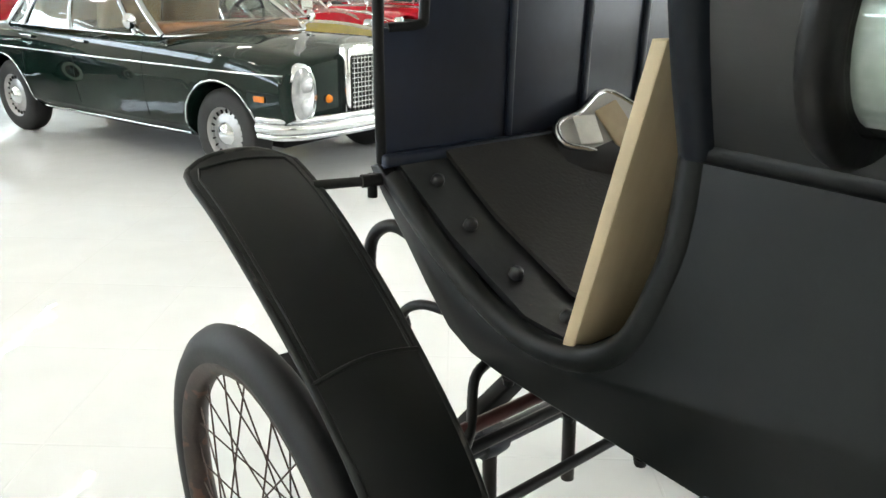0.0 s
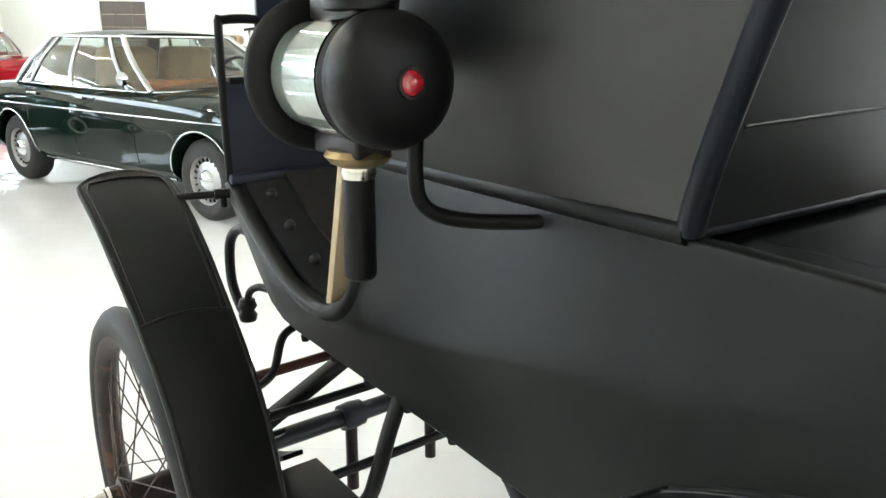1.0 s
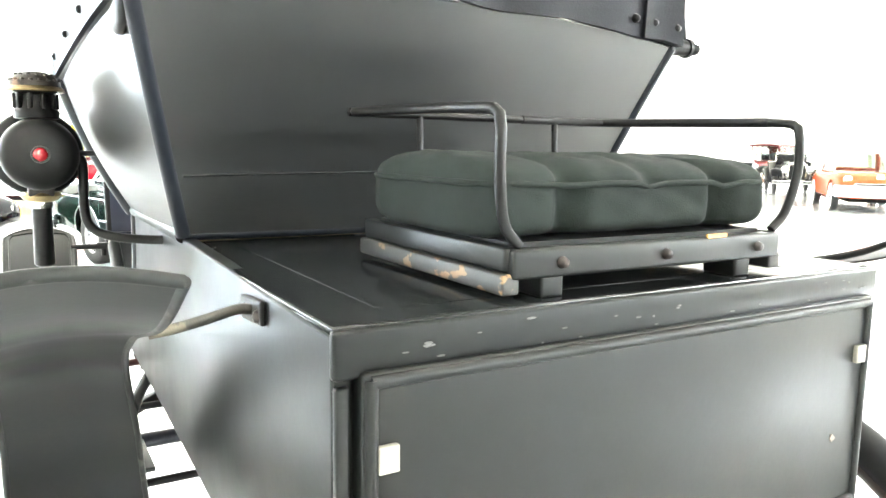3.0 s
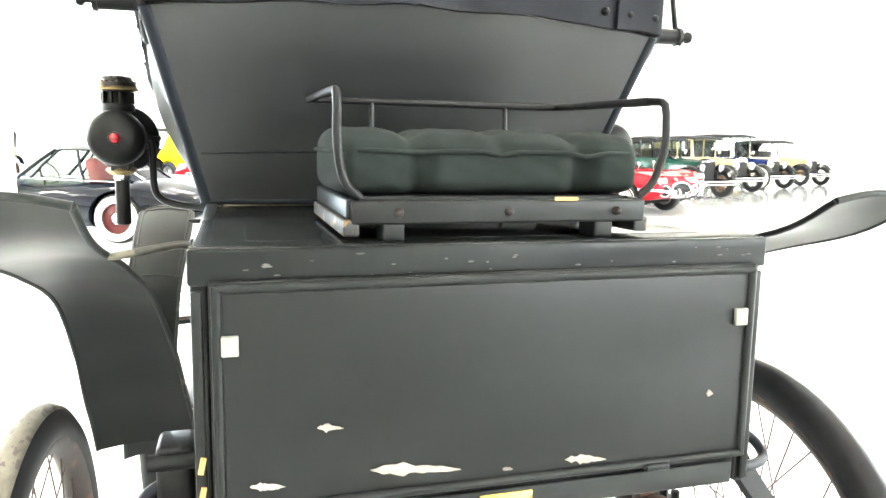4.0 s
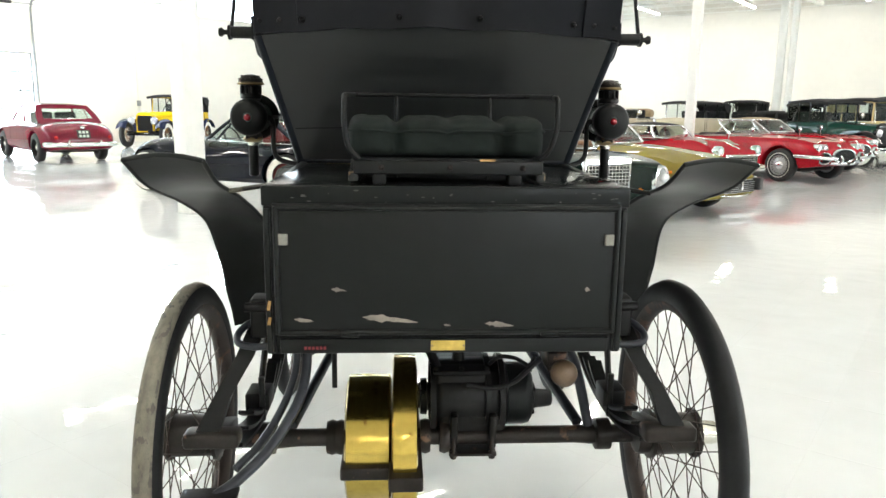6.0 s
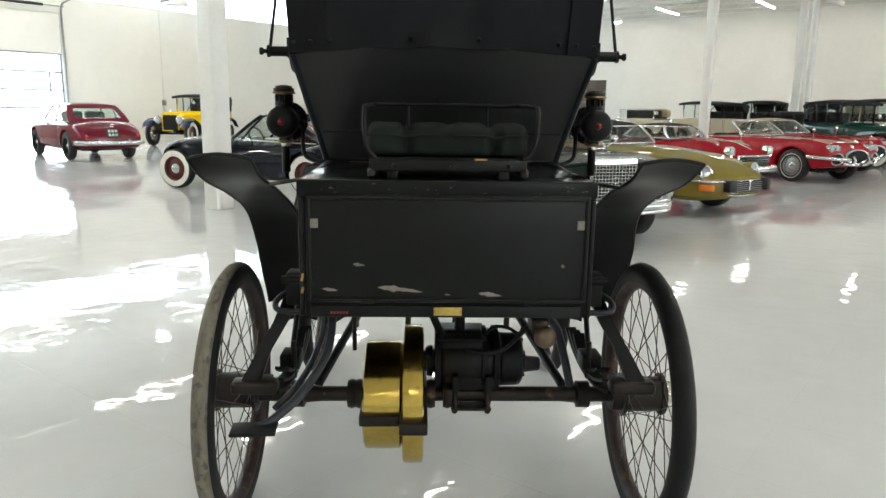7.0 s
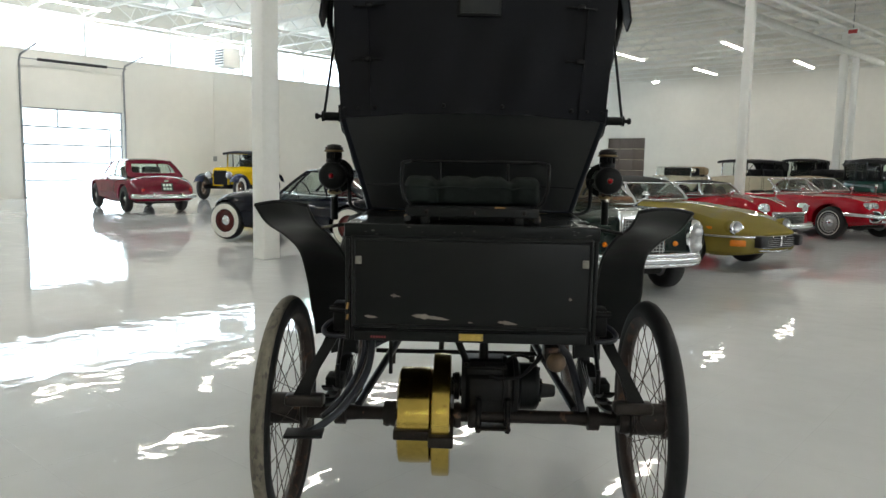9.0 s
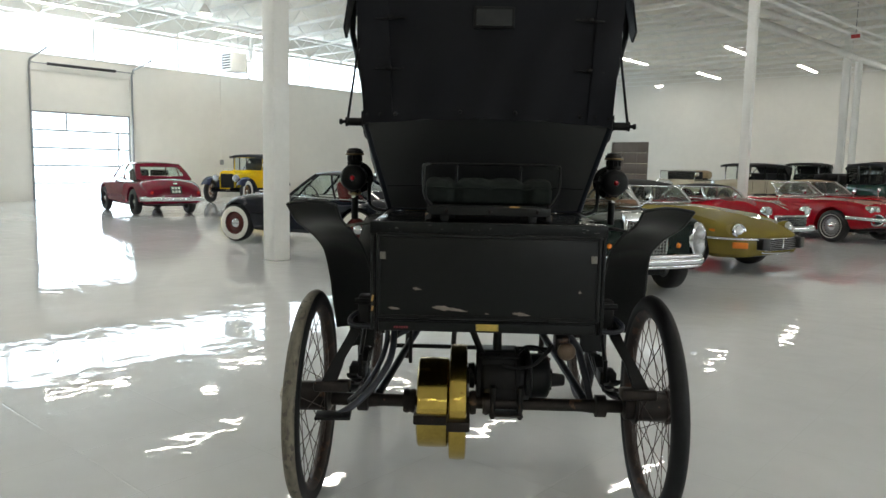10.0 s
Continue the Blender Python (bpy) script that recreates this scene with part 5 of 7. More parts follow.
# ---- the other cars ----
def car_paint(name, colour, flake=0.0):
    m = material(name, colour, 0.3, flake, vary=0.08, scale=2, coat=0.6)
    m.node_tree.nodes["Principled BSDF"].inputs["Specular IOR Level"].default_value = 0.0
    m.node_tree.nodes["Principled BSDF"].inputs["Coat Roughness"].default_value = 0.02
    return m


GREEN_BLACK = car_paint("dark_green_car_paint", (0.004, 0.012, 0.009))
GOLD = car_paint("olive_gold_car_paint", (0.20, 0.155, 0.028))
RED = car_paint("red_car_paint", (0.31, 0.006, 0.014))
MAROON = car_paint("maroon_car_paint", (0.13, 0.003, 0.015))
BLACK_BLUE = car_paint("blue_black_car_paint", (0.003, 0.0045, 0.011))
YELLOW = car_paint("yellow_car_paint", (0.75, 0.5, 0.01))
VINTAGE_GREEN = car_paint("vintage_green_paint", (0.008, 0.045, 0.032))
TAN = car_paint("tan_car_paint", (0.45, 0.33, 0.16))
NAVY_CAR = car_paint("navy_car_paint", (0.01, 0.018, 0.09))
MIDNIGHT = car_paint("midnight_blue_paint", (0.006, 0.010, 0.035))
IVORY = car_paint("ivory_car_paint", (0.6, 0.54, 0.4))
ORANGE = car_paint("orange_car_paint", (0.42, 0.075, 0.025))
OLD_MAROON = car_paint("old_maroon_paint", (0.09, 0.02, 0.018))
BLACK_CAR = car_paint("black_car_paint", (0.006, 0.006, 0.007))
SOFT_TOP = material("black_soft_top", (0.014, 0.014, 0.015), 0.8, vary=0.25, scale=10, bump=0.3, bump_scale=300)
TAN_TOP = material("tan_soft_top", (0.36, 0.27, 0.16), 0.8, vary=0.2, scale=10, bump=0.3, bump_scale=300)
TAN_SEAT = material("tan_leather", (0.30, 0.19, 0.09), 0.5, vary=0.2, scale=10, bump=0.2, bump_scale=120)
RED_SEAT = material("red_leather", (0.25, 0.015, 0.015), 0.45, vary=0.2, scale=10)
GLASS = material("car_glass", (0.80, 0.86, 0.83), 0.0, trans=1.0, ior=1.33)
HEADLIGHT = material("headlamp_glass", (0.42, 0.43, 0.44), 0.08, 0.6, coat=1.0, vary=0.2, scale=30)
AMBER = material("amber_lens", (0.75, 0.2, 0.01), 0.15, coat=0.6)
TAIL_RED = material("red_lens", (0.45, 0.01, 0.01), 0.15, coat=0.6)
TYRE = material("tyre_rubber", (0.014, 0.014, 0.014), 0.6, vary=0.25, scale=14)
WHITEWALL = material("whitewall_rubber", (0.72, 0.7, 0.64), 0.6, vary=0.08, scale=10)
GROOVE = material("shut_line", (0.003, 0.003, 0.003), 0.8)
ALLOY = material("silver_alloy", (0.32, 0.32, 0.32), 0.35, 0.85, vary=0.1, scale=20)
PLATE_BLACK = material("black_plate", (0.01, 0.01, 0.01), 0.4)
PLATE_MARK = material("pale_plate_mark", (0.65, 0.65, 0.6), 0.5)
WOOD = material("varnished_wood", (0.16, 0.075, 0.03), 0.4, vary=0.3, scale=14, stretch=(1, 1, 0.2))

RING_X = [0.0, 0.55, 0.86, 0.965, 1.0, 0.995, 0.955, 0.84, 0.6, 0.3, 0.0]


def ring_z(k, zl, zs, zt, ridge=0.0):
    """Height of a ring's point; ridge lifts the crest of the wing over the bonnet."""
    side = [0.0, 0.0, 0.02, 0.16, 0.45, 0.80, 0.97]
    if k < 7:
        return zl + (zs - zl) * side[k] + ridge * (0, 0, 0, 0, 0, 0.1, 0.6)[k]
    return zs + (zt - zs) * (0.42, 0.78, 0.95, 1.0)[k - 7] + ridge * (1.0, -0.15, 0, 0)[k - 7]


class Shell:
    """A car body skinned over stations of y, half width, low edge, shoulder, crown and wing crest."""

    def __init__(self, stations, steps=5):
        a = smooth_path([(s[0], s[1], s[5] if len(s) > 5 else 0.0) for s in stations], steps)
        b = smooth_path([(s[2], s[3], s[4]) for s in stations], steps)
        self.rows = [(p.x, p.y, q.x, q.y, q.z, p.z) for p, q in zip(a, b)]

    def mesh(self):
        rings = []
        for y, hw, zl, zs, zt, rg in self.rows:
            right = [(hw * RING_X[k], y, ring_z(k, zl, zs, zt, rg)) for k in range(11)]
            rings.append(right + [(-x, yy, z) for x, yy, z in right[-2:0:-1]])
        return loft(rings)

    def at(self, y):
        rows = self.rows
        for r0, r1 in zip(rows, rows[1:]):
            if min(r0[0], r1[0]) <= y <= max(r0[0], r1[0]):
                t = (y - r0[0]) / ((r1[0] - r0[0]) or 1)
                return [r0[i] + (r1[i] - r0[i]) * t for i in range(6)]
        return list(rows[0] if abs(y - rows[0][0]) < abs(y - rows[-1][0]) else rows[-1])

    def side(self, y, z):
        """Half width of the skin at a height."""
        _, hw, zl, zs, zt, rg = self.at(y)
        pts = [(ring_z(k, zl, zs, zt, rg), hw * RING_X[k]) for k in range(1, 11)]
        for (z0, x0), (z1, x1) in zip(pts, pts[1:]):
            if z0 <= z <= z1 and z1 > z0:
                return x0 + (x1 - x0) * (z - z0) / (z1 - z0)
        return pts[-1][1]

    def top(self, y, x=0.0):
        _, hw, zl, zs, zt, rg = self.at(y)
        pts = [(hw * RING_X[k], ring_z(k, zl, zs, zt, rg)) for k in range(5, 11)]
        for (x0, z0), (x1, z1) in zip(pts, pts[1:]):
            if x1 <= abs(x) <= x0:
                return z0 + (z1 - z0) * (x0 - abs(x)) / ((x0 - x1) or 1)
        return zt


def cut_arches(ob, centres, r, half, depth=0.32):
    """Take wheel arches out of a body."""
    c = bmesh.new()
    for y, z in centres:
        for s in (-1, 1):
            lathe([(0, -depth / 2), (r, -depth / 2), (r, depth / 2), (0, depth / 2)], pose(s * (half - depth / 2 + 0.06), y, z, 0, 90, 0), seg=28, bm=c)
    bmesh.ops.recalc_face_normals(c, faces=c.faces[:])
    me = bpy.data.meshes.new("cutter")
    c.to_mesh(me)
    c.free()
    tool = new("cutter", me)
    tool.matrix_world = ob.matrix_world
    m = ob.modifiers.new("arches", "BOOLEAN")
    m.operation, m.solver, m.object = "DIFFERENCE", "EXACT", tool
    tool.parent = ob.parent
    bpy.context.view_layer.update()
    done = bpy.data.meshes.new_from_object(ob.evaluated_get(bpy.context.evaluated_depsgraph_get()))
    ob.modifiers.clear()
    ob.data = done
    done.set_sharp_from_angle(angle=radians(35))
    bpy.data.objects.remove(tool)


def road_wheel(parent, x, y, r, w, style, side):
    """A tyre with rim and centre; style: disc, wire, alloy, wood, whitewall."""
    m = pose(x, y, r, 0, 90 * side, 0)
    tyre = part("wheel", lathe([(r * 0.60, -w / 2), (r * 0.8, -w / 2 - 0.008), (r * 0.93, -w / 2 + 0.006), (r * 0.985, -w * 0.36), (r, -w * 0.2), (r, w * 0.2), (r * 0.985, w * 0.36), (r * 0.93, w / 2 - 0.006), (r * 0.8, w / 2 + 0.008), (r * 0.60, w / 2)], m, seg=40, closed=True), TYRE, parent)
    if "white" in style:
        q0, q1 = (0.70, 0.745) if "thin" in style else (0.62, 0.90)
        part("whitewall", lathe([(r * q0, w / 2 + 0.003), (r * (q0 * 0.6 + q1 * 0.4), w / 2 + 0.009), (r * (q0 * 0.3 + q1 * 0.7), w / 2 + 0.010), (r * q1, w / 2 + 0.005), (r * 0.72, w / 2 - 0.004)], m, seg=40, closed=True), WHITEWALL, tyre)
    dish = w / 2 - 0.02
    if "wood" in style or "wire" in style:
        part("rim", lathe([(r * 0.62, -w * 0.4), (r * 0.68, -w * 0.45), (r * 0.68, w * 0.45), (r * 0.62, w * 0.4)], m, seg=36, closed=True), CHROME if "wire" in style else BLACK_CAR, tyre)
        n = 12 if "wood" in style else 24
        sp = tube([(r * 0.1, 0, 0.0 if "wood" in style else 0.03), (r * 0.63, 0, 0.0)], 0.016 if "wood" in style else 0.004, seg=6)
        first_spoke = None
        for i in range(n):
            mm = m @ pose(0, 0, 0, 0, 0, 360 * i / n)
            if first_spoke is None:
                first_spoke = part("spoke", sp, WOOD if "wood" in style else CHROME, tyre)
                first_spoke.matrix_basis = mm
            else:
                share("spoke", first_spoke, tyre, mm)
        part("hub", lathe([(0, 0.07), (r * 0.12, 0.06), (r * 0.17, 0.02), (r * 0.17, -0.05), (0, -0.05)], m, seg=20), NICKEL, tyre)
    else:
        rim = ALLOY if ("alloy" in style or "disc" in style) else OLD_MAROON
        part("rim", lathe([(0, dish + 0.008), (r * 0.2, dish + 0.006), (r * 0.40, dish - 0.004), (r * 0.48, dish - 0.022), (r * 0.55, dish - 0.020), (r * 0.585, dish + 0.014), (r * 0.62, dish + 0.016), (r * 0.63, dish + 0.004), (r * 0.62, -w * 0.3), (0, -w * 0.3)], m, seg=36), rim, tyre)
        part("hub_cap", lathe([(0, dish + 0.04), (r * 0.1, dish + 0.038), (r * 0.2, dish + 0.024), (r * 0.26, dish + 0.002), (0, dish)], m, seg=24), CHROME, tyre)
        if "alloy" in style or "disc" in style:
            slot = box((r * 0.085, r * 0.035, 0.012), (r * 0.50, 0, dish - 0.013), bevel=0.002)
            first_slot = None
            for i in range(20):
                mm = m @ pose(0, 0, 0, 0, 0, 360 * i / 20)
                if first_slot is None:
                    first_slot = part("slot", slot, GROOVE, tyre)
                    first_slot.matrix_basis = mm
                else:
                    share("slot", first_slot, tyre, mm)
    return tyre


def headlamp(parent, x, y, z, r, rim=CHROME, tilt=0, deep=0.06, yaw=0):
    m = pose(x, y, z, -90 + tilt, 0, yaw)
    h = part("headlight", lathe([(0, r * 0.32), (r * 0.5, r * 0.26), (r * 0.86, r * 0.08), (r * 0.9, 0), (0, 0)], m, seg=24), HEADLIGHT, parent, "round glass headlight")
    part("rim", lathe([(r * 0.86, 0.012), (r * 0.98, 0.014), (r * 1.06, 0.0), (r * 1.0, -deep), (r * 0.86, -deep), (r * 0.86, -0.002)], m, seg=24, closed=True), rim, h)
    return h


def greenhouse(car, base, roof, roof_mat, pillar_mat, pillars=(0.0, 0.5, 1.0), sides=True, rear=True, bulge=0.05, roof_front=True, back=(0.12, 0.96)):
    """Windows, pillars and roof. base: (y front, y rear, half width, z front, z rear); roof: (y front, y rear, half width, z)."""
    yf, yr, wb, zf, zr = base
    rf, rr, wr, zt = roof

    def edge(side, f, h):
        """f from 0 at the front to 1 at the rear, h from belt to roof."""
        b = Vector((side * wb * (1 - 0.06 * abs(2 * f - 1) ** 3), yf + (yr - yf) * f, zf + (zr - zf) * f))
        t = Vector((side * wr * (1 - 0.08 * abs(2 * f - 1) ** 3), rf + (rr - rf) * f, zt - 0.05))
        p = b + (t - b) * h
        return p + Vector((side * 0.03 * math.sin(math.pi * h), 0, 0))

    part("windscreen", sheet([[edge(-1, 0, h).lerp(edge(1, 0, h), u) + Vector((0, bulge * math.sin(math.pi * u) ** 0.8, 0)) for u in (0, 0.1, 0.25, 0.5, 0.75, 0.9, 1)] for h in (0, 0.35, 0.7, 1.0)], 0.004), GLASS, car, "clear windscreen")
    if rear:
        part("rear_window", sheet([[edge(-0.9, 1, h).lerp(edge(0.9, 1, h), u) - Vector((0, 0.6 * bulge * math.sin(math.pi * u) ** 0.8, 0)) for u in (0, 0.1, 0.25, 0.5, 0.75, 0.9, 1)] for h in (back[0], back[0] * 0.67 + back[1] * 0.33, back[0] * 0.33 + back[1] * 0.67, back[1])], 0.004), GLASS, car)
    for s in (-1, 1):
        if sides:
            for p0, p1 in zip(pillars, pillars[1:]):
                part("side_window", sheet([[edge(s, f, h) for f in (p0 + 0.02, (p0 + p1) / 2, p1 - 0.02)] for h in (0.02, 0.5, 0.97)], 0.004), GLASS, car)
        for f in (pillars if sides else (0.0,)):
            rr_ = 0.018 if 0 < f < 1 else 0.026
            part("pillar", tube([edge(s, f, h / 5) for h in range(6)], rr_, seg=8), pillar_mat, car)
        if sides:
            part("window_trim", tube([edge(s, f / 12, 0.0) for f in range(13)], 0.009, seg=8), CHROME, car)
            part("window_trim", tube([edge(s, f / 12, 1.0) + Vector((s * 0.01, 0, 0)) for f in range(13)], 0.012, seg=8), pillar_mat, car)
    part("screen_frame", tube([edge(-1, 0, 0).lerp(edge(1, 0, 0), u / 10) + Vector((0, bulge * math.sin(math.pi * u / 10) ** 0.8, 0)) for u in range(11)], 0.012, seg=8), CHROME, car)
    part("screen_frame", tube([edge(-1, 0, 1).lerp(edge(1, 0, 1), u / 10) + Vector((0, bulge * math.sin(math.pi * u / 10) ** 0.8, 0)) for u in range(11)], 0.014, seg=8), pillar_mat, car)
    if roof_front:
        grid = []
        for j in range(13):
            f = j / 12
            row = []
            for i in range(13):
                u = -1 + 2 * i / 12
                p = edge(-1, f, 1).lerp(edge(1, f, 1), (u + 1) / 2)
                end = math.sin(math.pi * u / 2 + math.pi / 2) ** 0.8 if abs(u) < 1 else 0
                add = bulge * end if j == 0 else (-0.6 * bulge * end if j == 12 else 0)
                row.append(p + Vector((0, add, 0.055 * (1 - abs(u) ** 3) * math.sin(math.pi * (0.15 + 0.7 * f)) + 0.0)))
            grid.append(row)
        part("roof", sheet(grid, 0.02), roof_mat, car)
        if rear:
            for s in (-1, 1):
                part("rear_quarter", sheet([[edge(s, 1, h).lerp(edge(s * 0.82, 1, h) - Vector((0, 0.02, 0)), u) for u in (0, 1)] for h in (0, 0.5, 1.0)], 0.02), roof_mat, car)
            part("rear_deck", sheet([[edge(-1, 1, h).lerp(edge(1, 1, h), u / 6) - Vector((0, 0.6 * bulge * math.sin(math.pi * u / 6) ** 0.8, 0)) for u in range(7)] for h in (-0.04, back[0] + 0.01)], 0.02), roof_mat, car)
            if back[1] < 0.95:
                part("rear_header", sheet([[edge(-1, 1, h).lerp(edge(1, 1, h), u / 6) - Vector((0, 0.6 * bulge * math.sin(math.pi * u / 6) ** 0.8, 0)) for u in range(7)] for h in (back[1] - 0.01, 1.0)], 0.02), roof_mat, car)
                part("window_trim", tube([edge(-0.84, 1, back[0] + 0.01).lerp(edge(0.84, 1, back[0] + 0.01), u / 10) - Vector((0, 0.6 * bulge * math.sin(math.pi * u / 10) ** 0.8 + 0.012, 0)) for u in range(11)], 0.009, seg=6), CHROME, car)
    return edge


def seats(car, y, z, mat, wide=0.5, rows=1, gap=0.9):
    for r in range(rows):
        for s in (-1, 1):
            st = part("seat", box((wide, 0.5, 0.22), (s * wide * 0.56, y - r * gap, z), bevel=0.05), mat, car)
            part("backrest", box((wide, 0.16, 0.52), (s * wide * 0.56, y - 0.28 - r * gap, z + 0.30), (-12, 0, 0), bevel=0.06), mat, st)
    part("steering_wheel", lathe([(0.18, -0.01), (0.2, -0.01), (0.2, 0.01), (0.18, 0.01)], pose(-wide * 0.56, y + 0.45, z + 0.30, 65, 0, 0), seg=28, closed=True), DARK, car)


def shut_line(car, shell, y, z0, z1, lean=0.0):
    for s in (-1, 1):
        pts = [(s * (shell.side(y + lean * t, z0 + (z1 - z0) * t) - 0.001), y + lean * t, z0 + (z1 - z0) * t) for t in (i / 8 for i in range(9))]
        part("shut_line", tube(pts, 0.004, seg=5), GROOVE, car)


def side_strip(car, shell, y0, y1, z, r=0.011, mat=CHROME, dz=0.0):
    for s in (-1, 1):
        pts = []
        for i in range(25):
            y = y0 + (y1 - y0) * i / 24
            zz = z + dz * i / 24
            pts.append((s * (shell.side(y, zz) + 0.002), y, zz))
        part("chrome_strip", tube(pts, r, seg=6), mat, car)


def arch_trim(car, shell, y, zc, r, a0=0, a1=180, mat=CHROME, thick=0.012):
    for s in (-1, 1):
        pts = []
        for i in range(19):
            a = radians(a0 + (a1 - a0) * i / 18)
            yy, zz = y + r * math.cos(a), zc + r * math.sin(a)
            pts.append((s * (shell.side(yy, zz) + 0.002), yy, zz))
        part("arch_trim", tube(pts, thick, seg=6), mat, car)


def curved_bumper(car, y, half, z, r, name="bumper", back=0.25, mat=CHROME, bow=0.06, flat=1.6):
    pts = smooth_path([(-half, y - back, z), (-half * 0.97, y - back * 0.45, z), (-half * 0.8, y - back * 0.1, z), (-half * 0.4, y + bow * 0.7, z), (0, y + bow, z), (half * 0.4, y + bow * 0.7, z), (half * 0.8, y - back * 0.1, z), (half * 0.97, y - back * 0.45, z), (half, y - back, z)], 5)
    return part(name, tube(pts, r, seg=10, flat=flat), mat, car, "chrome bumper")


def place(front_axle, heading, wheelbase):
    """The pose of a car from the ground under its front axle and its heading."""
    h = Vector((*heading, 0)).normalized()
    c = Vector((*front_axle, 0)) - h * wheelbase / 2
    return Matrix.Translation(c) @ Matrix.Rotation(math.atan2(-h.x, h.y), 4, "Z")


def common(car, shell, body_mat, wb, r, w, half, style, track_in=0.02, arch=1.18, label_body=""):
    body = part("body", shell.mesh(), body_mat, car, label_body, 35)
    cut_arches(body, ((wb / 2, r), (-wb / 2, r)), r * arch, half)
    for y in (wb / 2, -wb / 2):
        for s in (-1, 1):
            road_wheel(car, s * (half - track_in - w / 2), y, r, w, style, s)
    part("underbody", box((half * 1.2, wb * 1.2, 0.14), (0, 0, r * 0.85), bevel=0.03), GROOVE, car)
    return body


# the dark green saloon
def saloon():
    wb = 2.83
    car = empty("saloon_car", place((2.57, 5.17), (0.322, -0.947), wb), "dark green chrome-trimmed sixties saloon with tan interior", "car", "parked cars")
    sh = Shell([(-2.66, 0.58, 0.45, 0.62, 0.70), (-2.60, 0.74, 0.38, 0.76, 0.82), (-2.3, 0.82, 0.30, 0.86, 0.92), (-1.4, 0.86, 0.24, 0.91, 0.96), (0, 0.866, 0.23, 0.90, 0.95), (0.7, 0.86, 0.23, 0.885, 0.95, 0.005), (1.38, 0.855, 0.25, 0.86, 0.935, 0.02), (1.75, 0.84, 0.30, 0.83, 0.905, 0.022), (1.93, 0.82, 0.35, 0.805, 0.885, 0.02), (2.01, 0.80, 0.40, 0.78, 0.87, 0.015), (2.045, 0.77, 0.44, 0.75, 0.845, 0.01)])
    common(car, sh, GREEN_BLACK, wb, 0.315, 0.185, 0.865, "alloy", track_in=0.055, arch=1.15)
    greenhouse(car, (0.72, -1.45, 0.77, 0.93, 0.94), (0.10, -1.02, 0.59, 1.41), GREEN_BLACK, CHROME, pillars=(0.0, 0.13, 0.52, 0.86, 1.0), bulge=0.09)
    seats(car, 0.0, 0.72, TAN_SEAT, 0.55, 2, 0.95)
    part("dashboard", box((1.4, 0.3, 0.12), (0, 0.55, 0.96), bevel=0.03), WOOD, car)
    side_strip(car, sh, -2.45, 2.0, 0.755, 0.0075)
    side_strip(car, sh, -0.98, 1.0, 0.27, 0.011)
    for y in (wb / 2, -wb / 2):
        arch_trim(car, sh, y, 0.315, 0.375, thick=0.007)
    for y in (0.62, -0.28, -1.05):
        shut_line(car, sh, y, 0.3, 0.9)
    for y in (0.42 - 0.6, -0.95):
        for s in (-1, 1):
            part("door_handle", box((0.02, 0.16, 0.022), (s * (sh.side(y, 0.86) + 0.018), y, 0.86), bevel=0.006), CHROME, car)
    g = part("grille", box((0.55, 0.10, 0.49), (0, 2.05, 0.685), bevel=0.03), CHROME, car, "upright chrome grille shell")
    part("grille_core", box((0.49, 0.02, 0.40), (0, 2.095, 0.655)), GROOVE, g)
    for i in range(12):
        part("grille_bar", box((0.49, 0.012, 0.007), (0, 2.108, 0.475 + i * 0.033)), CHROME, g)
    for i in range(13):
        part("grille_bar", box((0.007, 0.012, 0.39), (-0.228 + i * 0.038, 2.111, 0.655)), CHROME, g)
    part("badge", lathe([(0.03, -0.004), (0.036, -0.004), (0.036, 0.004), (0.03, 0.004)], pose(0, 2.120, 0.69, 90), seg=20, closed=True), CHROME, g)
    for s in (-1, 1):
        m = pose(s * 0.665, 2.045, 0.635, -90, 0, s * -12)
        h = part("headlight", lathe([(0, 0.055), (0.06, 0.048), (0.105, 0.02), (0.115, 0), (0, 0)], m @ Matrix.Diagonal((0.88, 1.62, 1, 1)), seg=28), HEADLIGHT, car, "tall oval glass headlight unit")
        part("rim", lathe([(0.108, 0.018), (0.122, 0.012), (0.126, -0.08), (0.108, -0.08)], m @ Matrix.Diagonal((0.88, 1.60, 1, 1)), seg=28, closed=True), CHROME, h)
        for dz in (0.07, -0.08):
            part("lens", lathe([(0, 0.02), (0.05, 0.014), (0.062, 0)], pose(s * 0.665, 2.092, 0.635 + dz, -90), seg=18), HEADLIGHT, h)
        part("fog_light", lathe([(0, 0.026), (0.023, 0.018), (0.030, 0)], pose(s * 0.42, 2.05, 0.58, -90), seg=16), AMBER, car, "round amber lamp")
        part("side_marker", box((0.012, 0.10, 0.04), (s * (sh.side(1.82, 0.60) + 0.004), 1.82, 0.60), bevel=0.006), AMBER, car, "amber side marker")
        part("mirror_arm", tube([(s * 0.80, 0.62, 0.94), (s * 0.89, 0.62, 1.0)], 0.01, seg=6), CHROME, car)
        part("mirror", lathe([(0, 0.03), (0.045, 0.02), (0.055, 0), (0, 0)], pose(s * 0.91, 0.62, 1.04, -90), seg=16), CHROME, car)
    for z, r in ((0.465, 0.020), (0.41, 0.032), (0.355, 0.018)):
        curved_bumper(car, 2.09, 0.815, z, r, back=0.32, flat=1.2)
        curved_bumper(car, -2.66, 0.84, z, r, back=-0.3, bow=-0.06, flat=1.2)
    for s in (-1, 1):
        part("wiper", tube([(s * 0.1 + 0.1, 0.80, 0.985), (s * 0.1 - 0.35, 0.74, 1.03)], 0.006, seg=5), DARK, car)
    return car


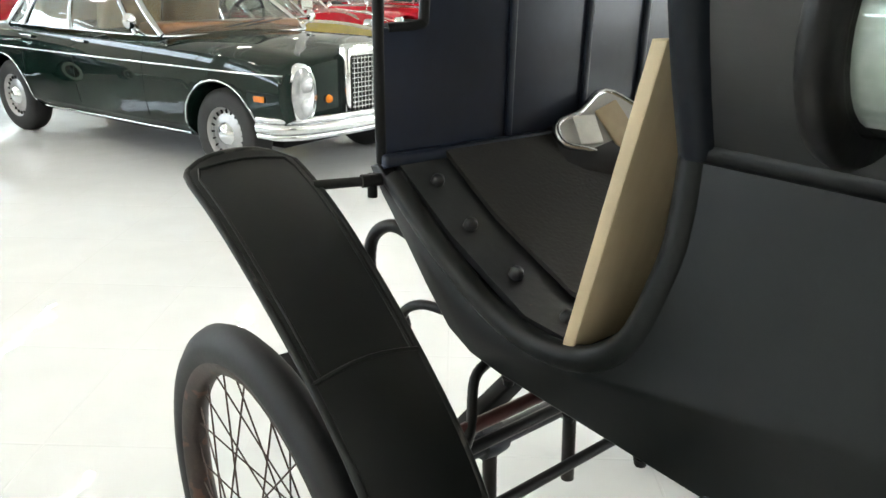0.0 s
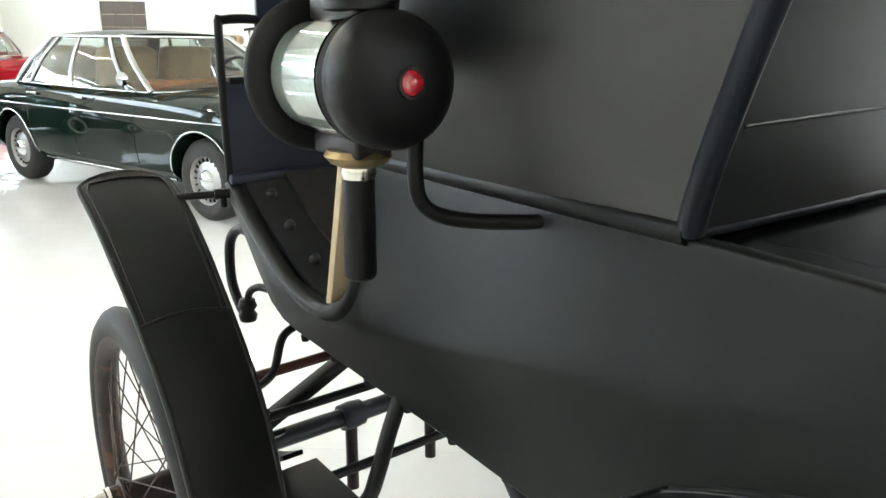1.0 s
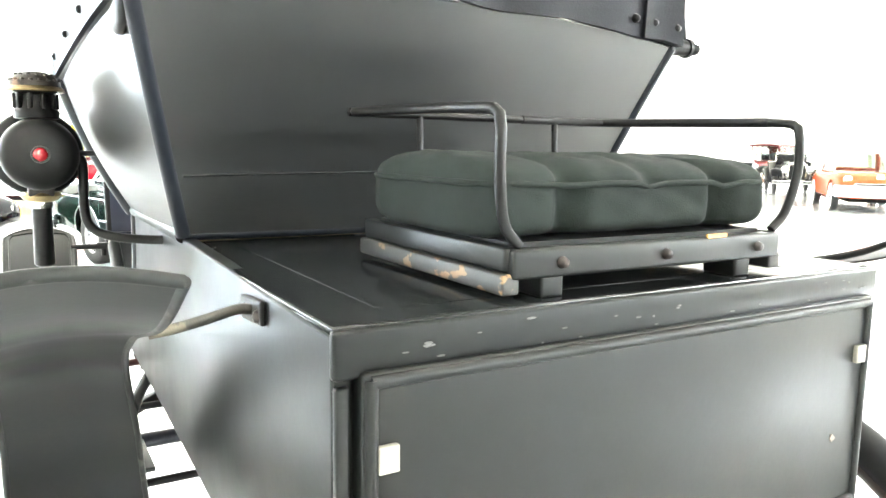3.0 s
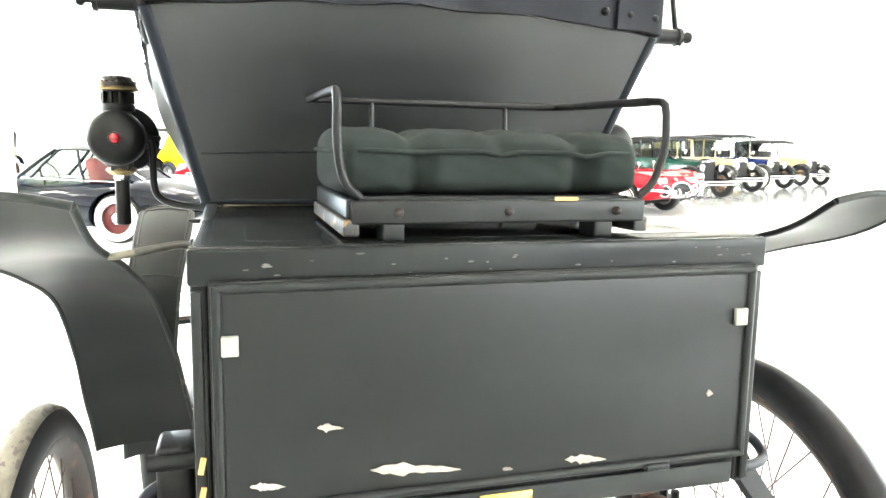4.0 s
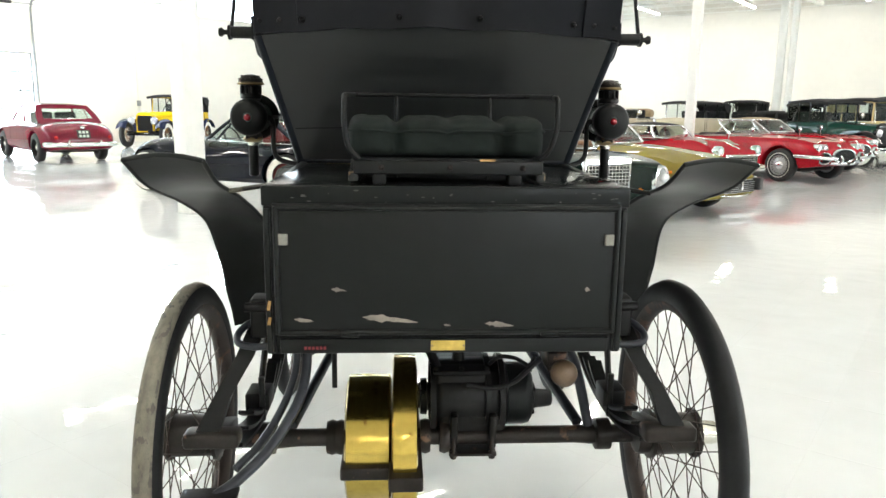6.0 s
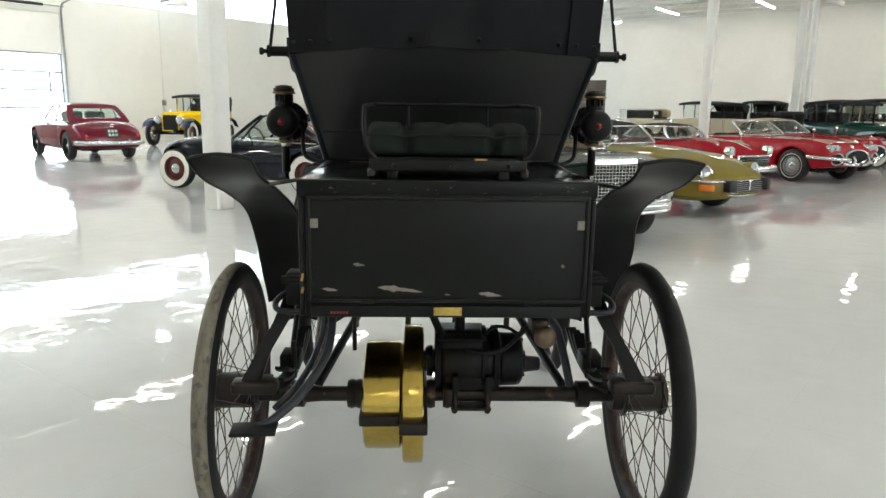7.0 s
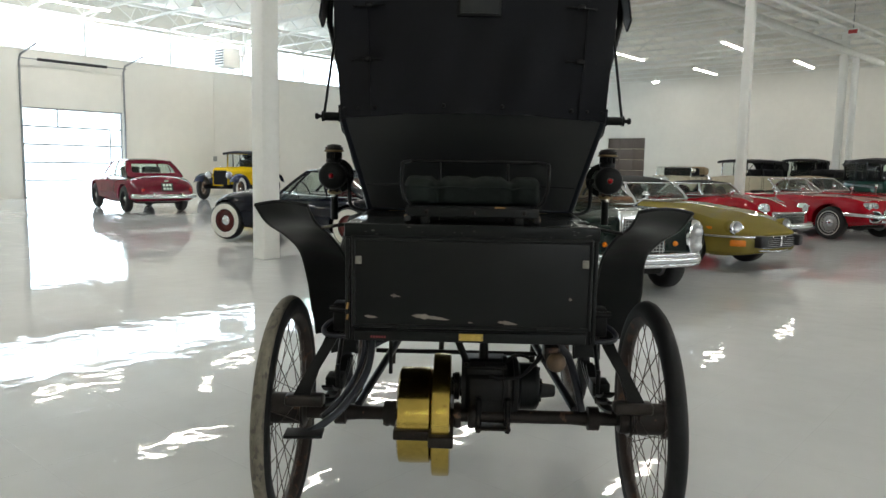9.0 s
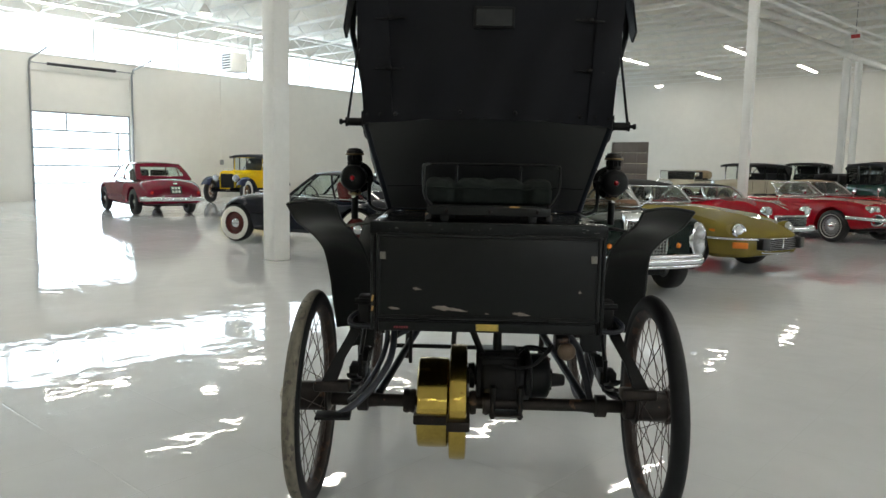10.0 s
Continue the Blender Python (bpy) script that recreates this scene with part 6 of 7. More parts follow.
def roadster(name, front_axle, heading, wb, rows, paint, label, half, r, style, screen, top=None, top_mat=SOFT_TOP, seat_mat=RED_SEAT, w=0.17, narrow=0.82):
    car = empty(name, place(front_axle, heading, wb), label, "car", "parked cars")
    sh = Shell(rows)
    common(car, sh, paint, wb, r, w, half, style)
    yf, wb_, zf, rf, zt = screen
    if top:
        greenhouse(car, (yf, top[0], wb_, zf, zf), (rf, top[1], wb_ * narrow, zt), top_mat, CHROME, pillars=(0.0, 0.62, 1.0), bulge=0.06)
    else:
        greenhouse(car, (yf, yf - 0.8, wb_, zf, zf), (rf, yf - 0.9, wb_ * 0.88, zt), paint, CHROME, sides=False, rear=False, roof_front=False, bulge=0.08)
    seats(car, yf - 0.75, zf - 0.54, seat_mat, 0.45)
    return car, sh


saloon()

# olive gold sports car, long nose
sports, sh = roadster("sports_car", (4.54, 7.58), (0.60, -0.80), 2.667, [(-2.05, 0.35, 0.42, 0.55, 0.62), (-1.95, 0.62, 0.36, 0.62, 0.74), (-1.4, 0.80, 0.26, 0.74, 0.90), (-0.6, 0.84, 0.2, 0.76, 0.90), (0.2, 0.84, 0.2, 0.76, 0.90), (0.9, 0.84, 0.22, 0.74, 0.89, 0.015), (1.4, 0.83, 0.22, 0.71, 0.82, 0.03), (1.75, 0.79, 0.22, 0.64, 0.745, 0.03), (1.98, 0.73, 0.23, 0.585, 0.68, 0.02), (2.16, 0.62, 0.26, 0.53, 0.61), (2.26, 0.47, 0.33, 0.48, 0.545)], GOLD, "olive gold sports car with long nose and black soft top", 0.84, 0.33, "wire", (0.30, 0.66, 0.90, 0.04, 1.20), (-1.0, -0.75), narrow=0.92)
part("soft_top", sheet([[(x, y, z - 0.05 * abs(x / 0.6) ** 3) for x in (-0.60, -0.5, -0.3, 0, 0.3, 0.5, 0.60)] for y, z in ((0.05, 1.17), (-0.05, 1.215), (-0.35, 1.25), (-0.65, 1.235), (-0.85, 1.17), (-1.05, 1.0), (-1.12, 0.90))], 0.02), SOFT_TOP, sports, "raised black cloth top")
for s in (-1, 1):
    part("headlight_cowl", lathe([(0, -0.30), (0.05, -0.28), (0.10, -0.18), (0.125, -0.05), (0.118, 0.0), (0, 0.0)], pose(s * 0.60, 2.02, 0.595, -78, 0, s * -12), seg=24), GOLD, sports)
    headlamp(sports, s * 0.602, 2.060, 0.597, 0.102, tilt=12, yaw=s * -12)
    bk = part("bumper", box((0.15, 0.19, 0.155), (s * 0.41, 2.27, 0.44), (0, 0, s * -10), bevel=0.018), DARK, sports, "black rubber overrider block")
    part("chrome_blade", tube(smooth_path([(s * 0.49, 2.26, 0.50), (s * 0.637, 2.157, 0.50), (s * 0.748, 1.977, 0.50), (s * 0.807, 1.752, 0.50), (s * 0.828, 1.65, 0.50)], 5), 0.016, seg=8), CHROME, bk)
    part("indicator", box((0.20, 0.06, 0.085), (s * 0.650, 2.115, 0.415), (0, 0, s * -53), bevel=0.018), AMBER, sports, "amber indicator")
    part("side_marker", box((0.012, 0.09, 0.035), (s * (sh.side(1.75, 0.6) + 0.003), 1.75, 0.6), bevel=0.005), AMBER, sports)
gr = part("grille", box((0.68, 0.05, 0.17), (0, 2.285, 0.425), bevel=0.02), CHROME, sports, "slatted chrome mouth grille")
part("grille_core", box((0.65, 0.02, 0.15), (0, 2.305, 0.425)), GROOVE, gr)
for i in range(5):
    part("grille_bar", box((0.65, 0.012, 0.006), (0, 2.318, 0.37 + i * 0.026)), ALLOY, gr)
part("grille_bar", box((0.03, 0.02, 0.13), (0, 2.33, 0.44), bevel=0.006), CHROME, gr)
part("chin_trim", tube(smooth_path([(-0.47, 2.14, 0.33), (-0.2, 2.285, 0.305), (0.2, 2.285, 0.305), (0.47, 2.14, 0.33)], 5), 0.011, seg=8), CHROME, sports)
for s in (-1, 1):
    part("wiper", tube([(s * 0.2, 0.36, 0.93), (s * 0.2 - 0.3, 0.30, 1.0)], 0.006, seg=5), DARK, sports)

# small red roadster with chrome grille
small, sh = roadster("roadster", (6.35, 10.75), (0.50, -0.866), 2.24, [(-1.8, 0.35, 0.45, 0.6, 0.66), (-1.65, 0.60, 0.36, 0.66, 0.76), (-1.1, 0.70, 0.26, 0.74, 0.84), (-0.4, 0.70, 0.22, 0.70, 0.82), (0.3, 0.70, 0.22, 0.70, 0.90, 0.0), (0.75, 0.70, 0.25, 0.74, 0.90, 0.05), (1.15, 0.70, 0.28, 0.74, 0.87, 0.075), (1.42, 0.69, 0.32, 0.69, 0.81, 0.05), (1.60, 0.64, 0.36, 0.62, 0.74, 0.02), (1.71, 0.54, 0.40, 0.56, 0.66)], RED, "small red fifties roadster with round headlights", 0.70, 0.33, "disc", (0.20, 0.56, 0.88, -0.02, 1.15), (-1.0, -0.75), w=0.15)
for s in (-1, 1):
    headlamp(small, s * 0.52, 1.655, 0.70, 0.086, CHROME, deep=0.10)
    part("mirror", lathe([(0, 0.04), (0.05, 0.02), (0.06, 0), (0, 0)], pose(s * 0.60, 0.95, 0.98, -90), seg=16), CHROME, small)
    part("mirror_stem", tube([(s * 0.60, 0.95, 0.80), (s * 0.60, 0.96, 0.98)], 0.01, seg=6), CHROME, small)
g = part("grille", box((0.86, 0.07, 0.24), (0, 1.71, 0.52), bevel=0.03), CHROME, small, "chrome egg-crate grille")
part("grille_core", box((0.80, 0.02, 0.19), (0, 1.739, 0.52)), GROOVE, g)
for i in range(15):
    part("grille_bar", box((0.009, 0.012, 0.19), (-0.378 + i * 0.054, 1.752, 0.52)), CHROME, g)
for i in range(5):
    part("grille_bar", box((0.80, 0.012, 0.009), (0, 1.755, 0.44 + i * 0.04)), CHROME, g)
part("bonnet_strip", tube([(0, 1.66, 0.735), (0, 1.3, 0.862), (0, 0.7, 0.908)], 0.008, seg=6), CHROME, small)
curved_bumper(small, 1.82, 0.66, 0.40, 0.03, back=0.2)

# red sports convertible with four lamps
def big_convertible(front_axle, heading, label, top=None, top_mat=SOFT_TOP):
    car, sh = roadster("convertible", front_axle, heading, 2.59, [(-2.120, 0.55, 0.42, 0.55, 0.62), (-2.020, 0.78, 0.36, 0.68, 0.76), (-1.5, 0.90, 0.26, 0.82, 0.88), (-0.8, 0.90, 0.22, 0.80, 0.88), (0.1, 0.90, 0.22, 0.80, 0.90, 0.01), (0.9, 0.90, 0.24, 0.80, 0.89, 0.03), (1.4, 0.90, 0.27, 0.79, 0.87, 0.045), (1.8, 0.89, 0.31, 0.76, 0.82, 0.045), (1.940, 0.86, 0.36, 0.70, 0.76, 0.035), (2.040, 0.80, 0.40, 0.64, 0.69, 0.02), (2.080, 0.70, 0.44, 0.58, 0.62)], RED, label, 0.90, 0.335, "disc thin white", (-0.10, 0.72, 0.90, -0.50, 1.25), top, top_mat, SOFT_TOP, w=0.17)
    for s in (-1, 1):
        for dx in (0.53, 0.70):
            headlamp(car, s * dx, 2.035, 0.70, 0.075, CHROME, deep=0.16)
        part("bumper_end", tube(smooth_path([(s * 0.36, 2.190, 0.50), (s * 0.62, 2.160, 0.51), (s * 0.84, 2.020, 0.53), (s * 0.93, 1.85, 0.54), (s * 0.935, 1.66, 0.54)], 5), 0.027, seg=8, flat=1.3), CHROME, car, "chrome corner bumper")
        part("mirror", lathe([(0, 0.04), (0.05, 0.02), (0.055, 0), (0, 0)], pose(s * 0.80, 0.55, 1.03, -90), seg=16), CHROME, car)
        part("mirror_stem", tube([(s * 0.80, 0.55, 0.88), (s * 0.80, 0.55, 1.03)], 0.01, seg=6), CHROME, car)
        oval = part("side_grille", lathe([(0.10, -0.10), (0.13, -0.02), (0.122, 0.03), (0.10, 0.02)], pose(s * 0.60, 2.080, 0.51, -90, 0, s * -14) @ Matrix.Diagonal((1.25, 0.95, 1, 1)), seg=24, closed=True), CHROME, car, "chrome ringed dark oval opening")
        part("core", lathe([(0, 0.012), (0.112, 0.0)], pose(s * 0.60, 2.085, 0.51, -90, 0, s * -14) @ Matrix.Diagonal((1.25, 0.95, 1, 1)), seg=20), GROOVE, oval)
        part("overrider", tube(smooth_path([(s * 0.22, 2.160, 0.42), (s * 0.23, 2.230, 0.47), (s * 0.24, 2.190, 0.55)], 4), 0.028, seg=8), CHROME, car)
        part("bumper_wing", tube(smooth_path([(s * 0.05, 2.190, 0.40), (s * 0.26, 2.170, 0.40), (s * 0.42, 2.100, 0.42)], 4), 0.03, seg=8), CHROME, car)
    g = part("grille", lathe([(0.20, -0.10), (0.262, -0.03), (0.25, 0.03), (0.215, 0.025)], pose(0, 2.100, 0.55, -90) @ Matrix.Diagonal((1.5, 0.56, 1, 1)), seg=32, closed=True), CHROME, car, "chrome mouth with dark mesh")
    part("grille_core", lathe([(0, 0.012), (0.225, 0.0)], pose(0, 2.102, 0.55, -90) @ Matrix.Diagonal((1.5, 0.56, 1, 1)), seg=28), GROOVE, g)
    for i in range(7):
        part("grille_bar", box((0.60 - 0.05 * abs(i - 3), 0.012, 0.006), (0, 2.118, 0.475 + i * 0.025)), DARK, g)
    part("badge", lathe([(0, 0.02), (0.04, 0.012), (0.05, 0)], pose(0, 1.980, 0.735, -50), seg=16), CHROME, car)
    side_strip(car, sh, 0.1, 0.85, 0.66, 0.008)
    arch_trim(car, sh, 2.59 / 2, 0.335, 0.42, thick=0.012, mat=RED)
    return car


big_convertible((9.02, 12.5), (0.47, -0.883), "red open sports convertible with twin headlights and whitewall tyres")
big_convertible((10.80, 14.85), (0.47, -0.883), "red convertible with tan soft top", (-1.35, -1.10), TAN_TOP)

# maroon coupe seen from behind
coupe = empty("coupe", place((-9.35, 17.65), (-0.69, 0.72), 2.52), "maroon fifties coupe with chrome rear bumper", "car", "parked cars")
sh = Shell([(-2.24, 0.50, 0.36, 0.52, 0.64), (-2.17, 0.68, 0.32, 0.64, 0.80), (-1.95, 0.76, 0.28, 0.76, 0.92), (-1.6, 0.80, 0.26, 0.84, 0.97), (-0.8, 0.82, 0.22, 0.84, 0.95), (0.2, 0.82, 0.22, 0.84, 0.94), (1.0, 0.81, 0.25, 0.82, 0.96), (1.6, 0.79, 0.3, 0.80, 0.92), (1.95, 0.68, 0.36, 0.70, 0.84), (2.08, 0.5, 0.42, 0.6, 0.7)])
common(coupe, sh, MAROON, 2.52, 0.34, 0.17, 0.82, "wire")
greenhouse(coupe, (0.60, -1.42, 0.75, 0.93, 0.93), (0.10, -0.90, 0.61, 1.38), MAROON, MAROON, pillars=(0.0, 0.55, 1.0), bulge=0.12, back=(0.22, 0.84))
seats(coupe, 0.0, 0.62, SOFT_TOP, 0.5)
curved_bumper(coupe, -2.22, 0.80, 0.44, 0.035, back=-0.25, bow=-0.05)
for s in (-1, 1):
    part("overrider", box((0.05, 0.06, 0.15), (s * 0.36, -2.30, 0.46), bevel=0.02), CHROME, coupe)
    part("tail_light", lathe([(0, 0.04), (0.03, 0.03), (0.045, 0)], pose(s * 0.60, -2.20, 0.60, 90), seg=14), TAIL_RED, coupe)
    headlamp(coupe, s * 0.58, 1.98, 0.68, 0.09)
pl = part("number_plate", box((0.30, 0.012, 0.20), (0, -2.225, 0.68), (-20, 0, 0), bevel=0.004), PLATE_BLACK, coupe, "black plate with pale bars")
for dz in (0.045, -0.045):
    for i in range(3):
        part("plate_bar", box((0.055, 0.006, 0.06), (-0.08 + 0.08 * i, -2.235 + dz * 0.36, 0.68 + dz), (-20, 0, 0)), PLATE_MARK, pl)
shut_line(coupe, sh, 0.5, 0.32, 0.86)
shut_line(coupe, sh, -0.55, 0.32, 0.86)
side_strip(coupe, sh, -0.9, 0.9, 0.26, 0.014)
part("boot_handle", box((0.10, 0.03, 0.03), (0, -2.17, 0.83), bevel=0.008), CHROME, coupe)

# black coupe with big whitewalls
xk = empty("black_coupe", place((-3.15, 10.07), (-0.94, 0.34), 2.5), "glossy black streamlined coupe with wide whitewall tyres", "car", "parked cars")
sh = Shell([(-2.22, 0.22, 0.38, 0.46, 0.50), (-2.07, 0.52, 0.30, 0.58, 0.66), (-1.53, 0.73, 0.22, 0.74, 0.83), (-0.91, 0.76, 0.20, 0.72, 0.83), (-0.11, 0.71, 0.20, 0.68, 0.82), (0.48, 0.71, 0.20, 0.72, 0.86), (1.02, 0.74, 0.22, 0.77, 0.87), (1.31, 0.74, 0.25, 0.74, 0.83), (1.52, 0.66, 0.31, 0.64, 0.73), (1.62, 0.40, 0.37, 0.54, 0.60)])
common(xk, sh, BLACK_BLUE, 2.5, 0.33, 0.165, 0.75, "white maroon", arch=1.12)
greenhouse(xk, (0.20, -1.40, 0.60, 0.84, 0.80), (-0.25, -0.80, 0.43, 1.27), BLACK_BLUE, BLACK_BLUE, pillars=(0.0, 0.12, 0.6, 1.0), bulge=0.08, back=(0.35, 0.85))
seats(xk, -0.5, 0.56, RED_SEAT, 0.42)
for s in (-1, 1):
    headlamp(xk, s * 0.47, 1.51, 0.63, 0.085)
    part("bumper", box((0.28, 0.05, 0.06), (s * 0.32, 1.66, 0.42), (0, 0, s * -20), bevel=0.02), CHROME, xk)
shut_line(xk, sh, 0.34, 0.28, 0.76)
shut_line(xk, sh, -0.57, 0.28, 0.76)


# pre-war cars
def wing(car, points, x0, x1, mat, drop=0.05):
    """A mudguard: an arched strip along (y, z), with thickness."""
    p = smooth_path([(y, z, 0) for y, z in points], 5)
    grid = []
    for q in p:
        grid.append([(x0 + (x1 - x0) * i / 6, q.x, q.y - drop * (abs(i - 3) / 3) ** 2.2) for i in range(7)])
    return part("fender", sheet(grid, 0.014), mat, car)


def vintage(name, front_axle, heading, label, paint, guard, wb=3.1, top="closed", top_mat=SOFT_TOP, style="wood", radiator=CHROME, r=0.42, roof_z=1.85, bonnet_z=1.12, half=0.72, lamp_r=0.13, bars=True, upper=None):
    car = empty(name, place(front_axle, heading, wb), label, "vintage car", "parked cars")
    hy = wb / 2
    bn = []
    for y, w, zt in ((hy - 0.05, 0.30, bonnet_z - 0.02), (hy - 0.4, 0.33, bonnet_z), (hy - 0.9, 0.38, bonnet_z + 0.02), (hy - 1.30, 0.46, bonnet_z + 0.05), (hy - 1.42, 0.56, bonnet_z + 0.06)):
        bn.append([(w * math.cos(a) if abs(math.cos(a)) > 1e-6 else 0, y, zt - 0.20 + 0.20 * math.sin(a)) for a in (math.pi * i / 10 for i in range(11))] + [(-w, y, 0.52), (w, y, 0.52)])
    part("bonnet", loft(bn), paint, car)
    for s in (-1, 1):
        for i in range(9):
            part("louvre", box((0.012, 0.02, 0.22), (s * 0.352, hy - 0.55 + -i * 0.06, 0.78), (0, 0, s * 6), bevel=0.003), paint, car)
    rad = part("radiator", slab([(-0.30, 0.50), (0.30, 0.50), (0.315, 0.9), (0.29, bonnet_z - 0.04), (0.18, bonnet_z + 0.025), (-0.18, bonnet_z + 0.025), (-0.29, bonnet_z - 0.04), (-0.315, 0.9)], "y", hy - 0.04, hy + 0.06, bevel=0.015), radiator, car, "radiator shell")
    part("radiator_core", slab([(-0.255, 0.54), (0.255, 0.54), (0.265, 0.9), (0.24, bonnet_z - 0.08), (-0.24, bonnet_z - 0.08), (-0.265, 0.9)], "y", hy + 0.055, hy + 0.068), GROOVE, rad)
    part("radiator_cap", lathe([(0, 0.07), (0.02, 0.06), (0.025, 0.03), (0.04, 0.02), (0.04, 0)], pose(0, hy + 0.01, bonnet_z + 0.02), seg=14), NICKEL, rad)
    tub0, tub1 = hy - 1.42, -hy - 0.42
    body_z = 1.16
    tub = []
    for y, w, z in ((tub0, 0.58, body_z), (tub0 - 0.2, 0.68, body_z), ((tub0 + tub1) / 2, half, body_z), (tub1 + 0.25, half - 0.02, body_z - 0.01), (tub1, half - 0.12, body_z - 0.06)):
        tub.append([(w, y, z - 0.04), (w - 0.03, y, z), (-w + 0.03, y, z), (-w, y, z - 0.04), (-w - 0.01, y, 0.8), (-w * 0.92, y, 0.52), (w * 0.92, y, 0.52), (w + 0.01, y, 0.8)])
    part("body", loft(tub), paint, car)
    for s in (-1, 1):
        for y in (tub0 - 0.15, tub0 - 0.85, tub0 - 0.95, tub1 + 0.6):
            part("shut_line", tube([(s * (half + 0.008), y, 0.6), (s * (half + 0.004), y, body_z - 0.05)], 0.005, seg=5), GROOVE, car)
        part("belt_moulding", tube([(s * 0.60, tub0, body_z - 0.02), (s * 0.70, tub0 - 0.25, body_z - 0.02), (s * half, (tub0 + tub1) / 2, body_z - 0.02), (s * (half - 0.03), tub1 + 0.2, body_z - 0.03)], 0.014, seg=6), radiator if radiator is not CHROME else guard, car)
        wing(car, [(hy + 0.40, 0.66), (hy + 0.25, 0.84), (hy, 0.93), (hy - 0.30, 0.84), (hy - 0.58, 0.58), (hy - 0.80, 0.42), (hy - 0.95, 0.40)], s * 0.50, s * 0.84, guard)
        wing(car, [(-hy + 0.75, 0.40), (-hy + 0.52, 0.55), (-hy + 0.28, 0.84), (-hy, 0.93), (-hy - 0.28, 0.84), (-hy - 0.46, 0.62)], s * 0.54, s * 0.84, guard)
        part("running_board", box((0.26, 2 * hy - 1.65, 0.03), (s * 0.70, -0.10, 0.39), bevel=0.008), guard, car)
        h = part("headlight", lathe([(0, 0.05), (lamp_r * 0.6, 0.04), (lamp_r * 0.92, 0.01), (lamp_r * 0.92, 0), (0, 0)], pose(s * 0.39, hy + 0.18, 0.88, -90), seg=24), HEADLIGHT, car, "big round headlamp")
        part("shell", lathe([(lamp_r * 0.9, 0.015), (lamp_r, 0.012), (lamp_r, -0.02), (lamp_r * 0.85, -0.08), (lamp_r * 0.5, -0.16), (lamp_r * 0.1, -0.18), (lamp_r * 0.1, -0.17), (lamp_r * 0.9, 0)], pose(s * 0.39, hy + 0.18, 0.88, -90), seg=24, closed=True), NICKEL if radiator is YELLOW else radiator, h)
        part("lamp_post", tube([(s * 0.39, hy + 0.10, 0.78), (s * 0.36, hy + 0.06, 0.55)], 0.018, seg=8), guard, car)
        part("chassis_rail", box((0.07, 2 * hy + 0.9, 0.11), (s * 0.36, 0.05, 0.50), bevel=0.01), BLACK_CAR, car)
        part("front_spring", sheet([[(s * 0.36 + dx, hy + 0.42 * t, 0.43 + 0.07 * t * t) for dx in (-0.025, 0.025)] for t in (i / 4 - 1 for i in range(9))], 0.03), BLACK_CAR, car)
        for y in (hy, -hy):
            road_wheel(car, s * 0.69, y, r, 0.12, style, s)
    part("axle", tube([(-0.66, hy, r), (0.66, hy, r)], 0.028, seg=8), BLACK_CAR, car)
    part("axle", tube([(-0.66, -hy, r), (0.66, -hy, r)], 0.04, seg=8), BLACK_CAR, car)
    if bars:
        for z in (0.50, 0.42):
            part("bumper_bar", tube(smooth_path([(-0.80, hy + 0.50, z), (-0.5, hy + 0.58, z), (0, hy + 0.60, z), (0.5, hy + 0.58, z), (0.80, hy + 0.50, z)], 4), 0.022, seg=8), CHROME, car)
    # windscreen
    wy = tub0 - 0.10
    ws = part("windscreen", box((1.10, 0.006, roof_z - body_z - 0.10), (0, wy - 0.02, (roof_z + body_z) / 2 - 0.02), (-6, 0, 0)), GLASS, car)
    fr = [(-0.56, wy + 0.01, body_z), (-0.56, wy - 0.06, roof_z - 0.06), (0.56, wy - 0.06, roof_z - 0.06), (0.56, wy + 0.01, body_z)]
    part("screen_frame", tube(fr, 0.018, seg=8), radiator, ws)
    part("spot_lamp", lathe([(0, 0.03), (0.06, 0.02), (0.075, 0.0), (0.06, -0.05), (0, -0.07)], pose(-0.66, wy + 0.08, body_z + 0.18, -90), seg=16), NICKEL, car)
    part("steering_wheel", lathe([(0.19, -0.01), (0.21, -0.01), (0.21, 0.01), (0.19, 0.01)], pose(-0.32, wy - 0.35, body_z + 0.08, 60), seg=24, closed=True), DARK, car)
    for y in (wy - 0.75, tub1 + 0.55):
        st = part("seat", box((1.16, 0.42, 0.2), (0, y, 1.02), bevel=0.05), SOFT_TOP, car)
        part("backrest", box((1.16, 0.14, 0.42), (0, y - 0.25, 1.22), (-10, 0, 0), bevel=0.05), SOFT_TOP, st)
    rear_y = tub1 + 0.12
    if top == "closed" or top == "touring":
        grid = [[(x, y, z - 0.05 * abs(x / 0.66) ** 3) for x in (-0.68, -0.55, -0.3, 0, 0.3, 0.55, 0.68)] for y, z in ((wy + 0.14, roof_z - 0.02), (wy - 0.1, roof_z + 0.01), ((wy + rear_y) / 2, roof_z + 0.03), (rear_y + 0.2, roof_z), (rear_y - 0.05, roof_z - 0.10))]
        upper = upper or (paint if top == "closed" else BLACK_CAR)
        part("roof", sheet(grid, 0.085), top_mat, car, "padded dark roof")
        posts = (0.0, 0.33, 0.66, 1.0)
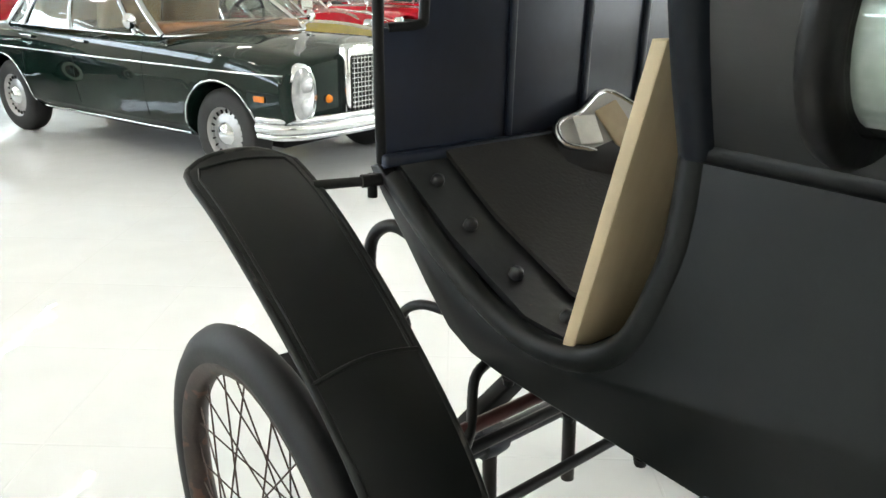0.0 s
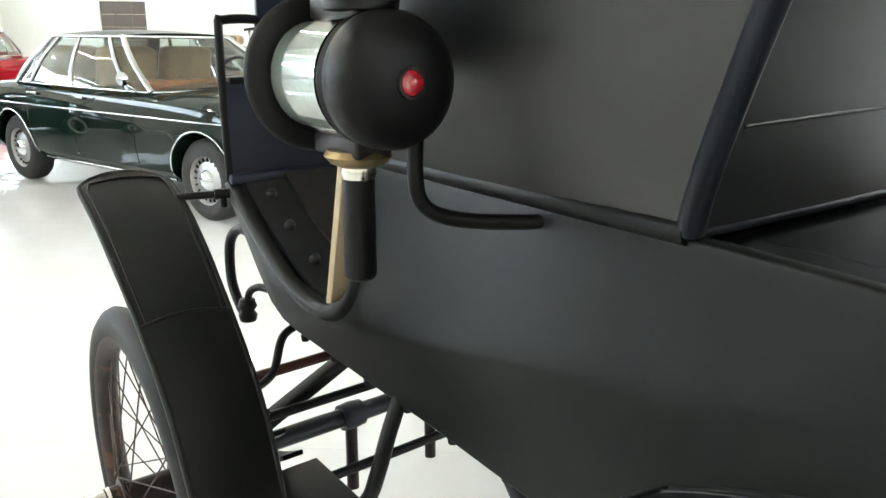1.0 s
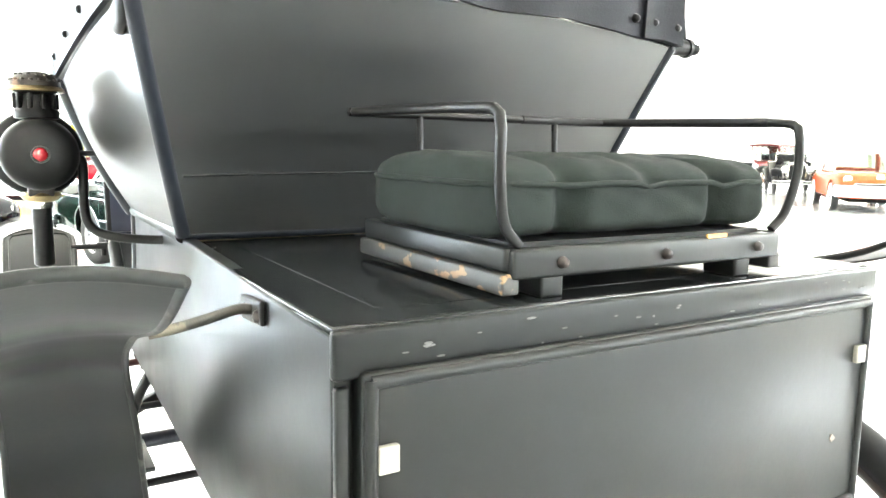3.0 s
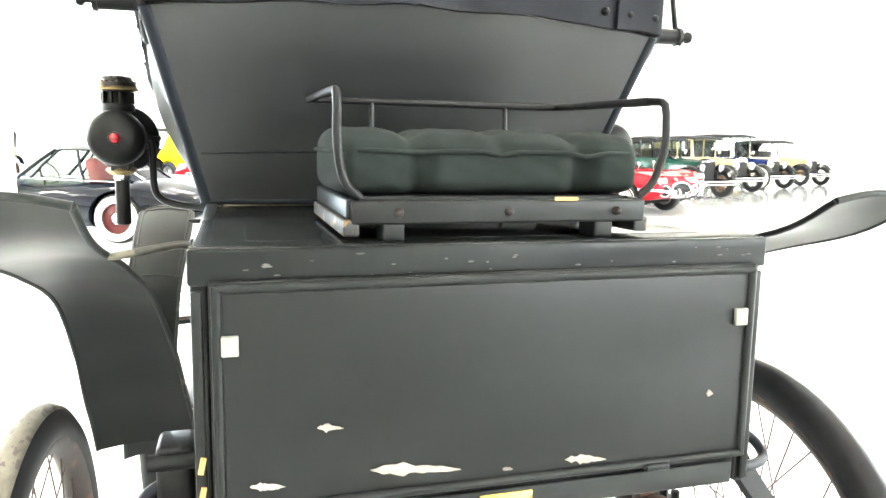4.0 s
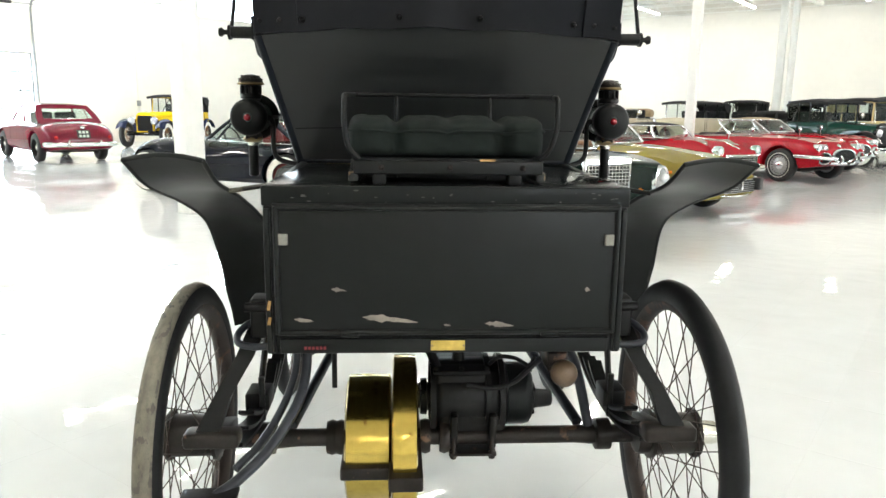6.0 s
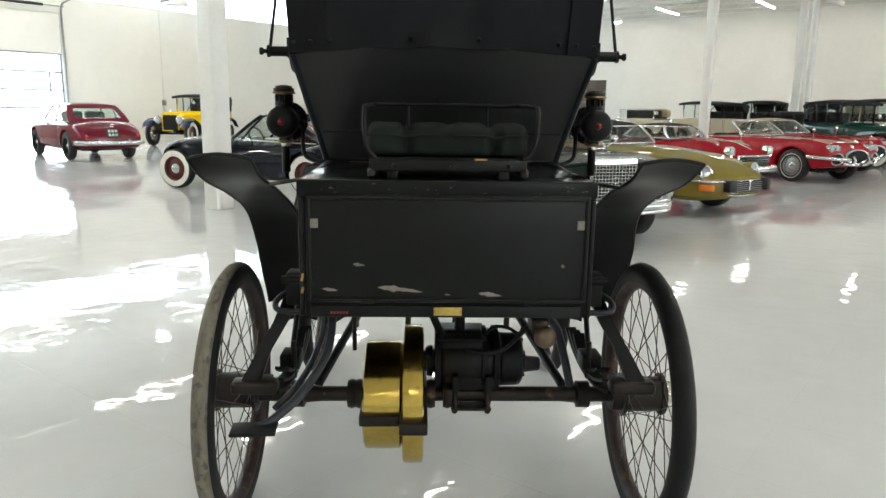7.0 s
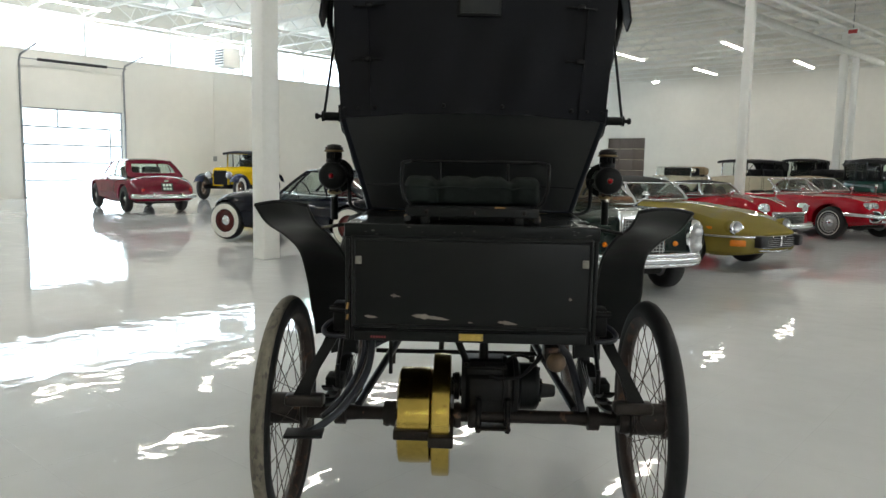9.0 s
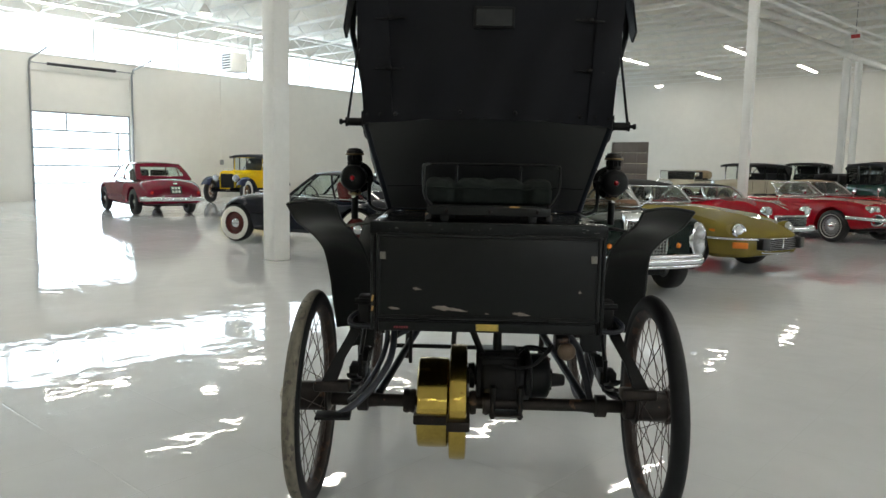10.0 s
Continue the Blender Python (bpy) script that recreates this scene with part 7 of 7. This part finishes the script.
        for s in (-1, 1):
            for f in posts:
                y = wy - 0.05 + (rear_y + 0.08 - wy) * f
                wide = 0.025 if top == "touring" else 0.05
                part("pillar", box((0.035, wide, roof_z - body_z), (s * (0.66 if f else 0.60), y, (roof_z + body_z) / 2), bevel=0.008), upper, car)
            if top == "closed":
                for f0, f1 in zip(posts, posts[1:]):
                    y0, y1 = (wy - 0.05 + (rear_y + 0.08 - wy) * f for f in (f0, f1))
                    part("side_window", box((0.005, y0 - y1 - 0.06, roof_z - body_z - 0.12), (s * 0.655, (y0 + y1) / 2, (roof_z + body_z) / 2 - 0.01)), GLASS, car)
                part("cant_rail", box((0.04, wy - rear_y, 0.09), (s * 0.655, (wy + rear_y) / 2, roof_z - 0.05), bevel=0.01), upper, car)
            else:
                part("hood_bow", tube([(s * 0.66, rear_y + 0.9, body_z), (s * 0.66, rear_y + 0.3, roof_z - 0.06)], 0.016, seg=6), BLACK_CAR, car)
                part("hood_side", slab([(rear_y - 0.06, body_z + 0.22), (rear_y + 0.14, body_z + 0.22), (rear_y + 0.42, roof_z - 0.08), (rear_y - 0.05, roof_z - 0.1)], "x", min(s * 0.645, s * 0.665), max(s * 0.645, s * 0.665)), top_mat, car)
        part("back_panel", box((1.26, 0.05, roof_z - body_z - 0.02), (0, rear_y - 0.04, (roof_z + body_z) / 2 - 0.04), (3, 0, 0), bevel=0.02), upper if top == "closed" else top_mat, car)
    elif top == "folded":
        part("folded_hood", box((1.30, 0.62, 0.26), (0, rear_y + 0.12, body_z + 0.17), (4, 0, 0), bevel=0.09, segments=3), top_mat, car)
    part("spare_wheel", lathe([(r * 0.6, -0.06), (r * 0.9, -0.065), (r, 0), (r * 0.9, 0.065), (r * 0.6, 0.06)], pose(0, tub1 - 0.16, 0.85, 90), seg=32, closed=True), TYRE, car)
    return car


vintage("vintage_tourer", (-8.0, 22.0), (-0.15, -0.99), "bright yellow vintage tourer with black wings and roof", YELLOW, MIDNIGHT, top="touring", radiator=YELLOW, style="wood white", wb=3.0, bars=False, roof_z=1.70)
vintage("vintage_saloon", (13.4, 16.75), (0.25, -0.968), "dark green vintage saloon with chrome headlamps", VINTAGE_GREEN, BLACK_CAR, roof_z=1.74, top="closed", style="wood white", radiator=BLACK_CAR, wb=2.6, upper=BLACK_CAR)
vintage("vintage_roadster", (16.3, 23.4), (0.45, -0.89), "black vintage roadster with folded dark hood", BLACK_CAR, BLACK_CAR, top="folded", roof_z=1.5, radiator=BLACK_CAR)
vintage("vintage_saloon", (16.5, 19.4), (0.25, -0.968), "tan vintage saloon with dark roof", TAN, BLACK_CAR, top="closed", radiator=NICKEL)
vintage("vintage_limousine", (19.6, 21.6), (0.25, -0.968), "navy blue vintage limousine with whitewall wheels", NAVY_CAR, BLACK_CAR, top="touring", radiator=NICKEL, style="wood white", roof_z=2.0, wb=3.4)
vintage("vintage_tourer", (23.6, 24.2), (0.25, -0.968), "tan vintage tourer with black roof", TAN, BLACK_CAR, top="touring", radiator=NICKEL)
vintage("vintage_tourer", (9.6, 24.9), (-0.85, -0.50), "ivory touring car with black canvas roof", IVORY, IVORY, top="touring", style="wood", wb=3.5, roof_z=1.75)
vintage("vintage_tourer", (13.4, 26.5), (-0.6, -0.8), "ivory touring car with black canvas roof", IVORY, BLACK_CAR, top="touring", wb=3.2)
vintage("vintage_roadster", (6.6, 19.6), (-0.5, -0.86), "tan vintage roadster with folded tan hood", IVORY, BLACK_CAR, top="folded", top_mat=TAN_TOP, roof_z=1.5)
vintage("vintage_roadster", (-3.2, 24.8), (-0.5, -0.86), "black vintage car with pale body behind", BLACK_CAR, BLACK_CAR, top="touring", style="wood")
vintage("vintage_sedan", (27.6, 20.0), (-0.97, -0.22), "old maroon vintage sedan with cream wheels", OLD_MAROON, BLACK_CAR, top="closed", top_mat=OLD_MAROON, style="wood white", wb=3.0)
vintage("vintage_roadster", (23.4, 14.7), (-0.75, -0.66), "dark vintage roadster with nickel radiator", BLACK_CAR, BLACK_CAR, top="folded", radiator=NICKEL, roof_z=1.5)


# later cars in the opposite row
def fifties_car(front_axle, heading, paint, label, style="disc white"):
    car, sh = roadster("fifties_car", front_axle, heading, 2.9, [(-2.6, 0.7, 0.45, 0.75, 0.82), (-2.4, 0.86, 0.36, 0.86, 0.92), (-1.5, 0.93, 0.26, 0.92, 0.98), (0, 0.94, 0.24, 0.92, 0.98), (0.9, 0.94, 0.26, 0.92, 1.0), (1.8, 0.92, 0.32, 0.90, 0.98), (2.2, 0.88, 0.40, 0.82, 0.92), (2.32, 0.8, 0.46, 0.74, 0.82)], paint, label, 0.94, 0.36, style, (0.6, 0.78, 0.98, 0.1, 1.5), (-1.5, -1.0), paint)
    for s in (-1, 1):
        headlamp(car, s * 0.68, 2.28, 0.80, 0.10)
    for z in (0.46, 0.60):
        curved_bumper(car, 2.40, 0.92, z, 0.05, back=0.3)
    g = part("grille", box((1.1, 0.06, 0.14), (0, 2.33, 0.66), bevel=0.03), CHROME, car)
    part("grille_core", box((1.0, 0.03, 0.09), (0, 2.355, 0.66)), GROOVE, g)
    part("badge", lathe([(0, 0.02), (0.08, 0.012), (0.09, 0)], pose(0, 2.30, 0.86, -90), seg=18), IVORY, car)
    return car


fifties_car((18.5, 9.2), (-0.75, -0.66), ORANGE, "orange fifties car with white badge and chrome bumpers")
fifties_car((22.0, 11.5), (-0.75, -0.66), IVORY, "white fifties car with chrome bumpers")
fifties_car((0.2, 15.2), (-0.45, -0.89), RED, "red fifties car behind the saloon")


def yellow_van():
    v = empty("yellow_van", place((-1.5, 25.5), (-0.75, 0.66), 3.2), "yellow van with dark side windows", "van")
    sh = Shell([(-2.3, 0.8, 0.4, 1.5, 1.75), (-2.2, 0.95, 0.35, 1.7, 1.95), (0, 0.98, 0.32, 1.75, 2.0), (1.4, 0.97, 0.32, 1.7, 1.95), (1.9, 0.93, 0.36, 1.2, 1.4), (2.3, 0.85, 0.42, 0.9, 1.05)])
    common(v, sh, YELLOW, 3.2, 0.36, 0.2, 0.98, "disc")
    for s in (-1, 1):
        for y in (-1.7, -0.95, -0.2, 0.55):
            part("side_window", box((0.02, 0.55, 0.36), (s * (sh.side(y, 1.35) + 0.002), y, 1.35), bevel=0.01), DARK, v)
    curved_bumper(v, 2.38, 0.9, 0.5, 0.05)
    return v


yellow_van()


def motorcycle(x, y, turn, paint):
    m = empty("motorcycle", pose(x, y, 0, 0, 0, turn), "old motorcycle parked in a row", "motorcycle", "motorcycles")
    for yy in (0.7, -0.7):
        t = part("wheel", lathe([(0.24, -0.03), (0.30, -0.035), (0.33, 0), (0.30, 0.035), (0.24, 0.03)], pose(0, yy, 0.33, 0, 90, 0), seg=28, closed=True), TYRE, m)
        part("hub", lathe([(0, -0.05), (0.05, -0.05), (0.05, 0.05), (0, 0.05)], pose(0, yy, 0.33, 0, 90, 0), seg=12), CHROME, t)
        for i in range(8):
            a = math.pi * i / 4
            part("spoke", tube([(0, yy, 0.33), (0, yy + 0.25 * math.cos(a), 0.33 + 0.25 * math.sin(a))], 0.004, seg=4), CHROME, t)
    part("frame", tube([(0, -0.7, 0.33), (0, -0.3, 0.7), (0, 0.4, 0.75), (0, 0.7, 0.33)], 0.025, seg=6), BLACK_CAR, m)
    part("engine", box((0.25, 0.35, 0.35), (0, 0, 0.42), bevel=0.05), ALLOY, m)
    part("tank", box((0.24, 0.45, 0.2), (0, 0.18, 0.82), bevel=0.08, segments=3), paint, m)
    part("saddle", box((0.26, 0.4, 0.09), (0, -0.3, 0.80), bevel=0.04), DARK, m)
    part("handlebar", tube(smooth_path([(-0.36, 0.3, 1.05), (-0.2, 0.45, 1.05), (0, 0.48, 1.0), (0.2, 0.45, 1.05), (0.36, 0.3, 1.05)], 4), 0.014, seg=6), CHROME, m)
    headlamp(m, 0, 0.62, 0.92, 0.09)
    return m


for i, (x, y, c) in enumerate(((-1.6, 29.0, YELLOW), (-0.6, 29.8, RED), (0.4, 30.6, BLACK_CAR))):
    motorcycle(x, y, 120, c)
